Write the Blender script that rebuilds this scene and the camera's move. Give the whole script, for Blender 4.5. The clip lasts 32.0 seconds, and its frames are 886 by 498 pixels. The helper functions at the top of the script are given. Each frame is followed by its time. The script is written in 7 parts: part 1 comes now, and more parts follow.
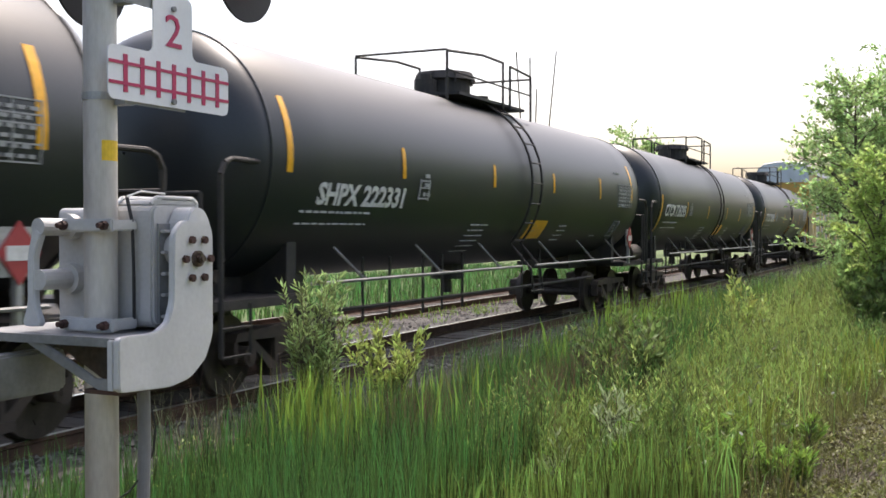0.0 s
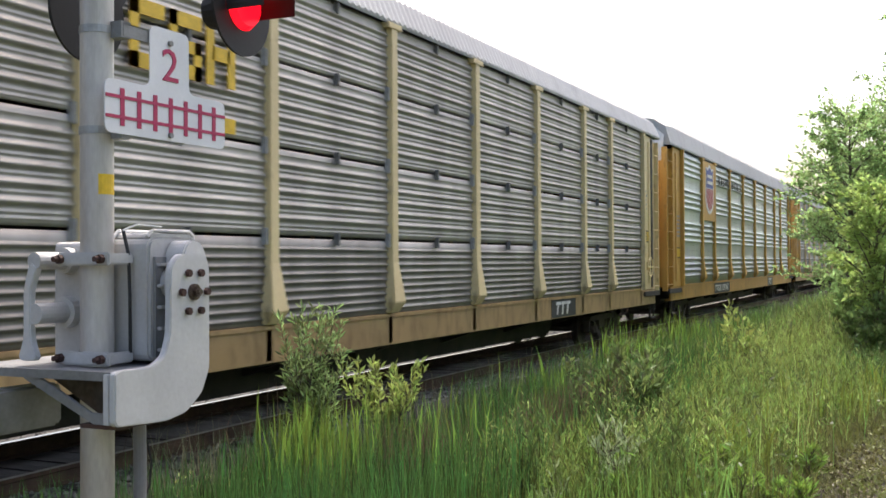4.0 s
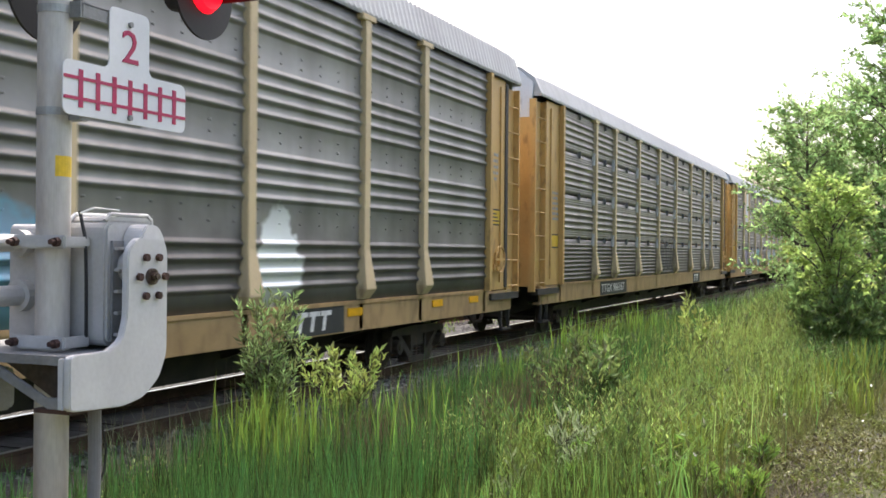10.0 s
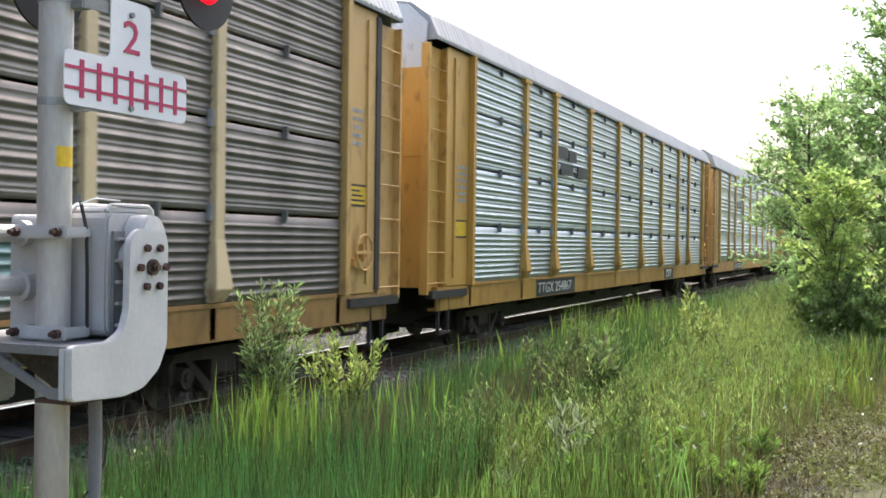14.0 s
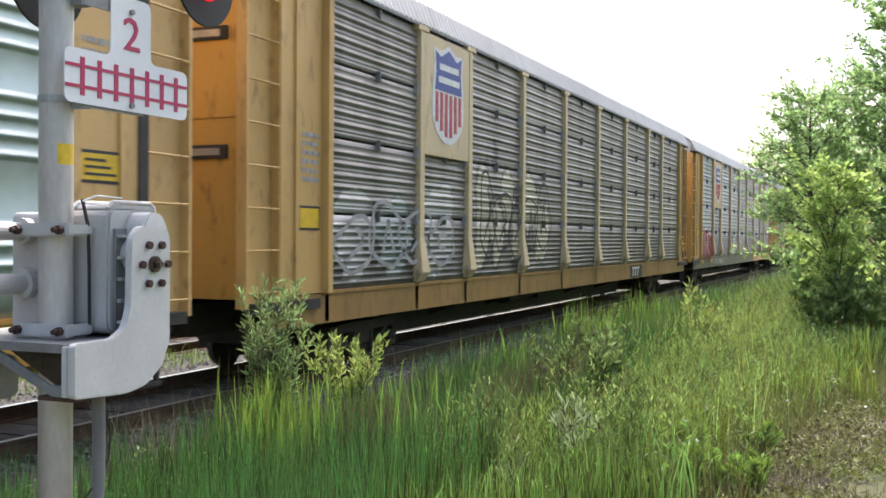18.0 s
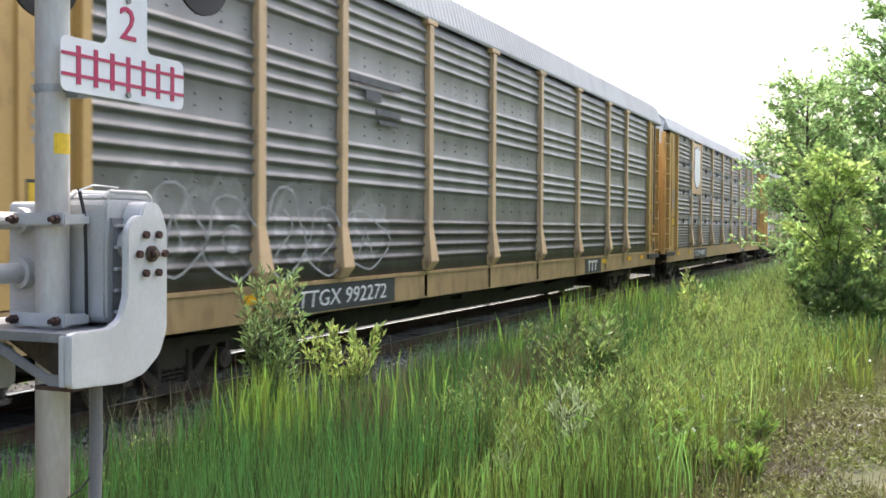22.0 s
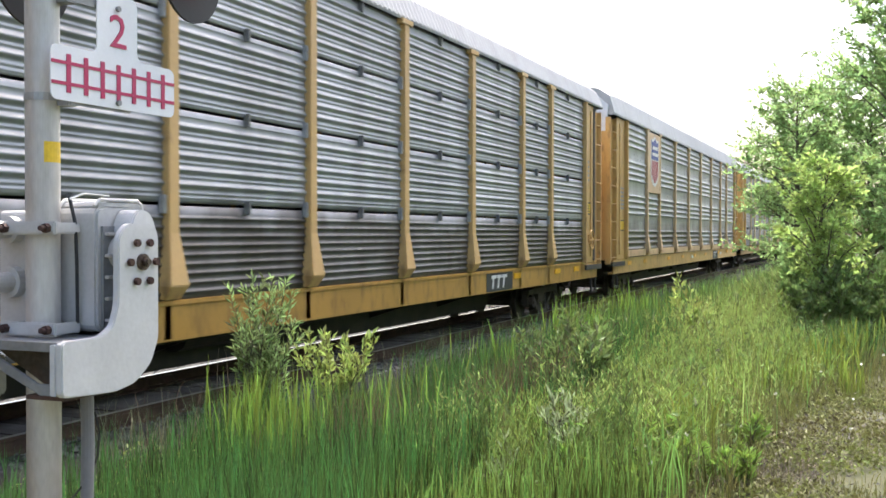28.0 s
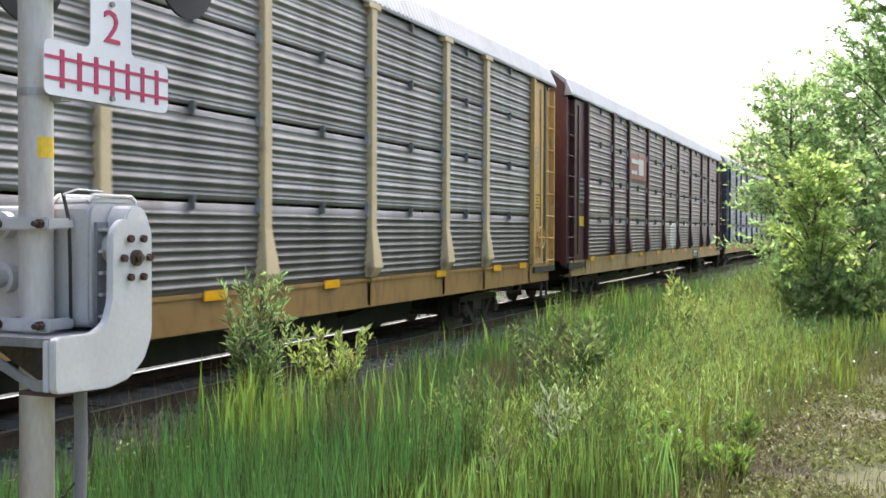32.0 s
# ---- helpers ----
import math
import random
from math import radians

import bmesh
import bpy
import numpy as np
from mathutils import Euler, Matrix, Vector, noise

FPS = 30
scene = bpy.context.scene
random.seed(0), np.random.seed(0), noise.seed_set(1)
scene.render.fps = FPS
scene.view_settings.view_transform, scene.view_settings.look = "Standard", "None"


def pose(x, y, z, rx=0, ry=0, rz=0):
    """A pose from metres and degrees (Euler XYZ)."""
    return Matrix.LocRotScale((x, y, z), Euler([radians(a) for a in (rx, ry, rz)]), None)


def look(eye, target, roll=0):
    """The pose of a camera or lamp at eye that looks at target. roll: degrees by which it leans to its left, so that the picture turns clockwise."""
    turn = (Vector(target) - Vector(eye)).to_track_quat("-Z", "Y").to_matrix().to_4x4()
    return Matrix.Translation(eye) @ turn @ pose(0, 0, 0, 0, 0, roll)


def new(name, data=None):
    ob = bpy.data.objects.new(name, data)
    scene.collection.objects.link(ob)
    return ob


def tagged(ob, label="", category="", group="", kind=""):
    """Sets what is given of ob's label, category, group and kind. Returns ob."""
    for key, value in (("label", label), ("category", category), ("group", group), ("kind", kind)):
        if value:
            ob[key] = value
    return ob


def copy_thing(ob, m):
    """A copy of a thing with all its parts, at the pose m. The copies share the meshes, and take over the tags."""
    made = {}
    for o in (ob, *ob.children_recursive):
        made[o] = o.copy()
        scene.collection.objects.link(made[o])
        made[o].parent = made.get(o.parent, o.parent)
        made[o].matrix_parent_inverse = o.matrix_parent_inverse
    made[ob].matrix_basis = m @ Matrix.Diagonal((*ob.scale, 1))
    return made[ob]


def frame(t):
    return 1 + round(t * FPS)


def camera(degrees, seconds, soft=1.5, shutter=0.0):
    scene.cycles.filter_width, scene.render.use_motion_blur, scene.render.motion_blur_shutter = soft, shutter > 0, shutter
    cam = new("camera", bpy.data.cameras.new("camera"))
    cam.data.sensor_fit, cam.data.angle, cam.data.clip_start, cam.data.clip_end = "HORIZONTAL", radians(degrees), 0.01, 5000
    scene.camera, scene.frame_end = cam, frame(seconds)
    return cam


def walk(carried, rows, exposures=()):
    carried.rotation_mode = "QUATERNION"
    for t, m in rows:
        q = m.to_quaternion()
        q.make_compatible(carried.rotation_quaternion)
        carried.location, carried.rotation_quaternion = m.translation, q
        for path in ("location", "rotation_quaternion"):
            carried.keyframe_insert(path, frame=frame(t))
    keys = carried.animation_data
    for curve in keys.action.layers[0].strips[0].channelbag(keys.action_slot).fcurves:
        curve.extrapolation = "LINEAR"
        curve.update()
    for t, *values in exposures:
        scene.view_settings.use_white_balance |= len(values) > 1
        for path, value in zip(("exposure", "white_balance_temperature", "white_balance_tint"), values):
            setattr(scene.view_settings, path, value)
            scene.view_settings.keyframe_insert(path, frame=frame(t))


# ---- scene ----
LENS = 44.98
EYE = Vector((0.0, 0.0, 1.87))
cam = camera(LENS, 32.0, soft=1.6, shutter=0.1)
# seconds, degrees left of the track's direction, degrees up, lean
PATH = [
    (0.0, 24.95, -0.99, 0.01), (0.5, 24.95, -0.92, 0.08), (1.0, 25.06, -1.03, 0.22), (1.5, 25.07, -0.95, 0.12),
    (2.0, 25.06, -0.94, 0.03), (2.5, 24.97, -0.63, -0.10), (4.5, 24.61, 0.95, -0.18), (5.0, 23.97, 0.83, 0.30),
    (5.5, 22.43, 0.85, 0.45), (6.0, 21.91, 0.32, 0.43), (6.5, 21.86, 0.22, 0.70), (7.0, 22.08, 0.25, 0.69),
    (7.5, 22.27, 0.19, 0.74), (8.0, 22.60, -0.02, 0.65), (8.5, 22.72, -0.02, 0.78), (9.0, 22.79, 0.10, 0.81),
    (9.5, 22.80, 0.30, 0.63), (10.0, 22.66, 0.09, 0.53), (10.5, 22.48, -0.06, 0.81), (11.0, 22.76, 0.10, 1.06),
    (11.5, 22.75, -0.08, 1.14), (12.0, 22.74, -0.29, 0.96), (12.5, 22.65, -0.17, 0.74), (13.0, 22.58, -0.32, 0.68),
    (13.5, 22.68, -0.36, 0.74), (14.0, 22.70, -0.35, 0.75), (14.5, 22.81, -0.61, 0.82), (16.5, 22.57, -0.81, 0.75),
    (17.0, 22.46, -0.73, 0.73), (17.5, 22.61, -0.83, 0.70), (18.0, 22.79, -0.61, 0.38), (18.5, 23.01, -0.28, 0.19),
    (19.0, 22.81, -0.48, 0.26), (19.5, 22.78, -0.61, 0.33), (20.0, 22.36, -0.85, 0.36), (20.5, 22.41, -0.84, 0.31),
    (21.0, 22.43, -1.08, 0.49), (21.5, 22.68, -1.05, 0.36), (22.0, 22.63, -1.17, 0.38), (22.5, 22.61, -1.16, 0.31),
    (23.0, 22.46, -1.06, 0.31), (23.5, 22.39, -0.76, 0.22), (24.0, 22.42, -0.74, 0.29), (24.5, 22.35, -0.83, 0.41),
    (25.0, 22.43, -0.86, 0.36), (25.5, 22.46, -0.74, 0.19), (27.5, 22.28, -0.88, 0.15), (28.0, 22.19, -0.83, 0.04),
    (28.5, 22.21, -0.95, 0.04), (29.0, 22.11, -1.18, 0.07), (29.5, 22.08, -1.28, 0.13), (30.0, 21.92, -1.20, -0.00),
    (30.5, 21.96, -1.07, -0.05), (31.0, 21.86, -1.10, 0.00), (31.5, 21.84, -1.13, 0.12), (32.0, 21.87, -1.01, 0.18),
]


def cam_pose(yaw, pitch, roll):
    a, b = radians(yaw), radians(pitch)
    way = Vector((math.cos(a) * math.cos(b), math.sin(a) * math.cos(b), math.sin(b)))
    return look(EYE, EYE + way * 10, roll)


walk(cam, [(t, cam_pose(yaw, pitch, roll)) for t, yaw, pitch, roll in PATH], exposures=[(t, 1.28 + e, 6850 if t < 12 else 6680, 14 if t < 12 else 12) for t, e in ((0.0, -0.12), (3.0, -0.05), (7.0, 0.02), (9.0, 0.12), (12.0, 0.3), (14.5, 0.3), (17.0, 0.2), (20.0, 0.33), (22.0, 0.45), (32.0, 0.5))])

# ---- light ----
SUN_WAY = Vector((0.47, 0.045, 0.88)).normalized()      # towards the sun
world = bpy.data.worlds.new("hazy_sky")
scene.world = world
world.use_nodes = True
wn = world.node_tree.nodes
sky = wn.new("ShaderNodeTexSky")
sky.sky_type = "NISHITA"
sky.sun_disc = False
sky.sun_elevation = math.asin(SUN_WAY.z)
sky.sun_rotation = math.atan2(SUN_WAY.x, SUN_WAY.y)
sky.air_density, sky.dust_density, sky.ozone_density = 1.0, 5.2, 1.2
wn["Background"].inputs["Strength"].default_value = 0.15
world.node_tree.links.new(sky.outputs[0], wn["Background"].inputs["Color"])
sun = new("sun", bpy.data.lights.new("sun", "SUN"))
sun.data.energy, sun.data.angle, sun.data.color = 2.0, radians(1.5), (1.0, 0.98, 0.96)
sun.matrix_world = look((0, 0, 30), Vector((0, 0, 30)) - SUN_WAY)


# ---- materials ----
def mat(name, color, rough=0.6, metal=0.0, var=0.25, scale=6.0, fine=60.0, bump=0.15, bscale=None, other=None, mix=0.5, spec=0.5, stretch=(1, 1, 1),
        glow=0.0, thin=0.0, random_tint=0.0):
    """A surface with two scales of variation in colour and a fine relief."""
    m = bpy.data.materials.new(name)
    m.use_nodes = True
    nt = m.node_tree
    n, li = nt.nodes, nt.links.new
    b = n["Principled BSDF"]
    co = n.new("ShaderNodeTexCoord")
    mp = n.new("ShaderNodeMapping")
    mp.inputs["Scale"].default_value = stretch
    li(co.outputs["Object"], mp.inputs[0])
    big, small = n.new("ShaderNodeTexNoise"), n.new("ShaderNodeTexNoise")
    big.inputs["Scale"].default_value, small.inputs["Scale"].default_value = scale, fine
    big.inputs["Detail"].default_value = 6
    small.inputs["Detail"].default_value = 4
    li(mp.outputs[0], big.inputs[0])
    li(mp.outputs[0], small.inputs[0])
    c2 = other if other else tuple(v * (1 - var) for v in color)
    c1 = tuple(min(1, v * (1 + var * 0.35)) for v in color)
    ramp = n.new("ShaderNodeValToRGB")
    ramp.color_ramp.elements[0].position, ramp.color_ramp.elements[1].position = mix - 0.17, mix + 0.17
    ramp.color_ramp.elements[0].color, ramp.color_ramp.elements[1].color = (*c2, 1), (*c1, 1)
    li(big.outputs[0], ramp.inputs[0])
    mx = n.new("ShaderNodeMix")
    mx.data_type, mx.blend_type = "RGBA", "MULTIPLY"
    mx.inputs[0].default_value = min(1, var * 1.4)
    r2 = n.new("ShaderNodeValToRGB")
    r2.color_ramp.elements[0].position, r2.color_ramp.elements[1].position = 0.3, 0.7
    r2.color_ramp.elements[0].color = (0.55, 0.53, 0.5, 1)
    li(small.outputs[0], r2.inputs[0])
    li(ramp.outputs[0], mx.inputs[6])
    li(r2.outputs[0], mx.inputs[7])
    out = mx.outputs[2]
    if random_tint:
        oi = n.new("ShaderNodeNewGeometry")
        hs = n.new("ShaderNodeHueSaturation")
        mr = n.new("ShaderNodeMapRange")
        mr.inputs[3].default_value, mr.inputs[4].default_value = 1 - random_tint, 1 + random_tint
        mr2 = n.new("ShaderNodeMapRange")
        mr2.inputs[3].default_value, mr2.inputs[4].default_value = 0.5 - random_tint * 0.06, 0.5 + random_tint * 0.04
        li(oi.outputs["Random Per Island"], mr.inputs[0])
        li(oi.outputs["Random Per Island"], mr2.inputs[0])
        li(mr.outputs[0], hs.inputs["Value"])
        li(mr2.outputs[0], hs.inputs["Hue"])
        li(out, hs.inputs["Color"])
        out = hs.outputs[0]
    li(out, b.inputs["Base Color"])
    b.inputs["Roughness"].default_value, b.inputs["Metallic"].default_value = rough, metal
    b.inputs["Specular IOR Level"].default_value = spec
    if bump:
        bp = n.new("ShaderNodeBump")
        bp.inputs["Strength"].default_value, bp.inputs["Distance"].default_value = bump, 0.01
        bn = small
        if bscale:
            bn = n.new("ShaderNodeTexNoise")
            bn.inputs["Scale"].default_value = bscale
            li(mp.outputs[0], bn.inputs[0])
        li(bn.outputs[0], bp.inputs["Height"])
        li(bp.outputs[0], b.inputs["Normal"])
    if glow:
        b.inputs["Emission Color"].default_value, b.inputs["Emission Strength"].default_value = (*color, 1), glow
    if thin:
        tr = n.new("ShaderNodeBsdfTranslucent")
        ms = n.new("ShaderNodeMixShader")
        ms.inputs[0].default_value = thin
        li(out, tr.inputs[0])
        li(b.outputs[0], ms.inputs[1])
        li(tr.outputs[0], ms.inputs[2])
        li(ms.outputs[0], n["Material Output"].inputs[0])
    return m


def car_paint(name, color, rust=0.35, rough=0.55):
    """Old painted steel: faded paint, streaks of grime running down, rust spots."""
    m = mat(name, color, rough, 0.0, 0.14, 1.1, 40, 0.08, stretch=(1, 1, 0.6))
    nt = m.node_tree
    n, li = nt.nodes, nt.links.new
    b = n["Principled BSDF"]
    base = b.inputs["Base Color"].links[0].from_socket
    co = [x for x in n if x.type == "TEX_COORD"][0]
    no = n.new("ShaderNodeTexNoise")
    no.inputs["Scale"].default_value, no.inputs["Detail"].default_value = 5.0, 8
    mp = n.new("ShaderNodeMapping")
    mp.inputs["Scale"].default_value = (1.3, 1.3, 0.55)
    li(co.outputs["Object"], mp.inputs[0])
    li(mp.outputs[0], no.inputs[0])
    rp = n.new("ShaderNodeValToRGB")
    rp.color_ramp.elements[0].position, rp.color_ramp.elements[1].position = 0.62 - rust * 0.2, 0.72
    li(no.outputs[0], rp.inputs[0])
    mx = n.new("ShaderNodeMix")
    mx.data_type = "RGBA"
    mx.inputs[7].default_value = (0.11, 0.055, 0.025, 1)
    ma = n.new("ShaderNodeMath")
    ma.operation, ma.inputs[1].default_value = "MULTIPLY", 0.5
    li(rp.outputs[0], ma.inputs[0])
    li(ma.outputs[0], mx.inputs[0])
    li(base, mx.inputs[6])
    li(mx.outputs[2], b.inputs["Base Color"])
    return m


def sheet_metal(name, color, grime=0.4, sprays=(), foot_dirt_shade=0.0, metal=0.6, rough=0.45):
    """Galvanised side sheets: zinc mottling, vertical grime streaks, foot dirt deepened for shade, and sprayed paint
    (x0, x1, z0, z1, colour, second colour, cover).
    """
    m = bpy.data.materials.new(name)
    m.use_nodes = True
    n, li = m.node_tree.nodes, m.node_tree.links.new
    b = n["Principled BSDF"]
    co = n.new("ShaderNodeTexCoord")
    sep = n.new("ShaderNodeSeparateXYZ")
    li(co.outputs["Object"], sep.inputs[0])

    def math_node(op, a, bb=None, clamp=False):
        x = n.new("ShaderNodeMath")
        x.operation, x.use_clamp = op, clamp
        for i, v in enumerate((a, bb)):
            if v is None:
                continue
            if isinstance(v, (int, float)):
                x.inputs[i].default_value = v
            else:
                li(v, x.inputs[i])
        return x.outputs[0]

    def noise_tex(scale, stretch, detail=5, shift=0.0):
        mp, t = n.new("ShaderNodeMapping"), n.new("ShaderNodeTexNoise")
        mp.inputs["Scale"].default_value, mp.inputs["Location"].default_value = stretch, (shift * 3.1, 0, shift)
        t.inputs["Scale"].default_value, t.inputs["Detail"].default_value = scale, detail
        li(co.outputs["Object"], mp.inputs[0])
        li(mp.outputs[0], t.inputs[0])
        return t.outputs[0]

    def blend(fac, a, c):
        x = n.new("ShaderNodeMix")
        x.data_type = "RGBA"
        if isinstance(fac, (int, float)):
            x.inputs[0].default_value = fac
        else:
            li(fac, x.inputs[0])
        for i, v in ((6, a), (7, c)):
            if isinstance(v, tuple):
                x.inputs[i].default_value = (*v, 1)
            else:
                li(v, x.inputs[i])
        return x.outputs[2]

    seed = sum(ord(ch) * (k + 3) for k, ch in enumerate(name)) % 97
    mott = noise_tex(9, (1, 1, 1))
    col = blend(mott, tuple(v * 0.80 for v in color), tuple(min(1, v * 1.10) for v in color))
    streak = noise_tex(2.2, (1.2, 1, 0.12), 6, seed)
    st = n.new("ShaderNodeMapRange")
    st.inputs[1].default_value, st.inputs[2].default_value, st.inputs[4].default_value = 0.42, 0.72, grime
    li(streak, st.inputs[0])
    col = blend(st.outputs[0], col, (0.09, 0.08, 0.07))
    blot = noise_tex(0.7, (1, 1, 1.6), 4, seed)
    bl = n.new("ShaderNodeMapRange")
    bl.inputs[1].default_value, bl.inputs[2].default_value, bl.inputs[4].default_value = 0.5, 0.75, grime * 0.7
    li(blot, bl.inputs[0])
    col = blend(bl.outputs[0], col, (0.15, 0.128, 0.108))
    if foot_dirt_shade:
        # brown dirt on the lowest course of sheets, deepened for shade, with a ragged edge
        edge = math_node("ADD", sep.outputs[2], math_node("MULTIPLY", math_node("SUBTRACT", noise_tex(1.4, (1, 1, 0.8), 6, seed + 5), 0.5), 0.9))
        low = math_node("MULTIPLY", math_node("SUBTRACT", 2.28, edge), 3.0, True)
        foot_mask = math_node("MULTIPLY", low, math_node("ADD", math_node("MULTIPLY", noise_tex(3.0, (1, 1, 0.4), 5, seed), 0.6), foot_dirt_shade - 0.3), True)
        col = blend(foot_mask, col, (0.085, 0.075, 0.064))
    # soot that runs down from the clip in the middle of each sheet
    gen = n.new("ShaderNodeSeparateXYZ")
    li(co.outputs["Generated"], gen.inputs[0])
    off = math_node("ABSOLUTE", math_node("SUBTRACT", gen.outputs[0], 0.5))
    run = math_node("SUBTRACT", 1.0, math_node("MULTIPLY", math_node("ADD", off, math_node("MULTIPLY", math_node("SUBTRACT", streak, 0.5), 0.3)), 9.0), True)
    col = blend(math_node("MULTIPLY", run, grime * 0.75), col, (0.07, 0.063, 0.056))
    # no two sheets are equally bright
    ob_i, hs = n.new("ShaderNodeObjectInfo"), n.new("ShaderNodeHueSaturation")
    vr = n.new("ShaderNodeMapRange")
    vr.inputs[3].default_value, vr.inputs[4].default_value = 0.87, 1.1
    li(ob_i.outputs["Random"], vr.inputs[0])
    li(vr.outputs[0], hs.inputs["Value"])
    li(col, hs.inputs["Color"])
    col = hs.outputs[0]
    for i, (x0, x1, z0, z1, c1, c2, cover, *form) in enumerate(sprays):
        wob = math_node("MULTIPLY", math_node("SUBTRACT", noise_tex(1.7 + 0.2 * i if not form else 2.4, (1, 1, 1), 3, i * 0.7 if form else 0.0), 0.5), 0.75 if form else 0.7)
        xs, zs = math_node("ADD", sep.outputs[0], wob), math_node("ADD", sep.outputs[2], wob)
        cx, cz = (x0 + x1) / 2, (z0 + z1) / 2
        hx_, hz_ = (x1 - x0) / 2, (z1 - z0) / 2
        ax, az = math_node("SUBTRACT", xs, cx), math_node("SUBTRACT", zs, cz)
        if form:
            e = math_node("SQRT", math_node("ADD", math_node("POWER", math_node("DIVIDE", ax, hx_), 2.0), math_node("POWER", math_node("DIVIDE", az, hz_), 2.0)))
            depth = math_node("MULTIPLY", math_node("SUBTRACT", 1.0, e), min(hx_, hz_))
        else:
            depth = math_node("MINIMUM", math_node("SUBTRACT", hx_, math_node("ABSOLUTE", ax)), math_node("SUBTRACT", hz_, math_node("ABSOLUTE", az)))
        box = math_node("MULTIPLY", depth, 14.0, True)
        inside = math_node("MULTIPLY", math_node("SUBTRACT", depth, 0.07), 22.0, True)
        stroke = n.new("ShaderNodeTexWave")
        stroke.inputs["Scale"].default_value, stroke.inputs["Distortion"].default_value = 0.5, 11.0
        stroke.inputs["Detail"].default_value, stroke.inputs["Detail Scale"].default_value = 1.0, 0.8
        mp = n.new("ShaderNodeMapping")
        mp.inputs["Location"].default_value, mp.inputs["Scale"].default_value = (i * 3.7, i * 1.3, 0), (1.2, 0.3, 0.8)
        li(co.outputs["Object"], mp.inputs[0])
        li(mp.outputs[0], stroke.inputs[0])
        ink = n.new("ShaderNodeMapRange")
        ink.inputs[1].default_value, ink.inputs[2].default_value = 0.30, 0.42
        li(stroke.outputs[1], ink.inputs[0])
        thin_paint = math_node("MULTIPLY", math_node("ADD", math_node("MULTIPLY", streak, 0.6), 0.65), cover, True)
        patch = math_node("MULTIPLY", box, thin_paint)
        if c2:
            fill = c1 if form else blend(ink.outputs[0], c2, c1)
            col = blend(patch, col, blend(inside, c2, fill))
        else:
            col = blend(math_node("MULTIPLY", patch, ink.outputs[0]), col, c1)
    li(col, b.inputs["Base Color"])
    b.inputs["Metallic"].default_value = metal
    rg = n.new("ShaderNodeMapRange")
    rg.inputs[3].default_value, rg.inputs[4].default_value = rough - 0.1, rough + 0.2
    li(mott, rg.inputs[0])
    li(rg.outputs[0], b.inputs["Roughness"])
    bp = n.new("ShaderNodeBump")
    bp.inputs["Strength"].default_value, bp.inputs["Distance"].default_value = 0.25, 0.01
    li(noise_tex(5, (1, 1, 1.5), 3), bp.inputs["Height"])
    li(bp.outputs[0], b.inputs["Normal"])
    return m


M_TANK = mat("black_tank_paint", (0.012, 0.016, 0.018), 0.40, 0.0, 0.3, 0.8, 30, 0.03, spec=0.55, other=(0.016, 0.020, 0.022))
M_BLACK = mat("dirty_black_steel", (0.022, 0.021, 0.02), 0.7, 0.0, 0.4, 4, 40, 0.2, other=(0.05, 0.042, 0.034))
M_TRUCK = mat("grimy_cast_steel", (0.035, 0.028, 0.022), 0.8, 0.0, 0.4, 5, 40, 0.3, other=(0.07, 0.05, 0.035))
M_WHEEL = mat("worn_wheel_steel", (0.09, 0.075, 0.065), 0.5, 0.6, 0.3, 5, 40, 0.1)
M_RUNGALV = mat("galvanised_walkway", (0.45, 0.46, 0.46), 0.45, 0.6, 0.25, 8, 50, 0.1)
M_WHITE = mat("white_stencil_paint", (0.72, 0.72, 0.69), 0.6, 0, 0.2, 12, 60, 0.05)
M_GREYTXT = mat("faded_stencil_paint", (0.36, 0.37, 0.36), 0.7, 0, 0.2, 12, 60, 0.05)
M_DARKTXT = mat("dark_lettering_paint", (0.03, 0.032, 0.035), 0.6, 0, 0.2, 12, 60, 0.05)
M_REFLECT = mat("yellow_reflective_strip", (0.85, 0.42, 0.01), 0.35, 0, 0.15, 10, 60, 0.05)
M_BLUE = mat("blue_emblem_paint", (0.02, 0.05, 0.28), 0.5, 0, 0.2, 8, 50, 0.05)
M_RED = mat("red_emblem_paint", (0.5, 0.04, 0.05), 0.5, 0, 0.2, 8, 50, 0.05)
M_LOGOYEL = mat("yellow_lettering_paint", (0.78, 0.50, 0.03), 0.55, 0, 0.25, 6, 40, 0.05)
M_LOGORED = mat("faded_red_lettering_paint", (0.38, 0.13, 0.09), 0.55, 0, 0.25, 6, 40, 0.05)
M_ROOF = sheet_metal("galvanised_roof_sheet", (0.37, 0.38, 0.378), 0.2, metal=0.3, rough=0.5)
M_OLIVE = mat("low_olive_plant", (0.15, 0.175, 0.046), 0.6, 0, 0.25, 1.0, 30, 0, random_tint=0.7, thin=0.35, other=(0.14, 0.135, 0.045))
# near-black: the shade inside the cars put into the colour
M_INSHADE = mat("shaded_interior", (0.012, 0.011, 0.01), 0.9, 0, 0.2, 3, 20, 0)
M_DARKPLATE = mat("charcoal_number_panel", (0.035, 0.038, 0.036), 0.65, 0, 0.3, 4, 40, 0.05)
M_HAZARD = mat("red_placard", (0.38, 0.05, 0.05), 0.5, 0, 0.1, 8, 50, 0.05)
M_GALV = mat("weathered_aluminium_mast", (0.53, 0.51, 0.48), 0.45, 0.3, 0.25, 4, 60, 0.12, stretch=(1, 1, 0.3), other=(0.44, 0.39, 0.345), mix=0.42)
M_BOX = mat("grey_enamel_housing", (0.52, 0.515, 0.50), 0.45, 0.05, 0.14, 4, 60, 0.08)
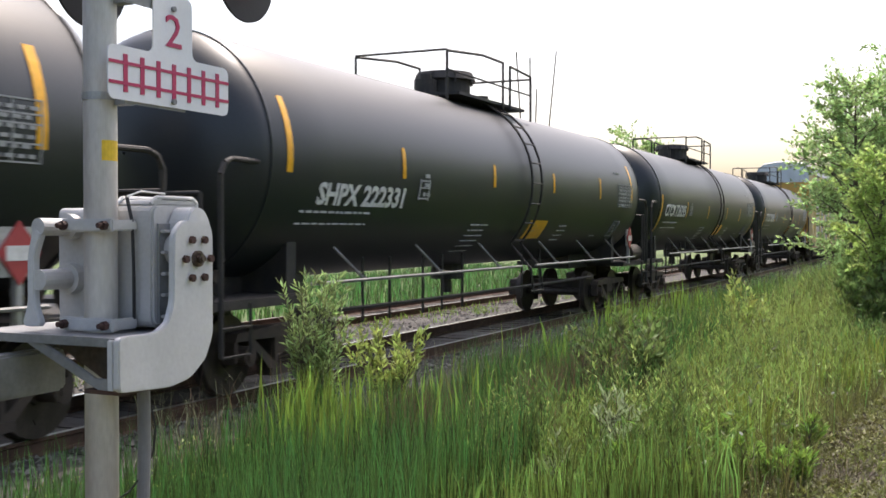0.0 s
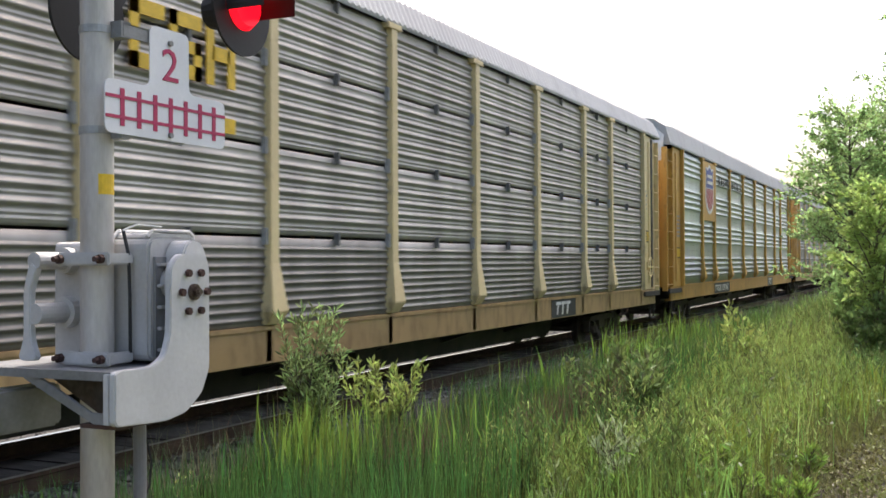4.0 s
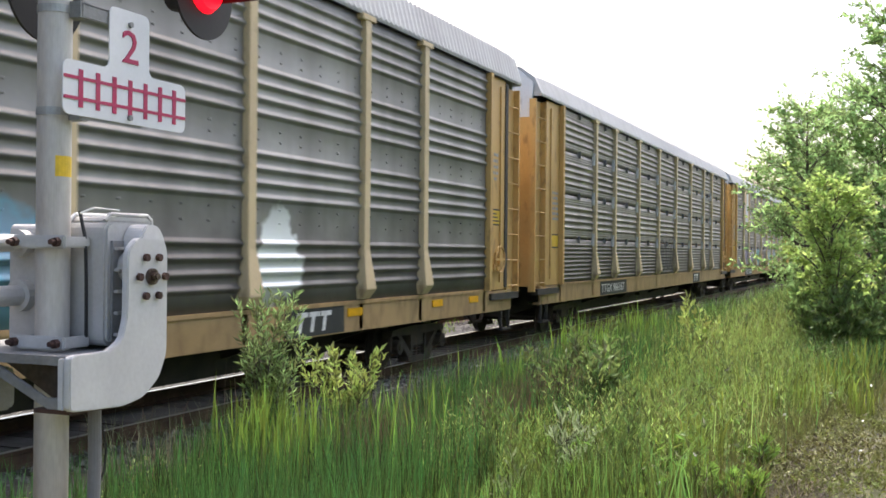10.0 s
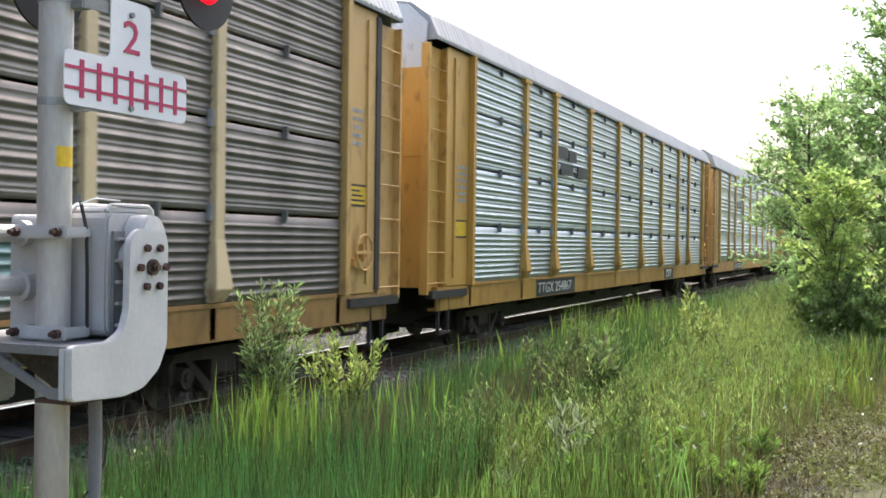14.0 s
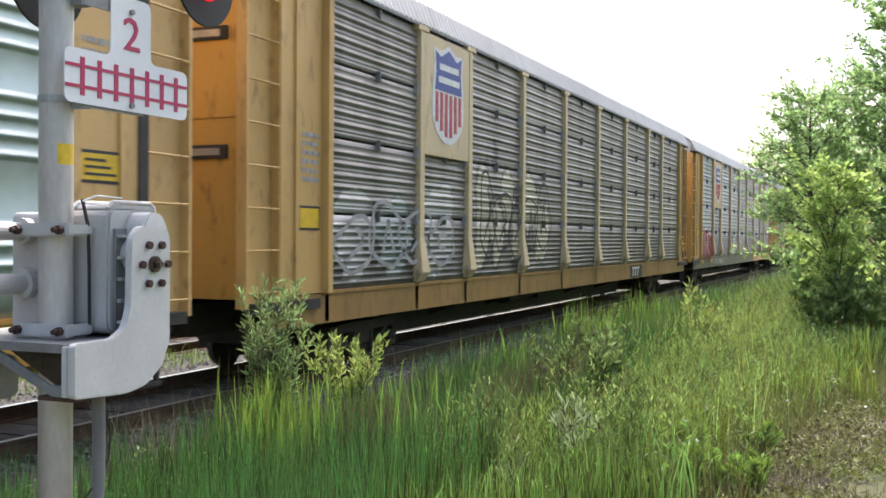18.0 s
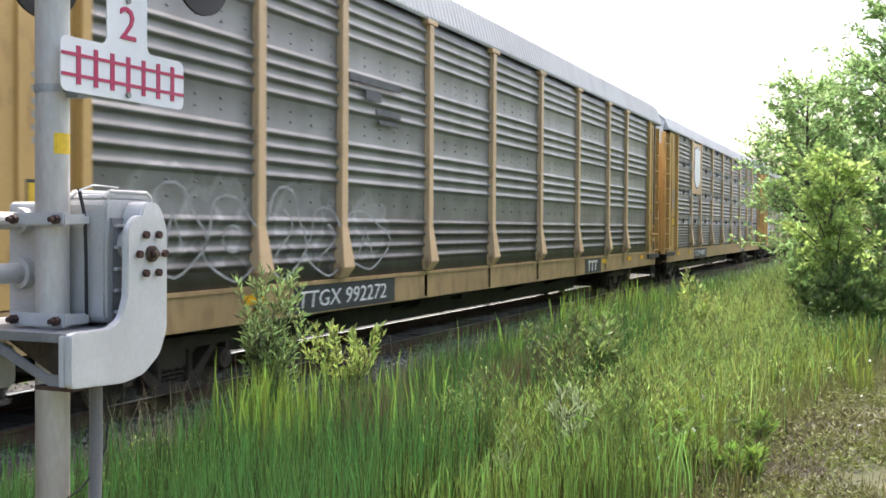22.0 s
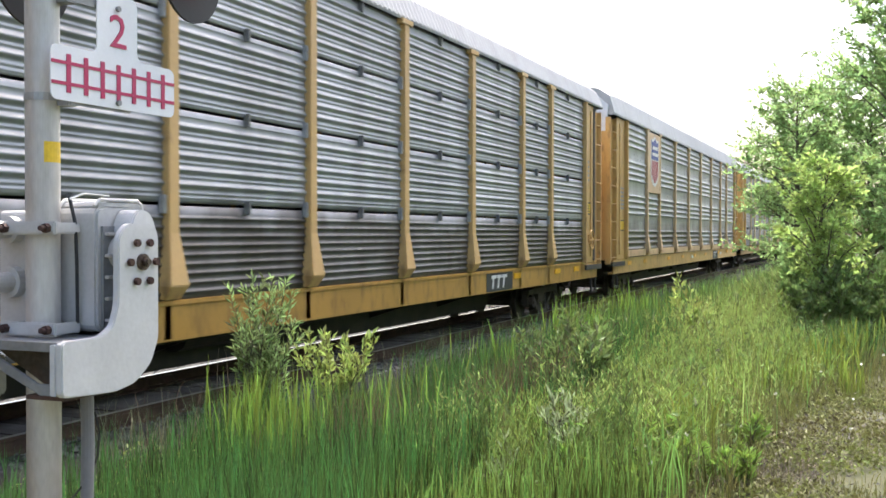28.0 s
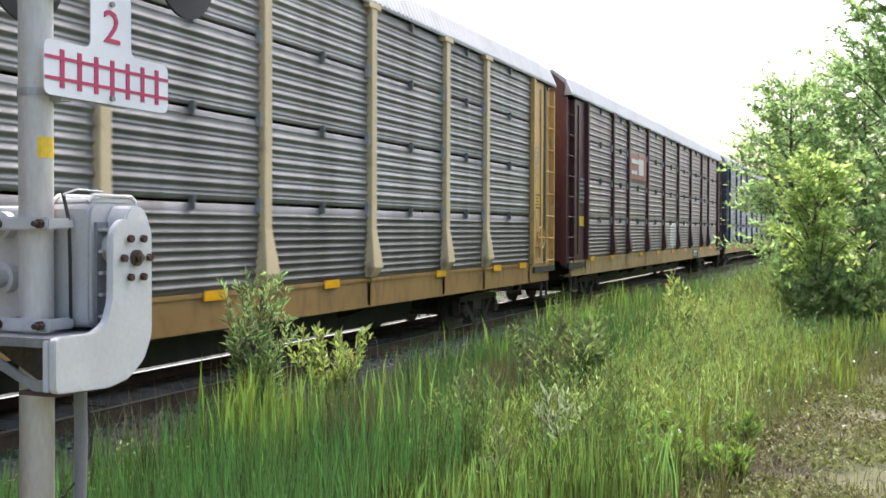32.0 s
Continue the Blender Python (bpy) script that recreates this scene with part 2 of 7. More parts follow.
M_BOXW = mat("white_enamel_arm", (0.58, 0.58, 0.57), 0.45, 0.0, 0.12, 4, 50, 0.08)
M_STEELBLUE = mat("dull_grey_steel_bracket", (0.27, 0.275, 0.275), 0.5, 0.3, 0.25, 6, 50, 0.15)
M_RUSTB = mat("rusty_bolt", (0.085, 0.045, 0.036), 0.8, 0.3, 0.4, 30, 90, 0.3)
M_HUB = mat("greasy_worn_hub_steel", (0.16, 0.13, 0.105), 0.45, 0.6, 0.5, 40, 120, 0.2, other=(0.07, 0.045, 0.035))
M_RUSTP = mat("rust_stained_plate", (0.075, 0.038, 0.026), 0.8, 0.1, 0.5, 6, 50, 0.2, other=(0.10, 0.095, 0.09))
M_SIGN = mat("white_reflective_sheeting", (0.74, 0.75, 0.77), 0.45, 0, 0.06, 6, 80, 0.03)
M_SIGNRED = mat("red_sign_ink", (0.45, 0.02, 0.09), 0.5, 0, 0.1, 8, 60, 0.03)
M_STICKER = mat("yellow_sticker", (0.80, 0.52, 0.03), 0.5, 0, 0.15, 30, 80, 0.05)
M_LAMPBLK = mat("matt_black_lamp_background", (0.011, 0.011, 0.012), 0.6, 0, 0.2, 5, 60, 0.05)
M_LENS = mat("lit_red_lens", (1.0, 0.005, 0.015), 0.3, 0, 0.1, 5, 60, 0.0, glow=1.0, spec=0.2)
M_CABLE = mat("black_rubber_cable", (0.02, 0.02, 0.02), 0.6, 0, 0.2, 20, 80, 0.05)
M_CONDUIT = mat("grey_pvc_conduit", (0.20, 0.20, 0.21), 0.5, 0, 0.15, 6, 60, 0.05)
M_SHIELD = mat("clean_white_paint", (0.86, 0.86, 0.85), 0.5, 0, 0.05, 4, 60, 0.02)
M_RAILHEAD = mat("polished_rail_head", (0.55, 0.54, 0.53), 0.12, 0.9, 0.15, 3, 60, 0.05)
M_RAILSIDE = mat("rust_brown_rail", (0.10, 0.055, 0.035), 0.85, 0.1, 0.35, 6, 60, 0.2)
M_TIE = mat("creosoted_sleeper", (0.038, 0.029, 0.023), 0.9, 0, 0.4, 6, 40, 0.4, stretch=(1, 0.2, 1))
M_STONE = mat("crushed_ballast_stone", (0.16, 0.152, 0.142), 0.9, 0, 0.35, 3, 40, 0.3, random_tint=0.5)
M_LITSTONE = mat("sunlit_ballast_stone", (0.33, 0.325, 0.31), 0.9, 0, 0.3, 3, 40, 0.3, random_tint=0.5)
M_REED = mat("sedge_leaf_green", (0.076, 0.168, 0.044), 0.4, 0, 0.25, 1.0, 30, 0, random_tint=0.9, thin=0.45, other=(0.055, 0.12, 0.033))
M_PATHGRASS = mat("short_path_grass", (0.16, 0.18, 0.05), 0.7, 0, 0.25, 1.0, 30, 0, random_tint=0.45, thin=0.35, other=(0.15, 0.14, 0.05))
M_GRASS = mat("meadow_grass", (0.17, 0.26, 0.065), 0.45, 0, 0.25, 1.0, 30, 0, random_tint=0.85, thin=0.45, other=(0.10, 0.17, 0.04))
M_LIME = mat("lime_green_weed_leaf", (0.20, 0.32, 0.06), 0.48, 0, 0.2, 1.0, 30, 0, random_tint=0.5, thin=0.5)
M_LITTER = mat("grey_dead_twig", (0.24, 0.20, 0.15), 0.9, 0, 0.3, 2, 30, 0, random_tint=0.5)
M_SHRUB = mat("dark_shrub_leaf", (0.17, 0.24, 0.075), 0.5, 0, 0.25, 2, 30, 0, random_tint=0.6, thin=0.45)
# leaf green darkened for the shade under the trees
M_SHADELEAF = mat("shaded_thicket_leaf", (0.17, 0.26, 0.08), 0.5, 0, 0.2, 1, 30, 0, random_tint=0.4, thin=0.5)
M_YELLOW = mat("yellow_green_blade", (0.21, 0.28, 0.052), 0.5, 0, 0.2, 1.0, 30, 0, random_tint=0.4, thin=0.5)
M_SEED = mat("pale_seeding_grass", (0.27, 0.29, 0.17), 0.6, 0, 0.2, 1.0, 30, 0, random_tint=0.5, thin=0.4)
M_BANKLEAF = mat("soft_yellow_green_leaf", (0.29, 0.37, 0.095), 0.5, 0, 0.2, 0.6, 30, 0, random_tint=0.6, thin=0.45, other=(0.12, 0.19, 0.05))
M_PALE = mat("pale_feathery_grass", (0.31, 0.38, 0.12), 0.45, 0, 0.25, 1.0, 30, 0, random_tint=0.85, thin=0.5)
M_DRY = mat("dead_stalk_straw", (0.20, 0.135, 0.085), 0.8, 0, 0.3, 2, 30, 0, random_tint=0.4, thin=0.2)
M_LEAFD = mat("willow_leaf", (0.26, 0.36, 0.14), 0.36, 0, 0.1, 2, 30, 0, random_tint=0.6, thin=0.6, spec=0.5)
M_LEAFG = mat("tree_leaf_green", (0.31, 0.455, 0.18), 0.55, 0, 0.12, 1, 30, 0, random_tint=0.45, thin=0.66, spec=0.25)
M_LEAFY = mat("yellow_green_young_leaf", (0.37, 0.50, 0.155), 0.55, 0, 0.06, 1, 30, 0, random_tint=0.3, thin=0.68, spec=0.25)
M_LEAFL = mat("low_bush_leaf", (0.34, 0.43, 0.12), 0.45, 0, 0.1, 2, 30, 0, random_tint=0.5, thin=0.5)
M_SILVER = mat("silvery_leaf", (0.31, 0.39, 0.21), 0.45, 0, 0.1, 2, 30, 0, random_tint=0.3, thin=0.5)
M_BARK = mat("grey_brown_bark", (0.12, 0.095, 0.07), 0.9, 0, 0.35, 8, 50, 0.5, stretch=(1, 1, 0.3))
M_FLOWER = mat("white_flower_petal", (0.75, 0.75, 0.68), 0.6, 0, 0.1, 20, 60, 0)


# ---- mesh building ----
class Shape:
    """Collects vertices and faces of one part."""

    def __init__(self):
        self.v, self.f = [], []

    def add(self, verts, faces):
        k = len(self.v)
        self.v += [tuple(p) for p in verts]
        self.f += [tuple(k + i for i in f) for f in faces]
        return self

    def box(self, x0, x1, y0, y1, z0, z1):
        return self.add([(x, y, z) for x in (x0, x1) for y in (y0, y1) for z in (z0, z1)],
                        [(0, 1, 3, 2), (4, 6, 7, 5), (0, 4, 5, 1), (2, 3, 7, 6), (0, 2, 6, 4), (1, 5, 7, 3)])

    def tube(self, p, q, r, n=10, r2=None):
        p, q = Vector(p), Vector(q)
        d = (q - p).normalized()
        a = d.orthogonal().normalized()
        b = d.cross(a)
        r2 = r if r2 is None else r2
        vs = [p + r * (math.cos(i * math.tau / n) * a + math.sin(i * math.tau / n) * b) for i in range(n)]
        vs += [q + r2 * (math.cos(i * math.tau / n) * a + math.sin(i * math.tau / n) * b) for i in range(n)]
        fs = [(i, (i + 1) % n, n + (i + 1) % n, n + i) for i in range(n)]
        return self.add(vs, fs + [tuple(reversed(range(n))), tuple(range(n, 2 * n))])

    def pipe(self, pts, r, n=6):
        for p, q in zip(pts, pts[1:]):
            self.tube(p, q, r, n)
        return self

    def slab_xz(self, outline, y0, y1):
        """An outline in x and z, given thickness in y."""
        n = len(outline)
        vs = [(x, y0, z) for x, z in outline] + [(x, y1, z) for x, z in outline]
        return self.add(vs, [tuple(range(n)), tuple(reversed(range(n, 2 * n)))] + [(i, n + i, n + (i + 1) % n, (i + 1) % n) for i in range(n)])

    def slab_yz(self, outline, x0, x1):
        n = len(outline)
        vs = [(x0, y, z) for y, z in outline] + [(x1, y, z) for y, z in outline]
        return self.add(vs, [tuple(range(n)), tuple(reversed(range(n, 2 * n)))] + [(i, n + i, n + (i + 1) % n, (i + 1) % n) for i in range(n)])

    def mesh(self, name, smooth=False, bevel=0.0, outward=True):
        me = bpy.data.meshes.new(name)
        me.from_pydata(self.v, [], self.f)
        if bevel or outward:
            bm = bmesh.new()
            bm.from_mesh(me)
            if outward:
                bmesh.ops.recalc_face_normals(bm, faces=bm.faces)
            if bevel:
                bmesh.ops.bevel(bm, geom=[e for e in bm.edges if len(e.link_faces) == 2 and e.calc_face_angle() > 0.5], offset=bevel, segments=2, affect="EDGES", clamp_overlap=True)
            bm.to_mesh(me)
            bm.free()
        if smooth:
            me.polygons.foreach_set("use_smooth", [True] * len(me.polygons))
        me.materials.append(None)
        return me


def part(name, shape, material, parent=None, label="", smooth=False, bevel=0.0, at=None):
    """One mesh object, from a Shape or a shared mesh, under a thing or a part."""
    me = shape if isinstance(shape, bpy.types.Mesh) else shape.mesh(name, smooth, bevel)
    ob = new(name, me)
    ob.material_slots[0].link = "OBJECT"
    ob.material_slots[0].material = material
    if parent:
        ob.parent = parent
    if at is not None:
        ob.matrix_basis = at
    if label:
        tagged(ob, label)
    return ob


def thing(name, label, category, group="", m=None, kind=""):
    ob = new(name)
    ob.empty_display_size = 0.2
    if m is not None:
        ob.matrix_basis = m
    return tagged(ob, label, category, group, kind)


def words(text, size, x, z, y, width=None, slant=0.0, wrap=None, bold=0.0):
    """Raised lettering on a side that faces -y; its lower left corner at x, z. wrap: radius and axis height of a tank that it lies on."""
    cu = bpy.data.curves.new("lettering", "FONT")
    cu.body, cu.size, cu.extrude, cu.shear, cu.resolution_u, cu.offset = text, size, 0.003, slant, 2, bold
    ob = bpy.data.objects.new("lettering", cu)
    scene.collection.objects.link(ob)
    bpy.context.view_layer.update()
    me = bpy.data.meshes.new_from_object(ob.evaluated_get(bpy.context.evaluated_depsgraph_get()))
    bpy.data.objects.remove(ob)
    xs = [v.co.x for v in me.vertices]
    k = width / (max(xs) - min(xs)) if width else 1.0
    for v in me.vertices:
        px, pz, d = x + (v.co.x - min(xs)) * k, z + v.co.y, v.co.z
        yy = y - d
        if wrap:
            yy = -math.sqrt(max(0.01, wrap[0] ** 2 - (pz - wrap[1]) ** 2)) - 0.006 - d
        v.co = (px, yy, pz)
    me.materials.clear()
    me.materials.append(None)
    return me


# ---- ground and track ----
TRACK_Y, TRACK2_Y = 8.15, 12.2


def smooth_step(a, b, x):
    t = min(1.0, max(0.0, (x - a) / (b - a)))
    return t * t * (3 - 2 * t)


def ground_z(x, y):
    """The lie of the land: a bank beside the viewer, a wet ditch, the track bed, and a meadow beyond."""
    bank = 0.12 - 0.57 * smooth_step(0.8, 3.9, y) - 0.35 * smooth_step(3.6, 5.0, y)
    bed = -0.22 - 0.02 * abs(y - 10.4) * 0.3
    up = smooth_step(5.5, 6.75, y)
    z = bank + (bed - bank) * up
    fill = 1 - smooth_step(7.5, 14.0, x)
    z = max(z, -0.52 * fill - 0.8 * (1 - fill)) if y > 2 else z
    z = z + (-0.85 - z) * smooth_step(14.4, 16.5, y)
    z -= 0.35 * smooth_step(-4, -14, y)
    if not 6.6 < y < 14.3:
        z += 0.10 * noise.noise((x * 0.35, y * 0.35, 3.0)) + 0.025 * noise.noise((x * 1.9, y * 1.9, 7.0))
    return z


def axis_steps(near0, near1, step, far0, far1):
    out, s, x = [], step, near0
    while x > far0:
        s *= 1.35
        x -= s
        out.append(max(x, far0))
    out = out[::-1]
    out += list(np.arange(near0, near1, step))
    s, x = step, near1
    while x < far1:
        out.append(x)
        s *= 1.35
        x += s
    return out + [far1]


xs = axis_steps(-4.0, 34.0, 0.33, -1800.0, 2200.0)
ys = axis_steps(-6.0, 18.0, 0.3, -1800.0, 1800.0)
gv = [(x, y, ground_z(x, y)) for x in xs for y in ys]
ny = len(ys)
gf = [(i * ny + j, (i + 1) * ny + j, (i + 1) * ny + j + 1, i * ny + j + 1) for i in range(len(xs) - 1) for j in range(ny - 1)]
M_GROUND = mat("stony_verge_and_meadow", (0.088, 0.078, 0.04), 0.95, 0, 0.35, 0.9, 22, 0.7, other=(0.055, 0.068, 0.022), bscale=9)
n_, l_ = M_GROUND.node_tree.nodes, M_GROUND.node_tree.links.new
gb = n_["Principled BSDF"]
g_near = gb.inputs["Base Color"].links[0].from_socket
g_co = [q for q in n_ if q.type == "TEX_COORD"][0]
g_sep, g_far, g_mix, g_noise = n_.new("ShaderNodeSeparateXYZ"), n_.new("ShaderNodeMapRange"), n_.new("ShaderNodeMix"), n_.new("ShaderNodeTexNoise")
l_(g_co.outputs["Object"], g_sep.inputs[0])
l_(g_sep.outputs[1], g_far.inputs[0])
g_far.inputs[1].default_value, g_far.inputs[2].default_value = 14.8, 16.0
g_noise.inputs["Scale"].default_value = 1.4
l_(g_co.outputs["Object"], g_noise.inputs[0])
g_green = n_.new("ShaderNodeValToRGB")
g_green.color_ramp.elements[0].color, g_green.color_ramp.elements[1].color = (0.05, 0.085, 0.02, 1), (0.11, 0.15, 0.042, 1)
l_(g_noise.outputs[0], g_green.inputs[0])
g_mix.data_type = "RGBA"
l_(g_far.outputs[0], g_mix.inputs[0])
l_(g_near, g_mix.inputs[6])
l_(g_green.outputs[0], g_mix.inputs[7])
l_(g_mix.outputs[2], gb.inputs["Base Color"])
gm = bpy.data.meshes.new("ground")
gm.from_pydata(gv, [], gf)
gm.polygons.foreach_set("use_smooth", [True] * len(gm.polygons))
gm.materials.append(None)
part("ground", gm, M_GROUND)
tagged(bpy.data.objects["ground"], "stony grassy verge sloping into a ditch beside the railway", "ground", kind="structure")

# ballast bed: two shoulders and the crown under both tracks
bed = Shape()
prof = [(5.55, -0.95), (5.85, -0.62), (6.42, -0.215), (6.8, -0.175), (13.6, -0.175), (14.3, -0.24), (15.4, -1.0)]
bx = list(np.arange(-40, 60, 0.5)) + list(np.arange(60, 420, 8.0))
for x in bx:
    for k, (y, z) in enumerate(prof):
        w = 0.05 * noise.noise((x * 0.8, y * 1.2, 1.0)) if 0 < k < 6 else 0
        bed.v.append((x, y + w, z + w * 0.5))
np_ = len(prof)
bed.f = [(i * np_ + j, (i + 1) * np_ + j, (i + 1) * np_ + j + 1, i * np_ + j + 1) for i in range(len(bx) - 1) for j in range(np_ - 1)]
M_BED = mat("ballast_bed", (0.085, 0.079, 0.071), 0.95, 0, 0.4, 2.0, 26, 1.0, other=(0.04, 0.036, 0.03), bscale=22)
tagged(part("ballast_bed", bed.mesh("ballast_bed", outward=False), M_BED), "grey crushed stone bed under two tracks", "ballast", kind="structure")


def rail_shape(y, x0, x1):
    s = Shape()
    s.slab_yz([(y - 0.075, -0.172), (y + 0.075, -0.172), (y + 0.075, -0.158), (y + 0.012, -0.14), (y + 0.012, -0.045), (y + 0.035, -0.035), (y + 0.035, -0.004),
               (y - 0.035, -0.004), (y - 0.035, -0.035), (y - 0.012, -0.045), (y - 0.012, -0.14), (y - 0.075, -0.158)], x0, x1)
    return s


# near rail heads toned dark: the underside they mirror, put into the colour
M_DIMHEAD = mat("dimmed_rail_head", (0.13, 0.115, 0.10), 0.45, 0.5, 0.3, 3, 50, 0.1)


def build_track(name, yc, label, head):
    t = thing(name, label, "railway track", "two parallel tracks", kind="structure")
    for y in (yc - 0.7525, yc + 0.7525):
        r = part("rail", rail_shape(y, -40, 420), M_RAILSIDE, t)
        part("rail_head", Shape().box(-40, 420, y - 0.034, y + 0.034, -0.004, 0.0), head if y > yc else M_DIMHEAD, r, "rail top worn by wheels")
    me = Shape().box(-0.115, 0.115, -1.3, 1.3, -0.33, -0.172).mesh("sleeper", bevel=0.012)
    random.seed(5)
    for i in range(110):
        part("sleeper", me, M_TIE, t, at=pose(3 + i * 0.5 + random.uniform(-0.03, 0.03), yc + random.uniform(-0.04, 0.04), random.uniform(0, 0.012), 0, 0, random.uniform(-1, 1)))
    far = Shape()
    for i in range(500):
        far.box(58 + i * 0.5, 58.23 + i * 0.5, yc - 1.3, yc + 1.3, -0.33, -0.17)
    tagged(part("far_sleepers", far.mesh("far_sleepers"), M_TIE, t), kind="stuff")


build_track("track_near", TRACK_Y, "main track with shining rails on dark sleepers", M_RAILHEAD)
build_track("track_far", TRACK2_Y, "second track with rusty brown rails and weedy ballast", mat("dull_rail_head", (0.24, 0.19, 0.16), 0.5, 0.5, 0.3, 3, 50, 0.1))


# ---- the train ----
# small unevenness of the train's run: seconds, metres ahead of the even run
LAG_T = (0, 1, 2, 5, 6, 7, 8, 9, 10, 11, 12, 13, 14, 17, 18, 19, 20, 21, 22, 23, 24, 25, 28, 29, 30, 31, 32)
LAG = (0.26, 0.25, 0.22, 0.55, -0.05, 0.25, 0.2, 0.33, 0.27, 0.44, 0.4, 0.41, 0.42, 0.56, 0.46, 0.38, 0.4, 0.28, 0.13, 0.12, 0.12, 0.06, 0.14, 0.22, 0.2, 0.41, 0.36)


def train_pos(t):
    u = (t - 16.0) / 16.0
    return 187.957 + 249.462 * u - 2.423 * u ** 2 - 0.723 * u ** 3 + float(np.interp(t, LAG_T, LAG))




TRAIN = []          # car, place in the train
WHEELS = []         # wheelset, its base pose, radius, place in the train
PITCH = 28.65
POSTS = (-9.15, -7.15, -4.30, -1.43, 1.43, 4.30, 7.15, 9.15)
EDGES = (-11.95, *POSTS, 11.95)
Z0, Z1 = 1.19, 5.06


def corrugated(x0, x1, ribs, z0, z1, fine=(), bolts=()):
    """One side sheet with pressed, rounded ribs, facing -y. ribs: height and half width of each."""
    front = [(-1.485, z0 - 0.004), (-1.50, z0)]
    for z, half, small in sorted([(z, h, 0) for z, h in ribs] + [(z, 0.02, 1) for z in fine]):
        deep, steps = (half * 0.38, 4) if small else (half * 0.58, 8)
        for k in range(steps + 1):
            u = -1 + 2 * k / steps
            front.append((-1.50 - deep * 0.5 * (1 + math.cos(math.pi * u)), z + half * u))
    front += [(-1.50, z1), (-1.485, z1 + 0.004)]
    s = Shape()
    s.v = [(x, y, z) for y, z in front for x in (x0, x1)]
    s.f = [(2 * k, 2 * k + 1, 2 * k + 3, 2 * k + 2) for k in range(len(front) - 1)]
    s.add([(x0, -1.482, z0), (x1, -1.482, z0), (x1, -1.482, z1), (x0, -1.482, z1)], [(3, 2, 1, 0)])
    for x, z in bolts:
        s.tube((x, -1.509, z), (x, -1.499, z), 0.016, 6)
    return s


def sheet_kind(kind, x0, x1):
    w = x1 - x0
    if kind in ("banded", "wide"):
        if kind == "banded":
            ribs = [(b + k, 0.060) for b in (1.43, 2.455, 3.42, 4.385) for k in (0.0, 0.167, 0.334, 0.50)]
            rows = (2.17, 2.33, 3.12, 3.24, 4.06, 4.18)
        else:
            ribs = [(b + k, 0.054) for b in (1.46, 2.52, 3.42, 4.38) for k in (0.0, 0.16, 0.32, 0.48)]
            rows = (2.20, 2.36, 3.16, 3.27, 4.05, 4.20)
        n = max(3, round(w / 0.5))
        bolts = [(x0 + w * (k + 0.5) / n, z) for z in rows for k in range(n)]
        return [corrugated(x0, x1, ribs, Z0, Z1, (), bolts)]
    out = []
    for i, (a, b) in enumerate(((Z0, 2.150), (2.187, 3.140), (3.177, 4.100), (4.137, Z1))):
        mid = (a + b) / 2
        if i == 0:
            ribs = [(a + 0.07 + 0.096 * k, 0.036) for k in range(9)]
        elif kind == "bracketed":
            ribs = [(mid + 0.148 * (k - 1.5) - 0.03, 0.056) for k in range(4)]
        else:
            ribs = [(mid + 0.15 * (k - 2) + 0.01, 0.048) for k in range(5)]
        lo_, hi_ = min(r[0] for r in ribs) - 0.085, max(r[0] for r in ribs) + 0.085
        fine = [float(z) for z in np.arange(lo_, a + 0.03, -0.05)] + [float(z) for z in np.arange(hi_ + 0.02, b - 0.03, 0.05)]
        if i and kind == "slatted":
            fine += [(p[0] + q[0]) / 2 for p, q in zip(ribs, ribs[1:])]
        out.append(corrugated(x0, x1, ribs, a, b, fine))
    return out


SHARED = {}


def shared(key, make):
    if key not in SHARED:
        SHARED[key] = make()
    return SHARED[key]


M_CLIP = mat("dull_grey_clip", (0.24, 0.237, 0.228), 0.6, 0.3, 0.3, 8, 50, 0.1)
M_LUG = mat("grey_steel_lug", (0.42, 0.42, 0.41), 0.5, 0.1, 0.3, 8, 50, 0.1)
M_BRACKET = mat("pale_steel_bracket", (0.74, 0.74, 0.72), 0.5, 0.1, 0.3, 8, 50, 0.1)


def bracket_mesh(k):
    """A lug beside a post that holds the sheets' corners."""
    s, x = Shape(), 0.0
    s.slab_xz([(x - 0.03 * k, -0.10 * k), (x + 0.03 * k, -0.10 * k), (x + 0.038 * k, -0.03), (x + 0.02, 0), (x + 0.038 * k, 0.03), (x + 0.03 * k, 0.09 * k), (x - 0.03 * k, 0.09 * k)], -1.552, -1.49)
    return s.mesh("bracket", bevel=0.008)


def post_mesh():
    s = Shape()
    s.slab_xz([(-0.085, 1.86), (-0.085, 5.02), (0.085, 5.02), (0.085, 1.86)], -1.585, -1.48)
    s.add([(-0.16, -1.66, 1.34), (0.16, -1.66, 1.34), (0.085, -1.585, 1.88), (-0.085, -1.585, 1.88), (-0.16, -1.48, 1.34), (0.16, -1.48, 1.34), (0.085, -1.48, 1.88), (-0.085, -1.48, 1.88),
           (-0.13, -1.56, 1.20), (0.13, -1.56, 1.20), (-0.13, -1.46, 1.20), (0.13, -1.46, 1.20)],
          [(0, 1, 2, 3), (4, 7, 6, 5), (0, 3, 7, 4), (1, 5, 6, 2), (3, 2, 6, 7), (0, 8, 9, 1), (4, 5, 11, 10), (0, 4, 10, 8), (1, 9, 11, 5), (8, 10, 11, 9)])
    s.box(-0.20, 0.20, -1.60, -1.48, 4.99, 5.07)
    return s.mesh("post", bevel=0.008)


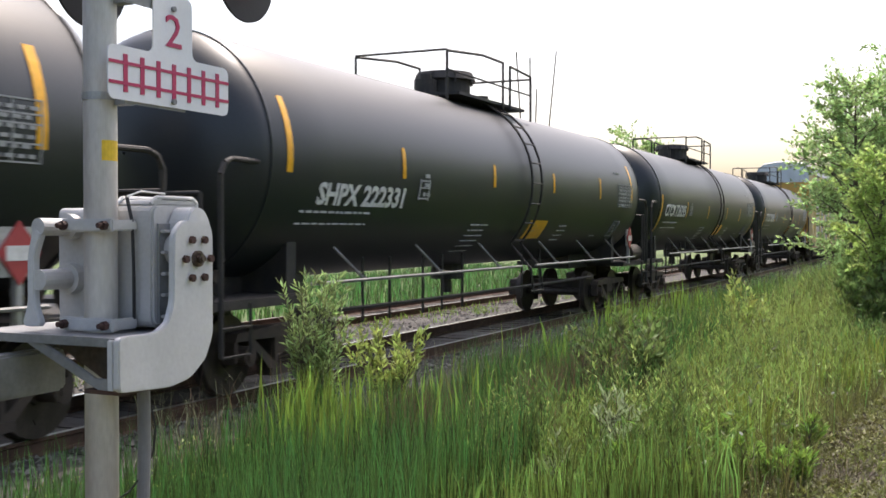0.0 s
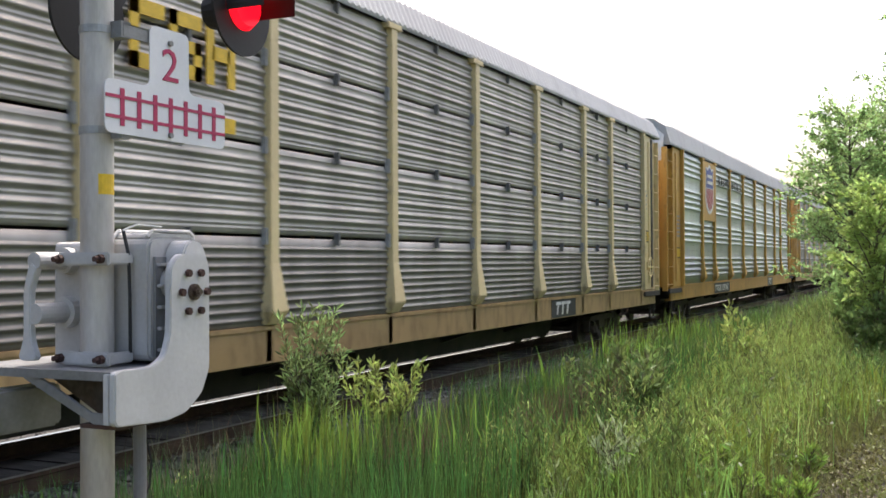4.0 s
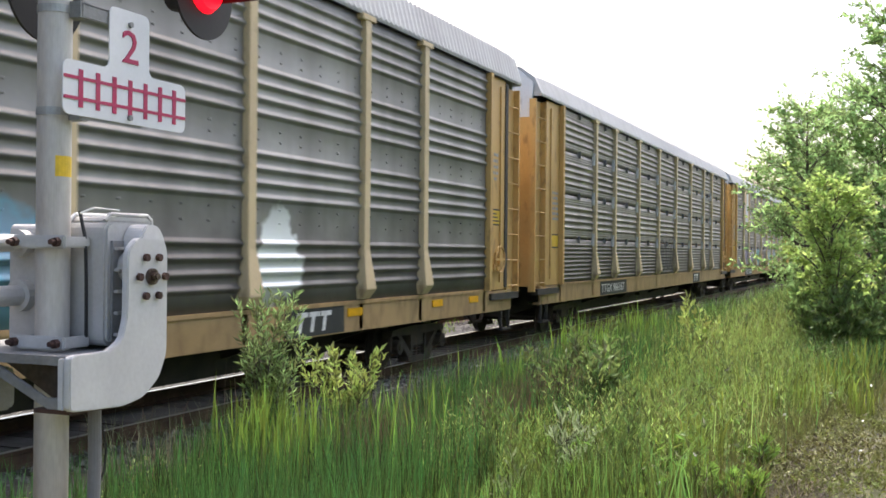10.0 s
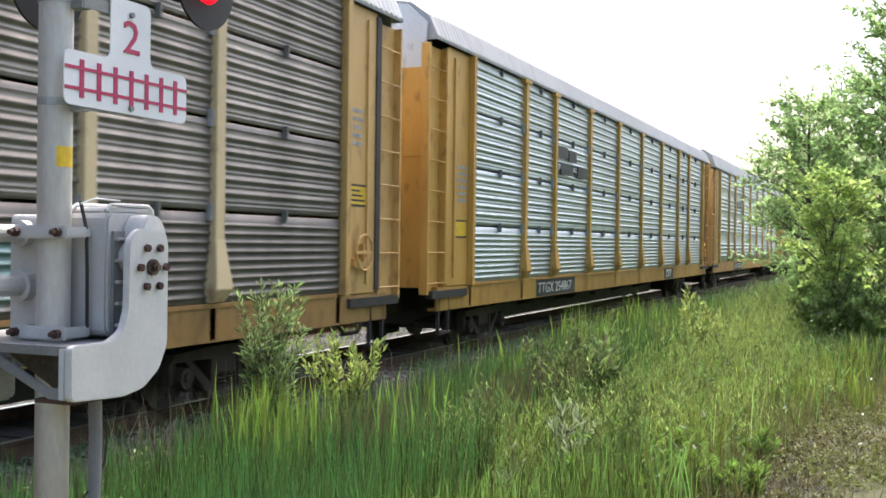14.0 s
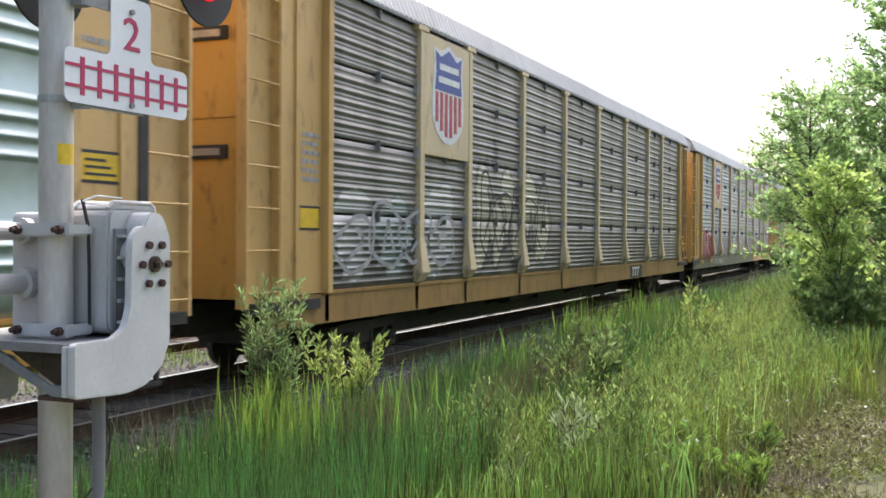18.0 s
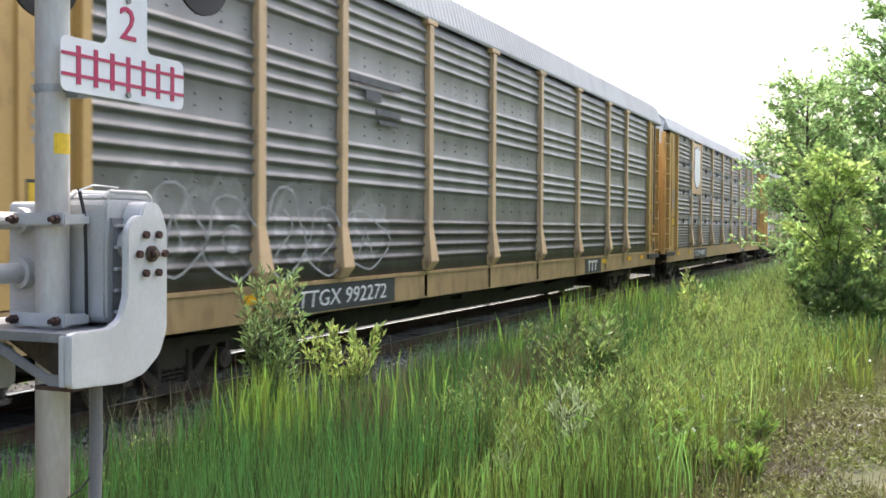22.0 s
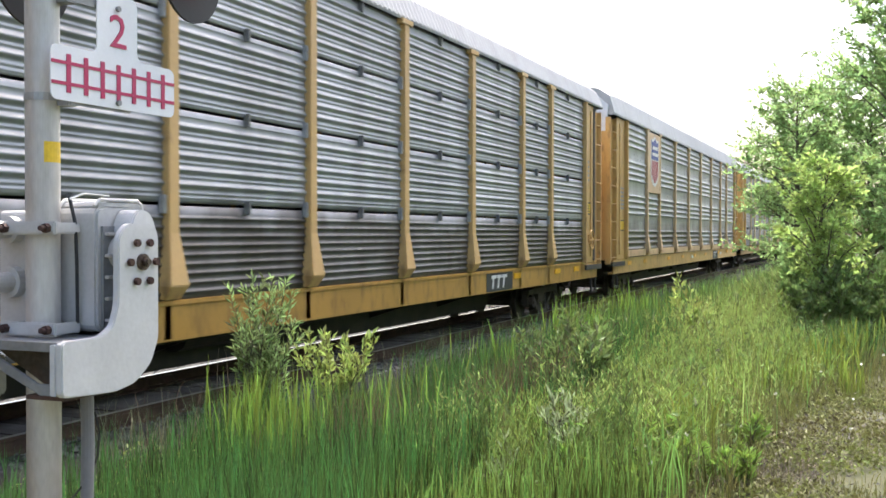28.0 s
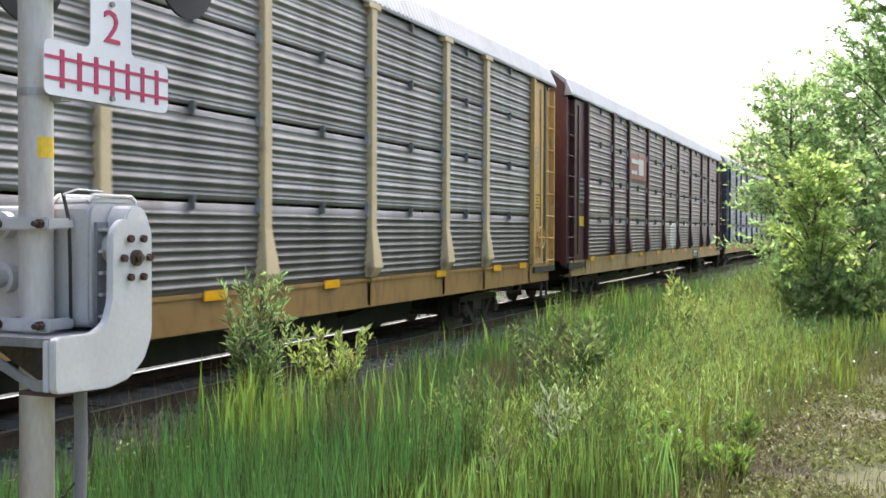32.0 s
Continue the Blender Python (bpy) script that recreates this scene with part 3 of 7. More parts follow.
def roof_mesh(up):
    s = Shape()
    half = [(-1.57, 5.05), (-1.585, 5.10), (-1.43 - up * 0.2, 5.48 + up), (-1.12, 5.73 + up), (-0.55, 5.84 + up)]
    prof = half + [(0, 5.88 + up)] + [(-y, z) for y, z in reversed(half)]
    n = len(prof)
    xs_ = list(np.arange(-13.68, 13.69, 0.08))
    for i, x in enumerate(xs_):
        w = (0.022 if i % 2 else -0.022) if 0 < i < len(xs_) - 1 else 0.0
        drop = 0.10 * max(0.0, (abs(x) - 12.75) / 0.93) ** 2          # the roof rounds down at both ends
        for k, (y, z) in enumerate(prof):
            ww = w if 0 < k < n - 1 else 0
            s.v.append((x, y, 5.05 + (z - 5.05) * (1 - drop) + ww))
    s.f = [(i * n + j, (i + 1) * n + j, (i + 1) * n + j + 1, i * n + j + 1) for i in range(len(xs_) - 1) for j in range(n - 1)]
    for x in (-13.68, 13.68):
        s.add([(x, y, 5.05 + (z - 5.05) * 0.90) for y, z in prof], [tuple(range(n))])
    return s.mesh("roof", outward=False)


def end_meshes():
    """Corner panel, ladder with its backing, and the folding end door, for the -x end of a car."""
    corner = Shape()
    corner.box(-13.02, -11.98, -1.50, -1.46, 1.16, 5.05)
    edge = Shape().box(-12.10, -11.97, -1.60, -1.50, 1.16, 5.05)
    rib = Shape().box(-12.78, -12.70, -1.53, -1.50, 1.3, 4.9)
    jamb = Shape().box(-13.12, -12.98, -1.52, -1.44, 1.2, 5.0)
    ladder = Shape()
    ladder.v = [(-13.82, -1.37, 1.05), (-13.82, -1.37, 4.98), (-13.82, -1.51, 4.98), (-13.82, -1.51, 1.05), (-13.77, -1.51, 1.05), (-13.77, -1.51, 4.98), (-13.77, -1.40, 4.98), (-13.77, -1.40, 1.05),
                (-13.14, -1.40, 1.05), (-13.14, -1.40, 4.98), (-13.14, -1.51, 4.98), (-13.14, -1.51, 1.05), (-13.09, -1.51, 1.05), (-13.09, -1.51, 4.98), (-13.09, -1.37, 4.98), (-13.09, -1.37, 1.05)]
    ladder.f = [(3, 2, 1, 0), (3, 4, 5, 2), (4, 7, 6, 5), (7, 8, 9, 6), (8, 11, 10, 9), (11, 12, 13, 10), (12, 15, 14, 13), (0, 1, 14, 15), (1, 2, 5, 6), (1, 6, 9, 14), (9, 10, 13, 14), (0, 7, 4, 3), (0, 15, 8, 7), (8, 15, 12, 11)]
    rung = Shape().tube((-13.78, -1.50, 0), (-13.12, -1.50, 0), 0.014, 6)
    door = Shape()
    door.box(-13.72, -13.66, -1.36, 1.36, 1.15, 4.62)
    door_rib = Shape().box(-13.75, -13.72, -0.03, 0.03, 1.2, 4.6)
    door_seam = Shape().box(-13.735, -13.72, -1.35, 1.35, 3.22, 3.25)
    top = Shape().slab_yz([(-1.37, 4.62), (1.37, 4.62), (1.42, 5.32), (1.08, 5.62), (0, 5.76), (-1.08, 5.62), (-1.42, 5.32)], -13.73, -13.66)
    step = Shape()
    step.box(-13.7, -12.2, -1.55, -1.40, 0.98, 1.10)
    for x in (-13.3, -12.9):
        step.box(x - 0.02, x + 0.02, -1.5, -1.45, 0.42, 1.0)
    step.box(-13.33, -12.87, -1.53, -1.42, 0.40, 0.44)
    wheel = Shape()
    for a in range(14):
        p, q = a * math.tau / 14, (a + 1) * math.tau / 14
        wheel.tube((-12.5 + 0.24 * math.cos(p), -1.60, 1.72 + 0.24 * math.sin(p)), (-12.5 + 0.24 * math.cos(q), -1.60, 1.72 + 0.24 * math.sin(q)), 0.018, 5)
    wheel.box(-12.74, -12.26, -1.61, -1.59, 1.70, 1.74)
    wheel.box(-12.52, -12.48, -1.60, -1.49, 1.60, 1.84)
    wheel.box(-12.72, -12.28, -1.56, -1.50, 1.52, 1.64)
    return {"corner_panel": corner.mesh("corner_panel", bevel=0.008), "edge_post": edge.mesh("edge_post", bevel=0.006), "rib": rib.mesh("rib"), "jamb": jamb.mesh("jamb"), "ladder": ladder.mesh("ladder"),
            "rung": rung.mesh("rung"), "end_door": door.mesh("end_door"), "door_rib": door_rib.mesh("door_rib"), "door_seam": door_seam.mesh("door_seam"), "end_door_top": top.mesh("end_door_top"), "step": step.mesh("step"), "hand_brake": wheel.mesh("hand_brake")}


def truck_parts(car, x, r, base, c):
    """A two-axle truck: side frames, bolster, and turning wheelsets."""
    def frame_mesh():
        s = Shape()
        for y in (-0.99, 0.99):
            h = r
            q = base / 2
            s.slab_xz([(-q - 0.2, h + 0.17), (-q + 0.2, h + 0.17), (-0.30, h + 0.16), (0.30, h + 0.16), (q - 0.2, h + 0.17), (q + 0.2, h + 0.17), (q + 0.16, h + 0.26), (0.40, h + 0.30), (-0.40, h + 0.30), (-q - 0.16, h + 0.26)], y - 0.09, y + 0.09)
            for sg in (-1, 1):
                s.slab_xz([(sg * (q - 0.18), h + 0.17), (sg * (q - 0.06), h + 0.17), (sg * 0.38, h - 0.22), (sg * 0.20, h - 0.20)], y - 0.08, y + 0.08)
                s.slab_xz([(sg * (q + 0.20), h + 0.17), (sg * (q + 0.12), h + 0.17), (sg * (q + 0.14), h - 0.06), (sg * (q + 0.20), h - 0.08)], y - 0.07, y + 0.07)
                s.slab_xz([(sg * 0.30, h + 0.17), (sg * 0.24, h + 0.17), (sg * 0.24, h - 0.2), (sg * 0.30, h - 0.2)], y - 0.08, y + 0.08)
            s.box(-0.40, 0.40, y - 0.10, y + 0.10, h - 0.28, h - 0.19)
            for k in (-0.14, 0.0, 0.14):
                for j in range(5):
                    s.tube((k, y, h - 0.19 + 0.048 * j), (k, y, h - 0.165 + 0.048 * j), 0.062, 8)
            for k in (-q, q):
                s.tube((k, y - 0.15, h), (k, y + 0.15, h), 0.115, 12)
                s.tube((k, y - 0.17, h), (k, y + 0.17, h), 0.06, 6)
        s.box(-0.22, 0.22, -1.05, 1.05, r - 0.02, r + 0.24)
        return s.mesh("side_frames", bevel=0.0)

    def wheels_mesh():
        s = Shape()
        for sgn in (-1, 1):
            y = sgn * 0.75
            s.tube((0, y - 0.02 * sgn, 0), (0, y + 0.075 * sgn, 0), r, 28, r - 0.004)
            s.tube((0, y - 0.05 * sgn, 0), (0, y - 0.02 * sgn, 0), r + 0.028, 28)
            s.tube((0, y + 0.02, 0), (0, y + 0.11 * sgn, 0), r * 0.33, 12)
            for k in range(3):          # chalk marks and casting lugs
                a = k * math.tau / 3
                s.box(r * 0.62 * math.cos(a) - 0.04, r * 0.62 * math.cos(a) + 0.04, y + 0.06 * sgn, y + 0.085 * sgn, r * 0.62 * math.sin(a) - 0.03, r * 0.62 * math.sin(a) + 0.03)
        s.tube((0, -0.75, 0), (0, 0.75, 0), 0.085, 10)
        return s.mesh("wheelset")

    t = part("truck", shared(("frame", r), frame_mesh), M_TRUCK, car, at=pose(x, 0, 0))
    me = shared(("wheel", r), wheels_mesh)
    for k in (-base / 2, base / 2):
        w = part("wheelset", me, M_WHEEL, t, at=pose(k, 0, r))
        WHEELS.append((w, k, r, c + x))


def underframe_mesh(half, mid):
    s = Shape()
    s.slab_xz([(-half, 0.66), (-8.7, 0.66), (-8.0, 0.28), (8.0, 0.28), (8.7, 0.66), (half, 0.66), (half, 1.05), (-half, 1.05)], -0.42, 0.42)
    for x in np.arange(-half + 1.5, half, 2.9):
        s.slab_yz([(-1.4, 1.08), (-1.4, 0.82), (-0.32, 0.45), (0.32, 0.45), (1.4, 0.82), (1.4, 1.08)], x - 0.08, x + 0.08)
    s.tube((mid - 1.2, -0.75, 0.72), (mid + 0.2, -0.75, 0.72), 0.2, 12)
    s.box(mid + 0.6, mid + 1.2, -0.95, -0.55, 0.55, 0.9)
    s.pipe([(-half + 0.4, -1.1, 0.78), (mid, -1.1, 0.70), (half - 0.4, -1.1, 0.78)], 0.03)
    return s.mesh("underframe")


def coupler_mesh(x, sgn):
    s = Shape()
    s.box(min(x, x - sgn * 1.1), max(x, x - sgn * 1.1), -0.14, 0.14, 0.72, 0.96)
    s.box(min(x + sgn * 0.12, x - sgn * 0.2), max(x + sgn * 0.12, x - sgn * 0.2), -0.2, 0.2, 0.66, 1.0)
    s.pipe([(x - sgn * 0.5, -0.4, 0.8), (x - sgn * 0.1, -0.45, 0.45), (x + sgn * 0.1, -0.3, 0.42)], 0.035)
    return s.mesh("coupler")


def sill_mesh():
    s = Shape()
    s.slab_yz([(-1.50, 0.77), (-1.34, 0.77), (-1.34, 0.82), (-1.46, 0.82), (-1.46, 1.10), (-1.34, 1.10), (-1.34, 1.15), (-1.50, 1.15)], -13.4, 13.4)
    for x in EDGES:
        s.box(x - 0.06, x + 0.06, -1.50, -1.36, 0.79, 1.14)
    s.box(-11.9, 11.9, -1.52, -1.47, 1.135, 1.19)
    return s.mesh("side_sill", bevel=0.006)


def emblem_shield(car, paint, plain=False, slogan=False):
    """A painted panel in the second bay with a shield: blue top with two light bars, red and white stripes below."""
    p = part("emblem_panel", shared("emblem_panel", lambda: Shape().box(-9.06, -7.24, -1.578, -1.49, 3.14, 5.0).mesh("emblem_panel", bevel=0.006)), paint, car, "painted panel carrying a striped shield")

    def outline(k, x0=-8.15, z0=4.12):
        pts = [(-0.52, 0.70), (-0.30, 0.62), (-0.08, 0.72), (0, 0.76), (0.08, 0.72), (0.30, 0.62), (0.52, 0.70), (0.46, 0.42), (0.52, 0.05), (0.55, -0.35), (0.36, -0.62), (0, -0.76),
               (-0.36, -0.62), (-0.55, -0.35), (-0.52, 0.05), (-0.46, 0.42)]
        for turn in range(2):           # cut the corners, to round the outline
            pts = [q for (a, b), (c_, d) in zip(pts, pts[1:] + pts[:1]) for q in ((a * 0.75 + c_ * 0.25, b * 0.75 + d * 0.25), (a * 0.25 + c_ * 0.75, b * 0.25 + d * 0.75))]
        return [(x0 + a * k * 1.15, z0 + b * k) for a, b in pts]
    if plain:
        part("shield", Shape().slab_xz(outline(1.06), -1.588, -1.57), M_BLUE, p)
        part("shield_face", Shape().slab_xz(outline(1.0), -1.594, -1.586), M_SHIELD, p, "blank white shield, its paint gone")
        return
    part("shield", Shape().slab_xz(outline(1.06), -1.586, -1.57), M_WHITE, p)
    top = [(a - 0.185, b) for a, b in ((-8.50, 4.78), (-8.29, 4.70), (-7.965, 4.84), (-7.64, 4.70), (-7.43, 4.78), (-7.47, 4.52), (-7.42, 4.18), (-8.51, 4.18), (-8.46, 4.52))]
    blue = part("shield_top", Shape().slab_xz(top, -1.594, -1.584), M_BLUE, p)
    part("light_bar", Shape().box(-8.545, -7.755, -1.60, -1.592, 4.50, 4.60), M_WHITE, blue)
    part("light_bar", Shape().box(-8.585, -7.715, -1.60, -1.592, 4.30, 4.40), M_WHITE, blue)
    for i in range(6):
        x = -8.625 + i * 0.19
        low = 3.45 + 0.25 * abs((x + 8.15) / 0.5) ** 1.6
        part("red_stripe", Shape().box(x - 0.05, x + 0.05, -1.594, -1.584, low, 4.15), M_RED, p)
    if slogan:
        part("lettering", words("BUILDING AMERICA", 0.17, -8.95, 3.19, -1.582, 1.6), M_DARKTXT, p)


def emblem_bars(car, x, z, w, h, back, ink, strokes):
    """A painted emblem drawn as plain strokes, on the ribs."""
    p = part("emblem", Shape().box(x, x + w, -1.556, -1.548, z, z + h), back, car) if back else None
    for a, b, c_, d in strokes:
        part("emblem_stroke", Shape().box(x + a * w, x + b * w, -1.566, -1.553, z + c_ * h, z + d * h), ink, p or car)


def stencil_rows(x, z, w, rows, gap, y, seed):
    """Rows of small lettering that cannot be read, as bars."""
    s, rnd = Shape(), random.Random(seed)
    for r in range(rows):
        k = x
        while k < x + w - 0.05:
            d = rnd.uniform(0.05, 0.16)
            s.box(k, min(k + d, x + w), y - 0.004, y, z - r * gap, z - r * gap + gap * 0.5)
            k += d + 0.035
    return s


def autorack(n, kind, sheet, paint, top, label, number="", number_x=-8.1, emblem="", reflect="sill", dark_plate=True, tail_logo=True, c=None, sill=None, door_paint=None, slots=False, foot=False, mark_ink=M_WHITE):
    c = PITCH * (n + 0.5) if c is None else c
    car = thing("autorack_car", label, "railcar", "freight train")
    TRAIN.append((car, c))
    for i, (a, b) in enumerate(zip(EDGES, EDGES[1:])):
        for k, me in enumerate(shared((kind, i), lambda: [q.mesh("side_sheet", smooth=True, outward=False) for q in sheet_kind(kind, a, b)])):
            part("side_sheet", me, sheet, car)
            part("side_sheet", me, sheet, car, at=pose(0, 0, 0, 0, 0, 180))
        if kind in ("slatted", "bracketed"):
            for z in (2.168, 3.158, 4.118, 5.0):
                part("clip", shared("clip", lambda: Shape().box(-0.022, 0.022, -1.56, -1.49, -0.09, 0.06).mesh("clip", bevel=0.006)), M_CLIP, car, at=pose((a + b) / 2, 0, z))
                if i and z < 5:
                    for sg in (-1, 1):
                        part("bracket", shared(("bracket", kind), lambda: bracket_mesh(1.6 if kind == "bracketed" else 1.0)), M_BRACKET if kind == "bracketed" else M_LUG, car, at=pose(a + sg * 0.105, 0, z))
    pm = shared("post", post_mesh)
    for x in POSTS:
        part("post", pm, paint, car, at=pose(x, 0, 0))
        part("post", pm, paint, car, at=pose(x, 0, 0, 0, 0, 180))
    part("roof", shared(("roof", kind in ("banded", "wide")), lambda: roof_mesh(0.13 if kind in ("banded", "wide") else 0.0)), M_ROOF, car, "ribbed galvanised roof with sloped edges")
    em = shared("ends", end_meshes)
    side_paint, paint = paint, OCHRE if paint in (TAN, PEACH) else paint
    flip = Matrix.Diagonal((-1, 1, 1, 1))

    def mirrored(key):
        def make():
            me = em[key].copy()
            me.transform(flip)
            me.flip_normals()
            return me
        return shared(("mirror", key), make)
    for turn in (0, 180):
        m = pose(0, 0, 0, 0, 0, turn)
        door = part("end_door", em["end_door"], door_paint or paint, car, at=m)
        part("door_rib", em["door_rib"], door_paint or paint, door)
        part("door_seam", em["door_seam"], door_paint or paint, door)
        if slots:
            for z in (2.75, 4.1):
                frame_ = part("slot_frame", shared(("slot_frame", z), lambda: Shape().box(-13.75, -13.715, -1.20, -0.35, z, z + 0.16).mesh("slot_frame", bevel=0.01)), M_BLACK, door)
                part("slot", shared(("slot", z), lambda: Shape().box(-13.757, -13.748, -1.10, -0.62, z + 0.04, z + 0.12).mesh("slot")), M_RUNGALV, frame_)
        part("end_door_top", em["end_door_top"], top, car, at=m)
        part("side_sill", shared("sill", sill_mesh), sill or (YELLOWSILL if paint is YELLOW or paint is AMBER else DIRTYSILL), car, at=m)
        for pick in (lambda key: em[key], mirrored):
            corner = part("corner_panel", pick("corner_panel"), paint, car, at=m)
            for key in ("edge_post", "rib", "jamb"):
                part(key, pick(key), M_BLACK if key == "jamb" and pick is mirrored else paint, corner)
            ladder = part("ladder", pick("ladder"), paint, car, at=m)
            for k in range(8):
                part("rung", pick("rung"), paint, ladder, at=pose(0, 0, 1.22 + 0.485 * k))
            part("step", pick("step"), M_BLACK, car, at=m)
    part("hand_brake", mirrored("hand_brake"), paint, car)
    # unseen decks, added to limit the light inside the car
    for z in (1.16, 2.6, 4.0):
        part("deck", shared(("deck", z), lambda: Shape().box(-13.0, 13.0, -1.36, 1.36, z - 0.05, z).mesh("deck")), M_INSHADE, car)
    part("underframe", shared("underframe", lambda: underframe_mesh(13.4, -2.0)), M_BLACK, car)
    part("coupler", shared("coupler_a", lambda: coupler_mesh(-14.2, -1)), M_TRUCK, car)
    part("coupler", shared("coupler_b", lambda: coupler_mesh(14.2, 1)), M_TRUCK, car)
    truck_parts(car, -10.06, 0.36, 1.70, c)
    truck_parts(car, 10.06, 0.36, 1.70, c)
    if number:
        if dark_plate:
            part("number_panel", Shape().box(number_x - 0.12, number_x + 2.75, -1.506, -1.498, 0.79, 1.135), M_DARKPLATE, car)
        part("lettering", words(number, 0.30, number_x, 0.86, -1.508, 2.45, slant=0.12), M_WHITE, car)
    if tail_logo:
        if dark_plate:
            part("mark_panel", shared("mark_panel", lambda: Shape().box(5.15, 6.65, -1.506, -1.498, 0.79, 1.135).mesh("mark_panel")), M_DARKPLATE, car)
        for k in range(3):
            x = 5.45 + k * 0.30
            part("maker_mark", shared(("mark", k), lambda: Shape().slab_xz([(x, 0.84), (x + 0.08, 0.84), (x + 0.125, 1.03), (x + 0.24, 1.03), (x + 0.25, 1.09), (x - 0.02, 1.09), (x - 0.03, 1.03), (x + 0.045, 1.03)], -1.508, -1.50).mesh("maker_mark")), mark_ink, car)
    rf = shared("reflector", lambda: Shape().box(0, 0.42, -1.513, -1.50, 0, 0.11).mesh("reflector"))
    rows = [-11.6, -9.4, -5.4, -2.6, 0.2, 2.9, 6.75 if dark_plate else 4.9, 9.6, 11.2]
    for x in rows:
        if reflect == "sheet":
            part("reflector", rf, M_REFLECT, car, at=pose(x, -0.03, 1.10))
        elif reflect == "row" or reflect == "sill" and abs(x) > 4.5 and x != -5.4:
            part("reflector", rf, M_REFLECT, car, at=pose(x, 0, 0.98))
    tagged(part("stencil", stencil_rows(-12.6, 3.1, 0.45, 6, 0.11, -1.503, n), M_GREYTXT, car), "small stencilled data, illegible", kind="stuff")
    tagged(part("stencil", stencil_rows(12.15, 3.6, 0.45, 5, 0.11, -1.503, n + 40), M_GREYTXT, car), "small stencilled data, illegible", kind="stuff")
    plate = part("notice", shared("notice", lambda: Shape().box(12.12, 12.78, -1.505, -1.498, 2.34, 2.64).mesh("notice")), M_DARKTXT, car, "black-edged yellow notice plate")
    part("notice_face", shared("notice_face", lambda: Shape().box(12.15, 12.75, -1.509, -1.503, 2.37, 2.61).mesh("notice_face")), M_LOGOYEL, plate)
    for k in range(3):
        part("notice_line", shared(("notice_line", k), lambda: Shape().box(12.24, 12.66 - 0.07 * k, -1.512, -1.507, 2.41 + 0.065 * k, 2.435 + 0.065 * k).mesh("notice_line")), M_DARKTXT, plate)
    for z in (1.95,):
        plate = part("notice", shared(("notice", z), lambda: Shape().box(-12.68, -12.16, -1.505, -1.498, z, z + 0.3).mesh("notice")), M_DARKTXT, car, "black-edged yellow notice plate")
        part("notice_face", shared(("notice_face", z), lambda: Shape().box(-12.65, -12.19, -1.509, -1.503, z + 0.03, z + 0.27).mesh("notice_face")), M_LOGOYEL, plate)
    if foot:
        for a, b in zip(EDGES, EDGES[1:]):
            part("foot_panel", Shape().box(a + 0.13, b - 0.13, -1.556, -1.49, 1.21, 1.40), side_paint, car, bevel=0.006)
        for x in (-0.5, 7.35):
            part("reflector", rf, M_WHITE, car, "white reflective patch", at=pose(x, 0, 0.94))
    if emblem.startswith("shield"):
        emblem_shield(car, side_paint, plain="plain" in emblem, slogan="slogan" in emblem)
    return car


def scrawl(car, x0, x1, z0, z1, n, ink, seed, wide=0.05, label="sprayed outlines of rounded letters", y=-1.567):
    """Loose sprayed letters as flat bands of paint."""
    rnd, s, w = random.Random(seed), Shape(), (x1 - x0) / n

    def band(pts):
        for (a, b), (c_, d) in zip(pts, pts[1:]):
            k = math.hypot(c_ - a, d - b) + 1e-6
            ox, oz = -(d - b) / k * wide / 2, (c_ - a) / k * wide / 2
            s.add([(a + ox, y, b + oz), (c_ + ox, y, d + oz), (c_ - ox, y, d - oz), (a - ox, y, b - oz)], [(0, 1, 2, 3)])
    for k in range(n):
        cx, cz = x0 + w * (k + 0.5), (z0 + z1) / 2 + rnd.uniform(-0.1, 0.1) * (z1 - z0)
        rx, rz, ph = w * rnd.uniform(0.45, 0.62), (z1 - z0) * rnd.uniform(0.38, 0.52), rnd.uniform(0, 6)
        band([(cx + rx * math.cos(a) * (1 + 0.22 * math.sin(3 * a + ph)), cz + rz * math.sin(a) * (1 + 0.18 * math.cos(2 * a + ph))) for a in np.linspace(0, math.tau, 22)])
        kind_ = rnd.randrange(3)
        if kind_ == 0:
            band([(cx + rx * 0.35 * math.cos(a), cz + rz * 0.35 * math.sin(a)) for a in np.linspace(0.4, 5.6, 10)])
        elif kind_ == 1:
            band([(cx - rx * 0.3, cz - rz * 0.6), (cx, cz + rz * 0.5), (cx + rx * 0.35, cz - rz * 0.55)])
        else:
            band([(cx + rx * 0.4 * math.sin(a), cz + rz * 0.6 * (1 - a / 2.2)) for a in np.linspace(0, 4.4, 9)])
    return tagged(part("graffiti", s.mesh("graffiti", outward=False), ink, car), label, kind="stuff")


YELLOW = car_paint("deep_yellow_paint", (0.60, 0.34, 0.075), 0.22)
TAN = car_paint("faded_tan_yellow_paint", (0.64, 0.50, 0.29), 0.2)
PALE = car_paint("pale_yellow_paint", (0.76, 0.61, 0.33), 0.12)
PEACH = car_paint("peach_tan_paint", (0.66, 0.45, 0.25), 0.18)
AMBER = car_paint("amber_tan_paint", (0.62, 0.39, 0.15), 0.2)
BROWN = car_paint("rusted_yellow_brown_paint", (0.34, 0.19, 0.06), 0.6)
MAROON = car_paint("dark_maroon_paint", (0.07, 0.018, 0.02), 0.3)
NAVY = car_paint("dark_blue_paint", (0.015, 0.025, 0.06), 0.3)
WHITETOP = car_paint("white_end_paint", (0.62, 0.66, 0.70), 0.1)
DIRTYSILL = car_paint("rust_streaked_tan_sill_paint", (0.42, 0.275, 0.125), 0.75)
YELLOWSILL = car_paint("deep_yellow_sill_paint", (0.46, 0.25, 0.05), 0.55)
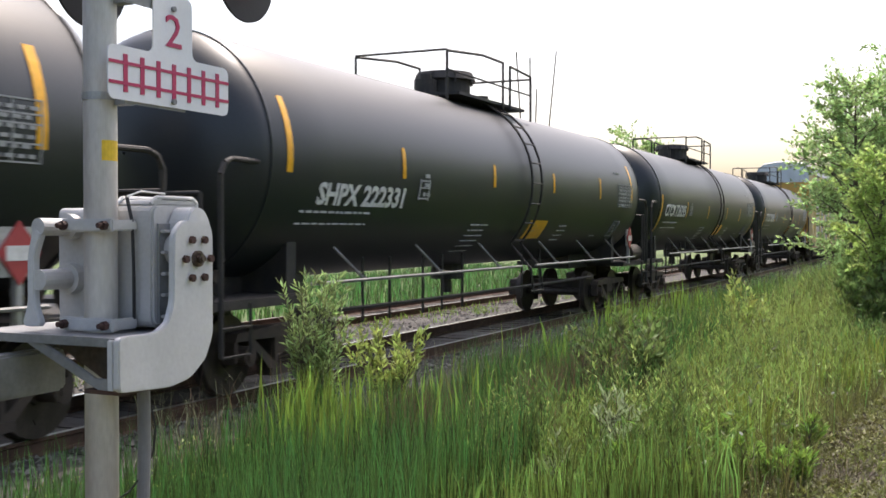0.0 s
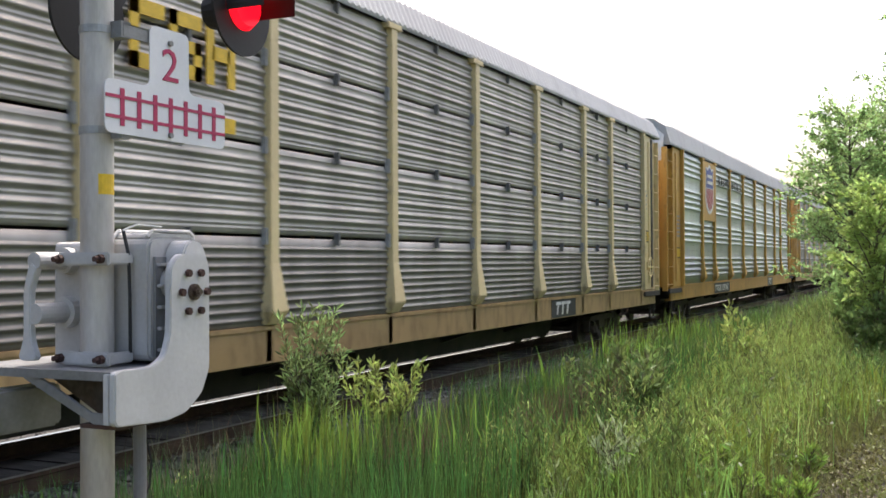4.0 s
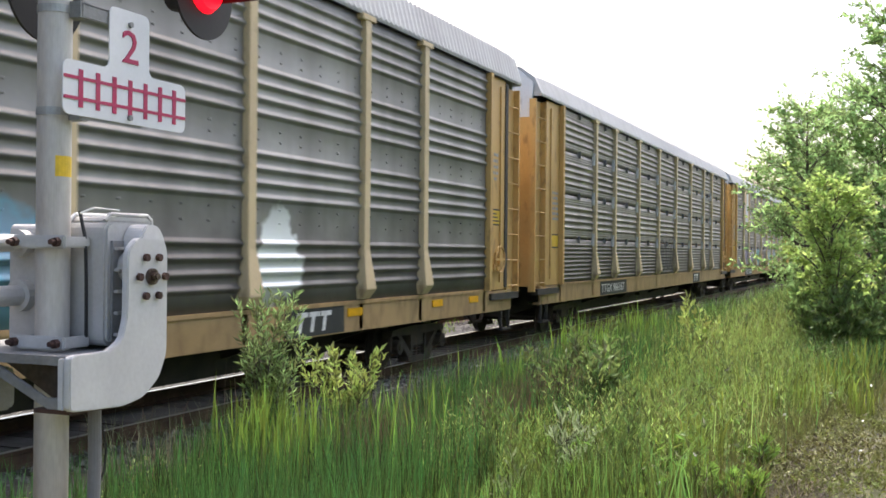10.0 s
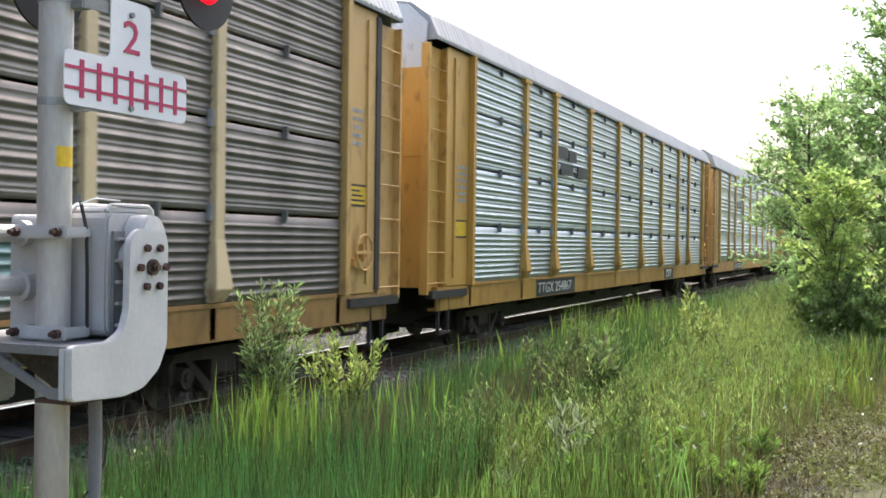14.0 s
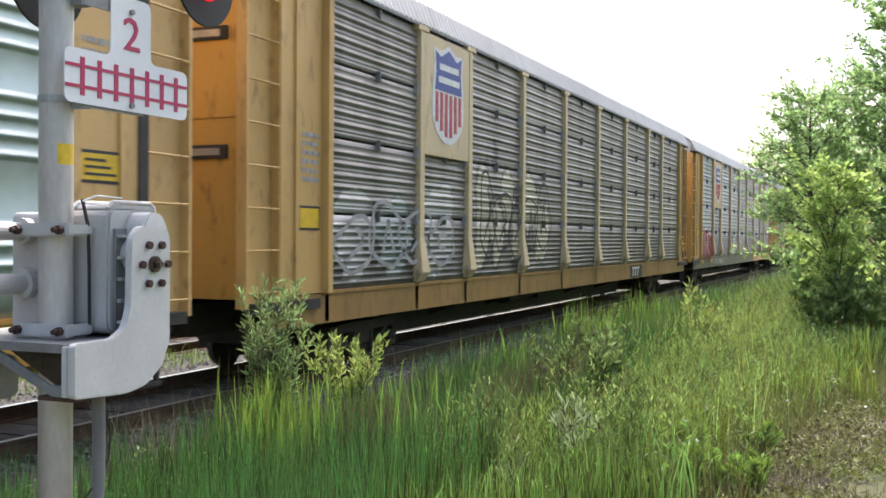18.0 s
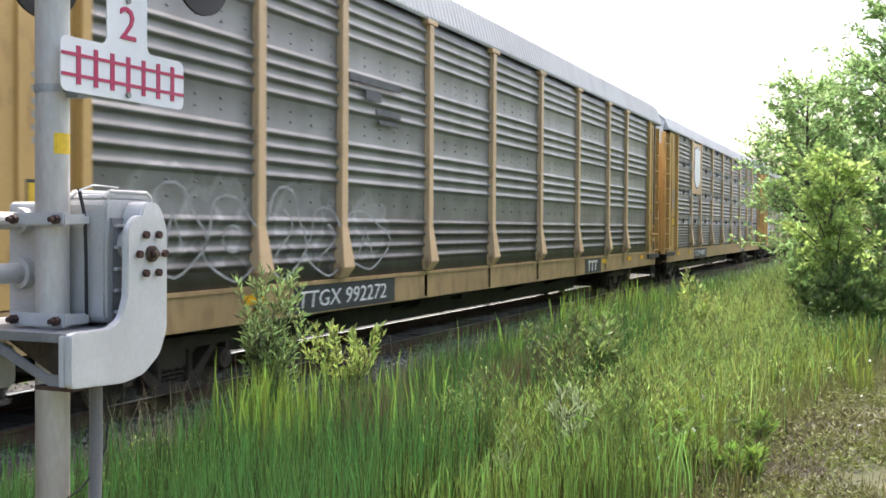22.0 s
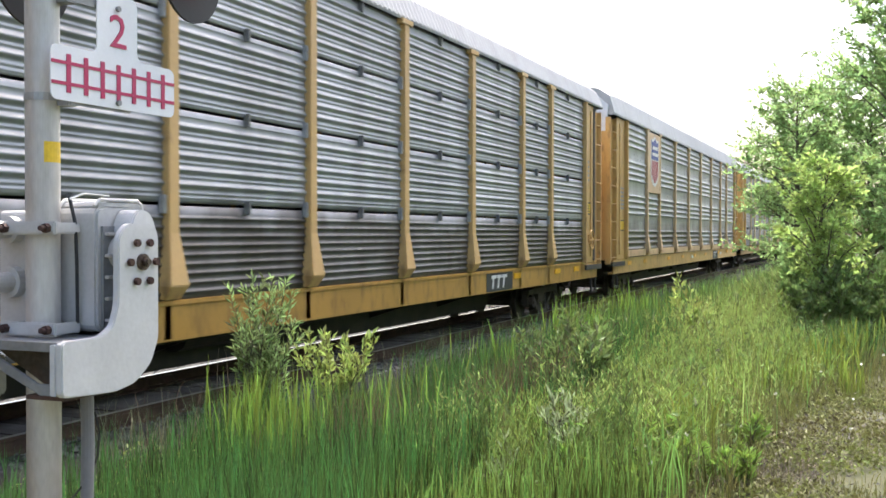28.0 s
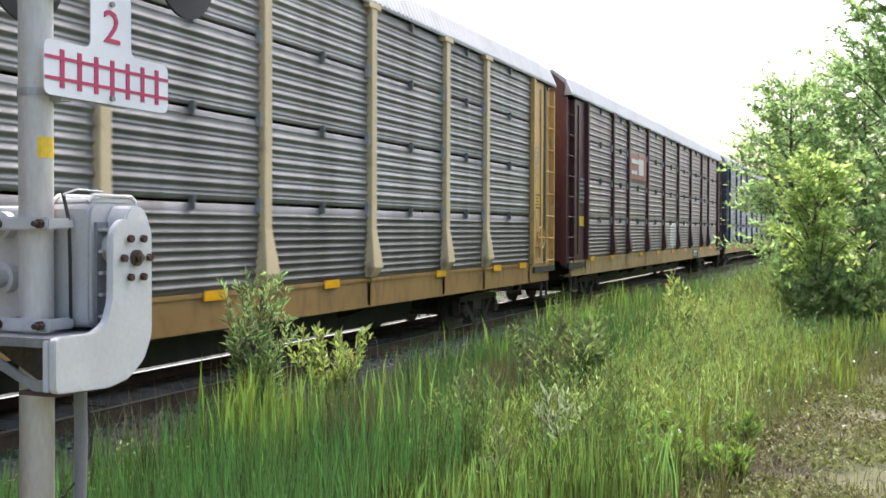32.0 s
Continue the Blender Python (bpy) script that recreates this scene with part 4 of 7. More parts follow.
OCHRE = car_paint("worn_ochre_paint", (0.60, 0.37, 0.125), 0.3)
GREENSILL = car_paint("grey_green_sill_paint", (0.16, 0.16, 0.10), 0.5)
GREY = (0.30, 0.305, 0.30)


def tag_row(x0, x1, z0, z1, n, fill, line, cover, seed):
    """A row of rounded sprayed letters."""
    rnd, out, w = random.Random(seed), [], (x1 - x0) / n
    for k in range(n):
        a = x0 + w * k - 0.15 * w
        out.append((a, a + w * 1.3, z0 + rnd.uniform(-0.1, 0.15), z1 + rnd.uniform(-0.2, 0.1), fill, line, cover, 1))
        if rnd.random() < 0.7:
            c_, d = a + w * rnd.uniform(0.45, 0.8), z0 + (z1 - z0) * rnd.uniform(0.3, 0.7)
            out.append((c_ - 0.12, c_ + 0.12, d - 0.16, d + 0.16, line, line, cover, 1))
    return out


WH = (0.72, 0.75, 0.74)
W, K, T_, P_, CR, YG = (0.6, 0.6, 0.58), (0.03, 0.03, 0.035), (0.12, 0.42, 0.38), (0.3, 0.24, 0.42), (0.50, 0.47, 0.36), (0.40, 0.41, 0.27)

CN_STROKES = ((0.08, 0.16, 0.2, 0.8), (0.08, 0.42, 0.2, 0.34), (0.08, 0.42, 0.68, 0.8), (0.5, 0.6, 0.2, 0.8), (0.6, 0.72, 0.5, 0.74), (0.68, 0.82, 0.3, 0.56), (0.82, 0.92, 0.2, 0.8))
C_STROKES = ((0.0, 0.08, 0.42, 1.0), (0.0, 0.3, 0.42, 0.55), (0.0, 0.3, 0.87, 1.0), (0.35, 0.65, 0.42, 0.55), (0.35, 0.65, 0.65, 0.76), (0.35, 0.65, 0.87, 1.0), (0.35, 0.42, 0.65, 1.0),
             (0.58, 0.65, 0.42, 0.76), (0.7, 0.78, 0.42, 1.0), (0.92, 1.0, 0.42, 1.0), (0.76, 0.94, 0.65, 0.78), (0.0, 1.0, 0.0, 0.14))

a0 = autorack(0, "slatted", sheet_metal("aged_sheet", (0.44, 0.42, 0.38), 0.3, foot_dirt_shade=0.5), PALE, WHITETOP, "weathered grey autorack car with pale yellow ends and white end top", c=14.4, reflect="none", emblem="", door_paint=YELLOW)
emblem_bars(a0, -6.6, 3.2, 1.6, 1.1, None, M_LOGOYEL, C_STROKES)
a1 = autorack(1, "banded", sheet_metal("bright_zinc_sheet", (0.47, 0.53, 0.51), 0.10, tag_row(-11.5, -9.3, 1.3, 2.2, 3, (0.36, 0.36, 0.5), (0.30, 0.29, 0.5), 0.35, 1), metal=0.7, rough=0.38, foot_dirt_shade=0.3), YELLOW, WHITETOP,
              "bright galvanised autorack car with deep yellow posts and a striped shield", "TTGX 159147", -6.9, "shield", "none")
part("lettering", words("BUILDING", 0.42, -6.5, 4.38, -1.556, 2.1), M_DARKTXT, a1)
part("lettering", words("AMERICA", 0.42, -4.05, 4.38, -1.556, 2.1), M_DARKTXT, a1)
a2 = autorack(2, "banded", sheet_metal("grey_sheet_a", GREY, 0.3, tag_row(-7.1, -1.6, 1.25, 2.35, 6, YG, (0.09, 0.09, 0.09), 0.5, 7) + tag_row(1.5, 8.5, 1.25, 2.35, 7, (0.40, 0.45, 0.46), (0.13, 0.13, 0.15), 0.6, 8), foot_dirt_shade=0.5), TAN, WHITETOP,
              "grey autorack car with tan posts, yellow reflectors and white graffiti", "", emblem="", reflect="sheet")
emblem_bars(a2, -7.05, 3.35, 2.65, 0.8, mat("orange_cream_patch", (0.55, 0.40, 0.22), 0.6, 0, 0.3, 3, 40, 0.05), M_DARKTXT, CN_STROKES)
a3 = autorack(3, "banded", sheet_metal("grey_sheet_b", (0.285, 0.282, 0.265), 0.35, [(-7.6, -3.6, 1.0, 2.45, (0.45, 0.47, 0.62), (0.12, 0.36, 0.62), 0.9), (-1.4, 1.3, 1.1, 2.2, (0.16, 0.36, 0.5), (0.13, 0.42, 0.6), 0.55), (4.4, 5.6, 1.2, 2.05, WH, WH, 1.3, 1), (4.5, 5.25, 1.5, 2.3, WH, WH, 1.3, 1)], foot_dirt_shade=0.6), TAN, WHITETOP,
              "grey autorack car with tan posts and blue graffiti along its foot", "TTGX 982881", -8.0)
emblem_bars(a3, -6.75, 3.3, 1.7, 0.75, None, M_LOGOYEL, C_STROKES)
a4 = autorack(4, "bracketed", sheet_metal("brown_grey_sheet", (0.255, 0.238, 0.215), 0.4, [(-1.3, -0.3, 1.2, 2.3, (0.05, 0.05, 0.05), K, 0.8, 1), (-0.6, 0.5, 1.2, 2.2, (0.09, 0.09, 0.085), K, 0.85, 1), (0.1, 1.35, 1.25, 2.35, (0.06, 0.06, 0.06), K, 0.75, 1)], foot_dirt_shade=0.75), TAN, WHITETOP,
              "brownish grey autorack car with riveted sheets and dark graffiti", "TTGX 966167", -8.3, reflect="none")
a5 = autorack(5, "slatted", sheet_metal("brown_sheet", (0.266, 0.240, 0.211), 0.45, [(-9.0, -5.0, 1.2, 2.05, P_, K, 0.75), (-4.4, -2.1, 1.2, 2.1, T_, (0.2, 0.5, 0.5), 0.7), (-1.5, 0.9, 1.2, 2.0, (0.35, 0.16, 0.1), K, 0.7, 1), (-2.4, -1.2, 1.2, 2.05, (0.3, 0.14, 0.08), K, 0.7, 1),
              (1.5, 4.2, 1.2, 2.05, (0.18, 0.36, 0.37), (0.3, 0.42, 0.42), 0.65), (4.4, 7.0, 1.25, 2.0, (0.18, 0.36, 0.37), (0.26, 0.38, 0.38), 0.55)], foot_dirt_shade=0.6), TAN, WHITETOP, "brown weathered slatted autorack car with purple and teal graffiti", "TTGX 255182", -8.0, "", reflect="none", sill=BROWN)
emblem_bars(a5, -9.06, 3.14, 1.82, 1.88, PEACH, M_WHITE, ((0.25, 0.8, 0.1, 0.62), (0.45, 0.8, 0.62, 0.9)))
a6 = autorack(6, "slatted", sheet_metal("blue_zinc_sheet", (0.48, 0.54, 0.55), 0.12, metal=0.7, rough=0.38), YELLOW, WHITETOP, "bright bluish autorack car with deep yellow ends", "TTGX 254867", -8.1, reflect="none")
emblem_bars(a6, -7.0, 3.35, 2.4, 0.7, None, M_DARKTXT, ((0, 0.3, 0.55, 0.9), (0.35, 0.6, 0.5, 0.85), (0.1, 0.5, 0.05, 0.35), (0.65, 1.0, 0.05, 0.4)))
a7 = autorack(7, "wide", sheet_metal("green_zinc_sheet", (0.47, 0.545, 0.525), 0.08, metal=0.7, rough=0.38), AMBER, YELLOW, "pale green galvanised autorack car with orange-yellow posts", "ETTX 716736", -6.9, reflect="none", tail_logo=False)
emblem_bars(a7, -7.0, 3.35, 1.9, 0.85, None, mat("thin_dark_emblem_paint", (0.16, 0.18, 0.18), 0.6, 0, 0.2, 8, 50, 0.05), ((0.0, 0.04, 0.1, 1.0), (0.0, 0.1, 0.1, 0.18), (0.0, 0.1, 0.92, 1.0), (0.96, 1.0, 0.1, 1.0), (0.9, 1.0, 0.1, 0.18),
            (0.9, 1.0, 0.92, 1.0), (0.18, 0.36, 0.35, 0.45), (0.18, 0.24, 0.35, 0.75), (0.18, 0.36, 0.65, 0.75), (0.42, 0.58, 0.35, 0.45), (0.42, 0.58, 0.5, 0.58), (0.42, 0.58, 0.65, 0.75), (0.64, 0.82, 0.5, 0.6), (0.64, 0.7, 0.35, 0.75), (0.77, 0.82, 0.35, 0.75), (0.12, 0.2, -0.08, 0.0), (0.7, 0.78, -0.08, 0.0)))
a8 = autorack(8, "slatted", sheet_metal("worn_brown_sheet", (0.296, 0.277, 0.252), 0.45, [(-12.0, -10.6, 1.2, 2.6, W, (0.12, 0.12, 0.12), 0.5, 1), (-10.7, -9.3, 1.25, 2.5, (0.4, 0.5, 0.48), (0.12, 0.12, 0.12), 0.5, 1), (-9.2, -7.6, 1.2, 2.75, W, (0.2, 0.24, 0.24), 0.5, 1), (-6.8, -5.9, 1.25, 3.4, CR, K, 0.8, 1), (-6.1, -5.2, 1.3, 2.8, CR, K, 0.8, 1), (-5.5, -4.6, 1.9, 3.3, CR, K, 0.75, 1), (-4.9, -4.2, 1.3, 2.6, CR, K, 0.8, 1), (-4.3, -3.2, 1.9, 3.2, CR, K, 0.75, 1), (-3.6, -2.4, 1.3, 2.7, CR, K, 0.8, 1), (-6.0, -5.6, 2.9, 3.8, K, K, 0.7, 1)], foot_dirt_shade=0.5), TAN, YELLOW,
              "weathered brownish autorack car with pale graffiti and a striped shield", "", emblem="shield", reflect="none", sill=BROWN, door_paint=YELLOW, slots=True)
a9 = autorack(9, "slatted", sheet_metal("silver_grey_sheet", (0.42, 0.428, 0.428), 0.3, [(-11.8, -9.1, 1.15, 2.3, W, W, 0.8, 1), (-11.7, -10.7, 1.2, 2.2, W, (0.5, 0.1, 0.08), 0.85, 1), (-11.4, -11.0, 1.2, 1.9, (0.5, 0.1, 0.08), (0.5, 0.1, 0.08), 0.85, 1), (-10.8, -9.9, 1.2, 2.1, W, (0.5, 0.1, 0.08), 0.85, 1), (-10.0, -9.2, 1.15, 2.25, (0.5, 0.12, 0.1), W, 0.85, 1), (-4.2, -2.9, 1.15, 2.25, K, W, 0.92, 1), (-3.2, -1.9, 1.15, 2.2, W, K, 0.92, 1), (-2.2, -1.2, 1.2, 2.0, W, K, 0.92, 1), (-1.3, -0.3, 1.15, 2.25, K, W, 0.92, 1)], foot_dirt_shade=0.5), PEACH, WHITETOP,
              "grey slatted autorack car with red graffiti and a striped shield", "TTGX 942831", -8.4, "shield", "sill", dark_plate=False, sill=GREENSILL, mark_ink=M_LOGORED)
part("sill_patch", Shape().box(4.75, 12.9, -1.506, -1.497, 0.775, 1.10), OCHRE, a9, "tan repainted stretch of the sill", bevel=0.002)
a10 = autorack(10, "banded", sheet_metal("warm_grey_sheet", (0.270, 0.266, 0.250), 0.3, tag_row(-11.4, -5.8, 1.3, 2.4, 6, (0.34, 0.34, 0.33), (0.5, 0.5, 0.5), 0.35, 2), foot_dirt_shade=0.75), PEACH, WHITETOP, "warm grey autorack car with tan posts and chalky scrawls", "TTGX 992272", -8.2)
emblem_bars(a10, -7.0, 3.3, 1.6, 0.6, None, mat("faint_dark_emblem_paint", (0.13, 0.13, 0.13), 0.7, 0, 0.3, 6, 50, 0.05), ((0.0, 1.0, 0.85, 1.0), (0.3, 0.6, 0.5, 0.72), (0.5, 1.0, 0.2, 0.34), (0.55, 0.95, 0.0, 0.1)))
a11 = autorack(11, "bracketed", sheet_metal("dark_streaked_sheet", (0.248, 0.236, 0.222), 0.55, foot_dirt_shade=0.9), PEACH, WHITETOP, "dark streaked autorack car with tan posts and a blank white shield", "TTGX 941812", -8.0, "shield plain", "sill")
a12 = autorack(12, "banded", sheet_metal("grey_sheet_c", (0.303, 0.303, 0.296), 0.35, tag_row(-11.7, -7.2, 1.5, 2.6, 5, (0.5, 0.5, 0.5), (0.14, 0.15, 0.17), 0.55, 3) + tag_row(-4.2, 1.2, 1.2, 2.1, 5, (0.42, 0.46, 0.5), (0.2, 0.22, 0.26), 0.5, 4), foot_dirt_shade=0.75), TAN, WHITETOP, "grey autorack car with white graffiti and a faded yellow emblem", "", emblem="")
emblem_bars(a12, -6.7, 3.4, 1.9, 0.8, None, M_LOGOYEL, C_STROKES)
a13 = autorack(13, "slatted", sheet_metal("silver_sheet", (0.37, 0.382, 0.388), 0.3, foot_dirt_shade=0.9), AMBER, WHITETOP, "silver slatted autorack car with deep yellow posts and a striped shield", "TTGX 980912", -8.2, "shield slogan", "sill")
a14 = autorack(14, "banded", sheet_metal("silver_sheet_b", (0.37, 0.385, 0.377), 0.25, tag_row(2.0, 6.5, 1.3, 2.1, 5, (0.42, 0.47, 0.5), (0.45, 0.5, 0.52), 0.35, 5), foot_dirt_shade=0.75), PEACH, WHITETOP, "silver grey autorack car with tan posts and a striped shield", "", emblem="shield", reflect="row", foot=True, sill=OCHRE)
a15 = autorack(15, "slatted", sheet_metal("dark_weathered_sheet", (0.281, 0.277, 0.266), 0.5, foot_dirt_shade=0.6), TAN, TAN, "dark weathered slatted autorack car with tan posts and yellow reflectors", "", emblem="", reflect="sheet", tail_logo=False, sill=BROWN, slots=True)
emblem_bars(a15, -7.05, 3.22, 2.65, 0.9, mat("pale_tan_patch", (0.50, 0.42, 0.28), 0.6, 0, 0.3, 3, 40, 0.05), M_DARKTXT, CN_STROKES)
a16 = autorack(16, "slatted", sheet_metal("pinkish_sheet", (0.311, 0.266, 0.259), 0.35, [(0.0, 2.0, 1.3, 2.2, W, W, 0.7)], foot_dirt_shade=0.5), MAROON, MAROON, "grey autorack car with dark maroon posts and ends", "", emblem="", reflect="sheet")
emblem_bars(a16, -7.0, 3.4, 2.4, 0.75, M_LOGORED, M_WHITE, ((0.08, 0.55, 0.62, 0.8), (0.5, 0.8, 0.2, 0.85), (0.08, 0.4, 0.2, 0.34)))
a17 = autorack(17, "slatted", sheet_metal("blue_grey_sheet", (0.311, 0.340, 0.370), 0.2), NAVY, NAVY, "pale blue-grey autorack car with dark blue posts", "", emblem="")
a18 = autorack(18, "banded", sheet_metal("grey_sheet_d", GREY, 0.3), TAN, WHITETOP, "grey autorack car with tan posts, far along the train", "", emblem="")

M_CHALK = mat("chalky_white_spray", (0.52, 0.52, 0.50), 0.7, 0, 0.35, 5, 60, 0.05)
M_GREYSPRAY = mat("thin_grey_spray", (0.38, 0.38, 0.37), 0.7, 0, 0.35, 5, 60, 0.05)
M_REDSPRAY = mat("red_spray", (0.42, 0.07, 0.06), 0.6, 0, 0.3, 5, 60, 0.05)
M_BLACKSPRAY = mat("black_spray", (0.025, 0.025, 0.028), 0.6, 0, 0.3, 5, 60, 0.05)
M_LILAC = mat("pale_lilac_spray", (0.46, 0.43, 0.55), 0.6, 0, 0.3, 5, 60, 0.05)
M_TEALSPRAY = mat("pale_teal_spray", (0.30, 0.50, 0.47), 0.6, 0, 0.3, 5, 60, 0.05)
scrawl(a2, 2.0, 8.6, 1.3, 2.35, 6, M_CHALK, 41, 0.045)
scrawl(a2, -6.9, -1.8, 1.25, 2.2, 5, M_GREYSPRAY, 42, 0.04)
scrawl(a1, 12.25, 12.9, 2.75, 3.1, 3, M_BLACKSPRAY, 43, 0.03, "black sprayed scrawl on the corner panel", -1.506)
scrawl(a4, -1.2, 1.3, 1.3, 2.3, 3, M_BLACKSPRAY, 44, 0.06)
scrawl(a5, -8.9, -5.0, 1.3, 2.0, 4, M_LILAC, 45, 0.09)
scrawl(a5, -4.2, -2.2, 1.3, 2.0, 2, M_TEALSPRAY, 46, 0.05)
scrawl(a5, -1.3, 0.8, 1.3, 1.95, 3, M_BLACKSPRAY, 47, 0.05)
scrawl(a8, -6.7, -2.6, 1.5, 3.0, 5, M_BLACKSPRAY, 48, 0.05)
scrawl(a8, -11.8, -7.8, 1.4, 2.3, 4, M_GREYSPRAY, 49, 0.07)
scrawl(a9, -11.6, -9.3, 1.1, 2.15, 3, M_REDSPRAY, 50, 0.13)
scrawl(a9, -9.0, -7.4, 1.3, 2.1, 3, M_CHALK, 51, 0.03)
scrawl(a9, -4.1, -0.5, 1.1, 2.2, 4, M_CHALK, 52, 0.06)
scrawl(a9, -12.75, -12.25, 1.6, 2.0, 2, M_CHALK, 53, 0.03, "white tag on the corner panel", -1.506)
scrawl(a10, -11.3, -6.0, 1.3, 2.2, 5, M_GREYSPRAY, 54, 0.03)
scrawl(a12, -11.6, -9.6, 2.2, 2.9, 4, M_CHALK, 55, 0.05)
scrawl(a12, -4.1, 1.0, 1.25, 2.0, 5, M_CHALK, 56, 0.05)


# tank cars
M_SIDERAIL = mat("worn_grey_handrail", (0.22, 0.22, 0.21), 0.5, 0.2, 0.3, 5, 50, 0.1)
TR, TZ = 1.48, 2.72


def tank_shell():
    s, n = Shape(), 56
    prof = [(-8.55, 0.02), (-8.53, 0.35), (-8.46, 0.75), (-8.34, 1.06), (-8.20, 1.28), (-8.02, 1.43), (-7.86, TR)]
    prof += [(x, TR) for x in np.arange(-6.5, 6.6, 1.0)] + [(-x, r) for x, r in reversed(prof)]
    for x, r in prof:
        for k in range(n):
            a = k * math.tau / n
            s.v.append((x, r * math.cos(a), TZ + r * math.sin(a)))
    s.f = [(i * n + k, i * n + (k + 1) % n, (i + 1) * n + (k + 1) % n, (i + 1) * n + k) for i in range(len(prof) - 1) for k in range(n)]
    return s.mesh("tank", smooth=True)


def wrap_strip(x0, x1, z0, z1, out=0.007):
    """A strip that lies on the near side of the tank."""
    s, n = Shape(), 6
    for k in range(n + 1):
        z = z0 + (z1 - z0) * k / n
        y = -math.sqrt(TR ** 2 - (z - TZ) ** 2) - out
        s.v += [(x0, y, z), (x1, y, z)]
    s.f = [(2 * k, 2 * k + 1, 2 * k + 3, 2 * k + 2) for k in range(n)]
    return s.mesh("strip", outward=False)


def tank_car(c, number, label, early=False):
    car = thing("tank_car", label, "railcar", "freight train")
    TRAIN.append((car, c))
    tank = part("tank", shared("tank", tank_shell), M_TANK, car)

    def bands(x):
        s = Shape()
        for k in range(56):
            a, b = k * math.tau / 56, (k + 1) * math.tau / 56
            s.tube((x, (TR + 0.003) * math.cos(a), TZ + (TR + 0.003) * math.sin(a)), (x, (TR + 0.003) * math.cos(b), TZ + (TR + 0.003) * math.sin(b)), 0.014, 4)
        return s.mesh("weld_seam")
    for x in (-7.86, 7.86):
        part("weld_seam", shared(("seam", x), lambda: bands(x)), M_TANK, tank)
    small = ((-4.66, 2.58, 3.0), (-1.38, 2.58, 2.95), (1.6, 2.58, 2.95), (4.65, 2.55, 3.0)) if early else ((-4.5, 2.25, 2.69), (-1.34, 2.25, 2.65), (1.85, 2.25, 2.65), (4.49, 2.21, 2.66))
    for x, za, zb in small:
        part("reflector", shared(("strip", x), lambda: wrap_strip(x - 0.05, x + 0.05, za, zb)), M_REFLECT, tank)
    part("notice", shared("tank_notice", lambda: wrap_strip(0.75, 1.7, 1.72, 2.06)), M_REFLECT, tank, "faded yellow notice panel")
    for x, za, zb in ((-7.5, 2.53, 3.4), (7.22, 2.53, 3.4)) if early else ((-7.64, 1.8, 2.82), (7.6, 1.8, 2.82)):
        part("reflector", shared(("strip", x), lambda: wrap_strip(x - 0.06, x + 0.06, za, zb)), M_REFLECT, tank)
    if number:
        part("lettering", words(number, 0.36 if early else 0.44, -6.82 if early else -7.17, 2.19 if early else 2.27, 0, 2.26 if early else 2.48, wrap=(TR, TZ), bold=0.012), M_WHITE, tank)
        me = words(number[-6:], 0.24, -0.72, 3.40, 0, 0.95, bold=0.006)
        for v in me.vertices:
            r = math.hypot(v.co.x, v.co.z - TZ)
            v.co = (-float(np.interp(r, (0.02, 0.35, 0.75, 1.08, 1.32, 1.48), (8.55, 8.53, 8.46, 8.34, 8.20, 8.02))) - 0.012, -v.co.x, v.co.z)
        me.flip_normals()
        part("head_lettering", me, M_WHITE, tank)

    def tiny():
        s = Shape()
        rnd = random.Random(3)

        def rows(x, z, w, n, gap, full=0.2):
            for r in range(n):
                k = x
                while k < x + w - 0.05:
                    d = rnd.uniform(0.06, full)
                    zz = z - r * gap
                    y = -math.sqrt(max(0.05, TR ** 2 - (zz - TZ) ** 2))
                    s.box(k, min(k + d, x + w), y - 0.012, y - 0.004, zz, zz + gap * 0.42)
                    k += d + 0.04
        rows(-7.1, 2.08, 1.7, 2, 0.14)
        rows(6.13, 2.84, 1.05, 6, 0.078, 0.1)
        for zz in (2.92, 2.80, 2.72, 2.56, 2.41):
            y = -math.sqrt(TR ** 2 - (zz - TZ) ** 2)
            s.box(6.07, 7.23, y - 0.012, y - 0.004, zz, zz + 0.014)
        for xx in (6.07, 6.60, 6.90, 7.21):
            for q in range(5):
                zz = 2.41 + 0.104 * q
                y = -math.sqrt(TR ** 2 - (zz + 0.05 - TZ) ** 2)
                s.box(xx, xx + 0.014, y - 0.012, y - 0.002, zz, zz + 0.104)
        for q in range(6):          # small outlined square beside the number
            zz = 2.3 + 0.05 * q
            y = -math.sqrt(TR ** 2 - (zz + 0.03 - TZ) ** 2)
            for xx in (-4.15, -3.85):
                s.box(xx, xx + 0.025, y - 0.012, y - 0.002, zz, zz + 0.05)
            if q in (0, 3, 5):
                s.box(-4.15, -3.83, y - 0.012, y - 0.002, zz + 0.015, zz + 0.035)
        for q in range(16):          # slanted box with service dates
            zz = 1.74 + 0.022 * q
            y = -math.sqrt(TR ** 2 - (zz + 0.01 - TZ) ** 2)
            sh = 0.006 * q
            for xx in (6.15 + sh, 6.56 + sh):
                s.box(xx, xx + 0.018, y - 0.02, y - 0.002, zz, zz + 0.022)
            if q in (0, 5, 15):
                s.box(6.15 + sh, 6.57 + sh, y - 0.02, y - 0.002, zz, zz + 0.016)
            if q in (8, 11):
                s.box(6.22 + sh, 6.36 + sh, y - 0.02, y - 0.002, zz, zz + 0.02)
        rows(5.85, 3.15, 0.45, 1, 0.1, 0.45)
        rows(-1.9, 1.95, 0.7, 6, 0.085, 0.4)
        rows(0.8, 1.95, 0.45, 2, 0.09)
        rows(2.5, 1.95, 0.5, 4, 0.09)
        rows(4.95, 1.75, 0.36, 1, 0.16, 0.36)
        rows(-4.0, 2.62, 0.22, 3, 0.13, 0.22)
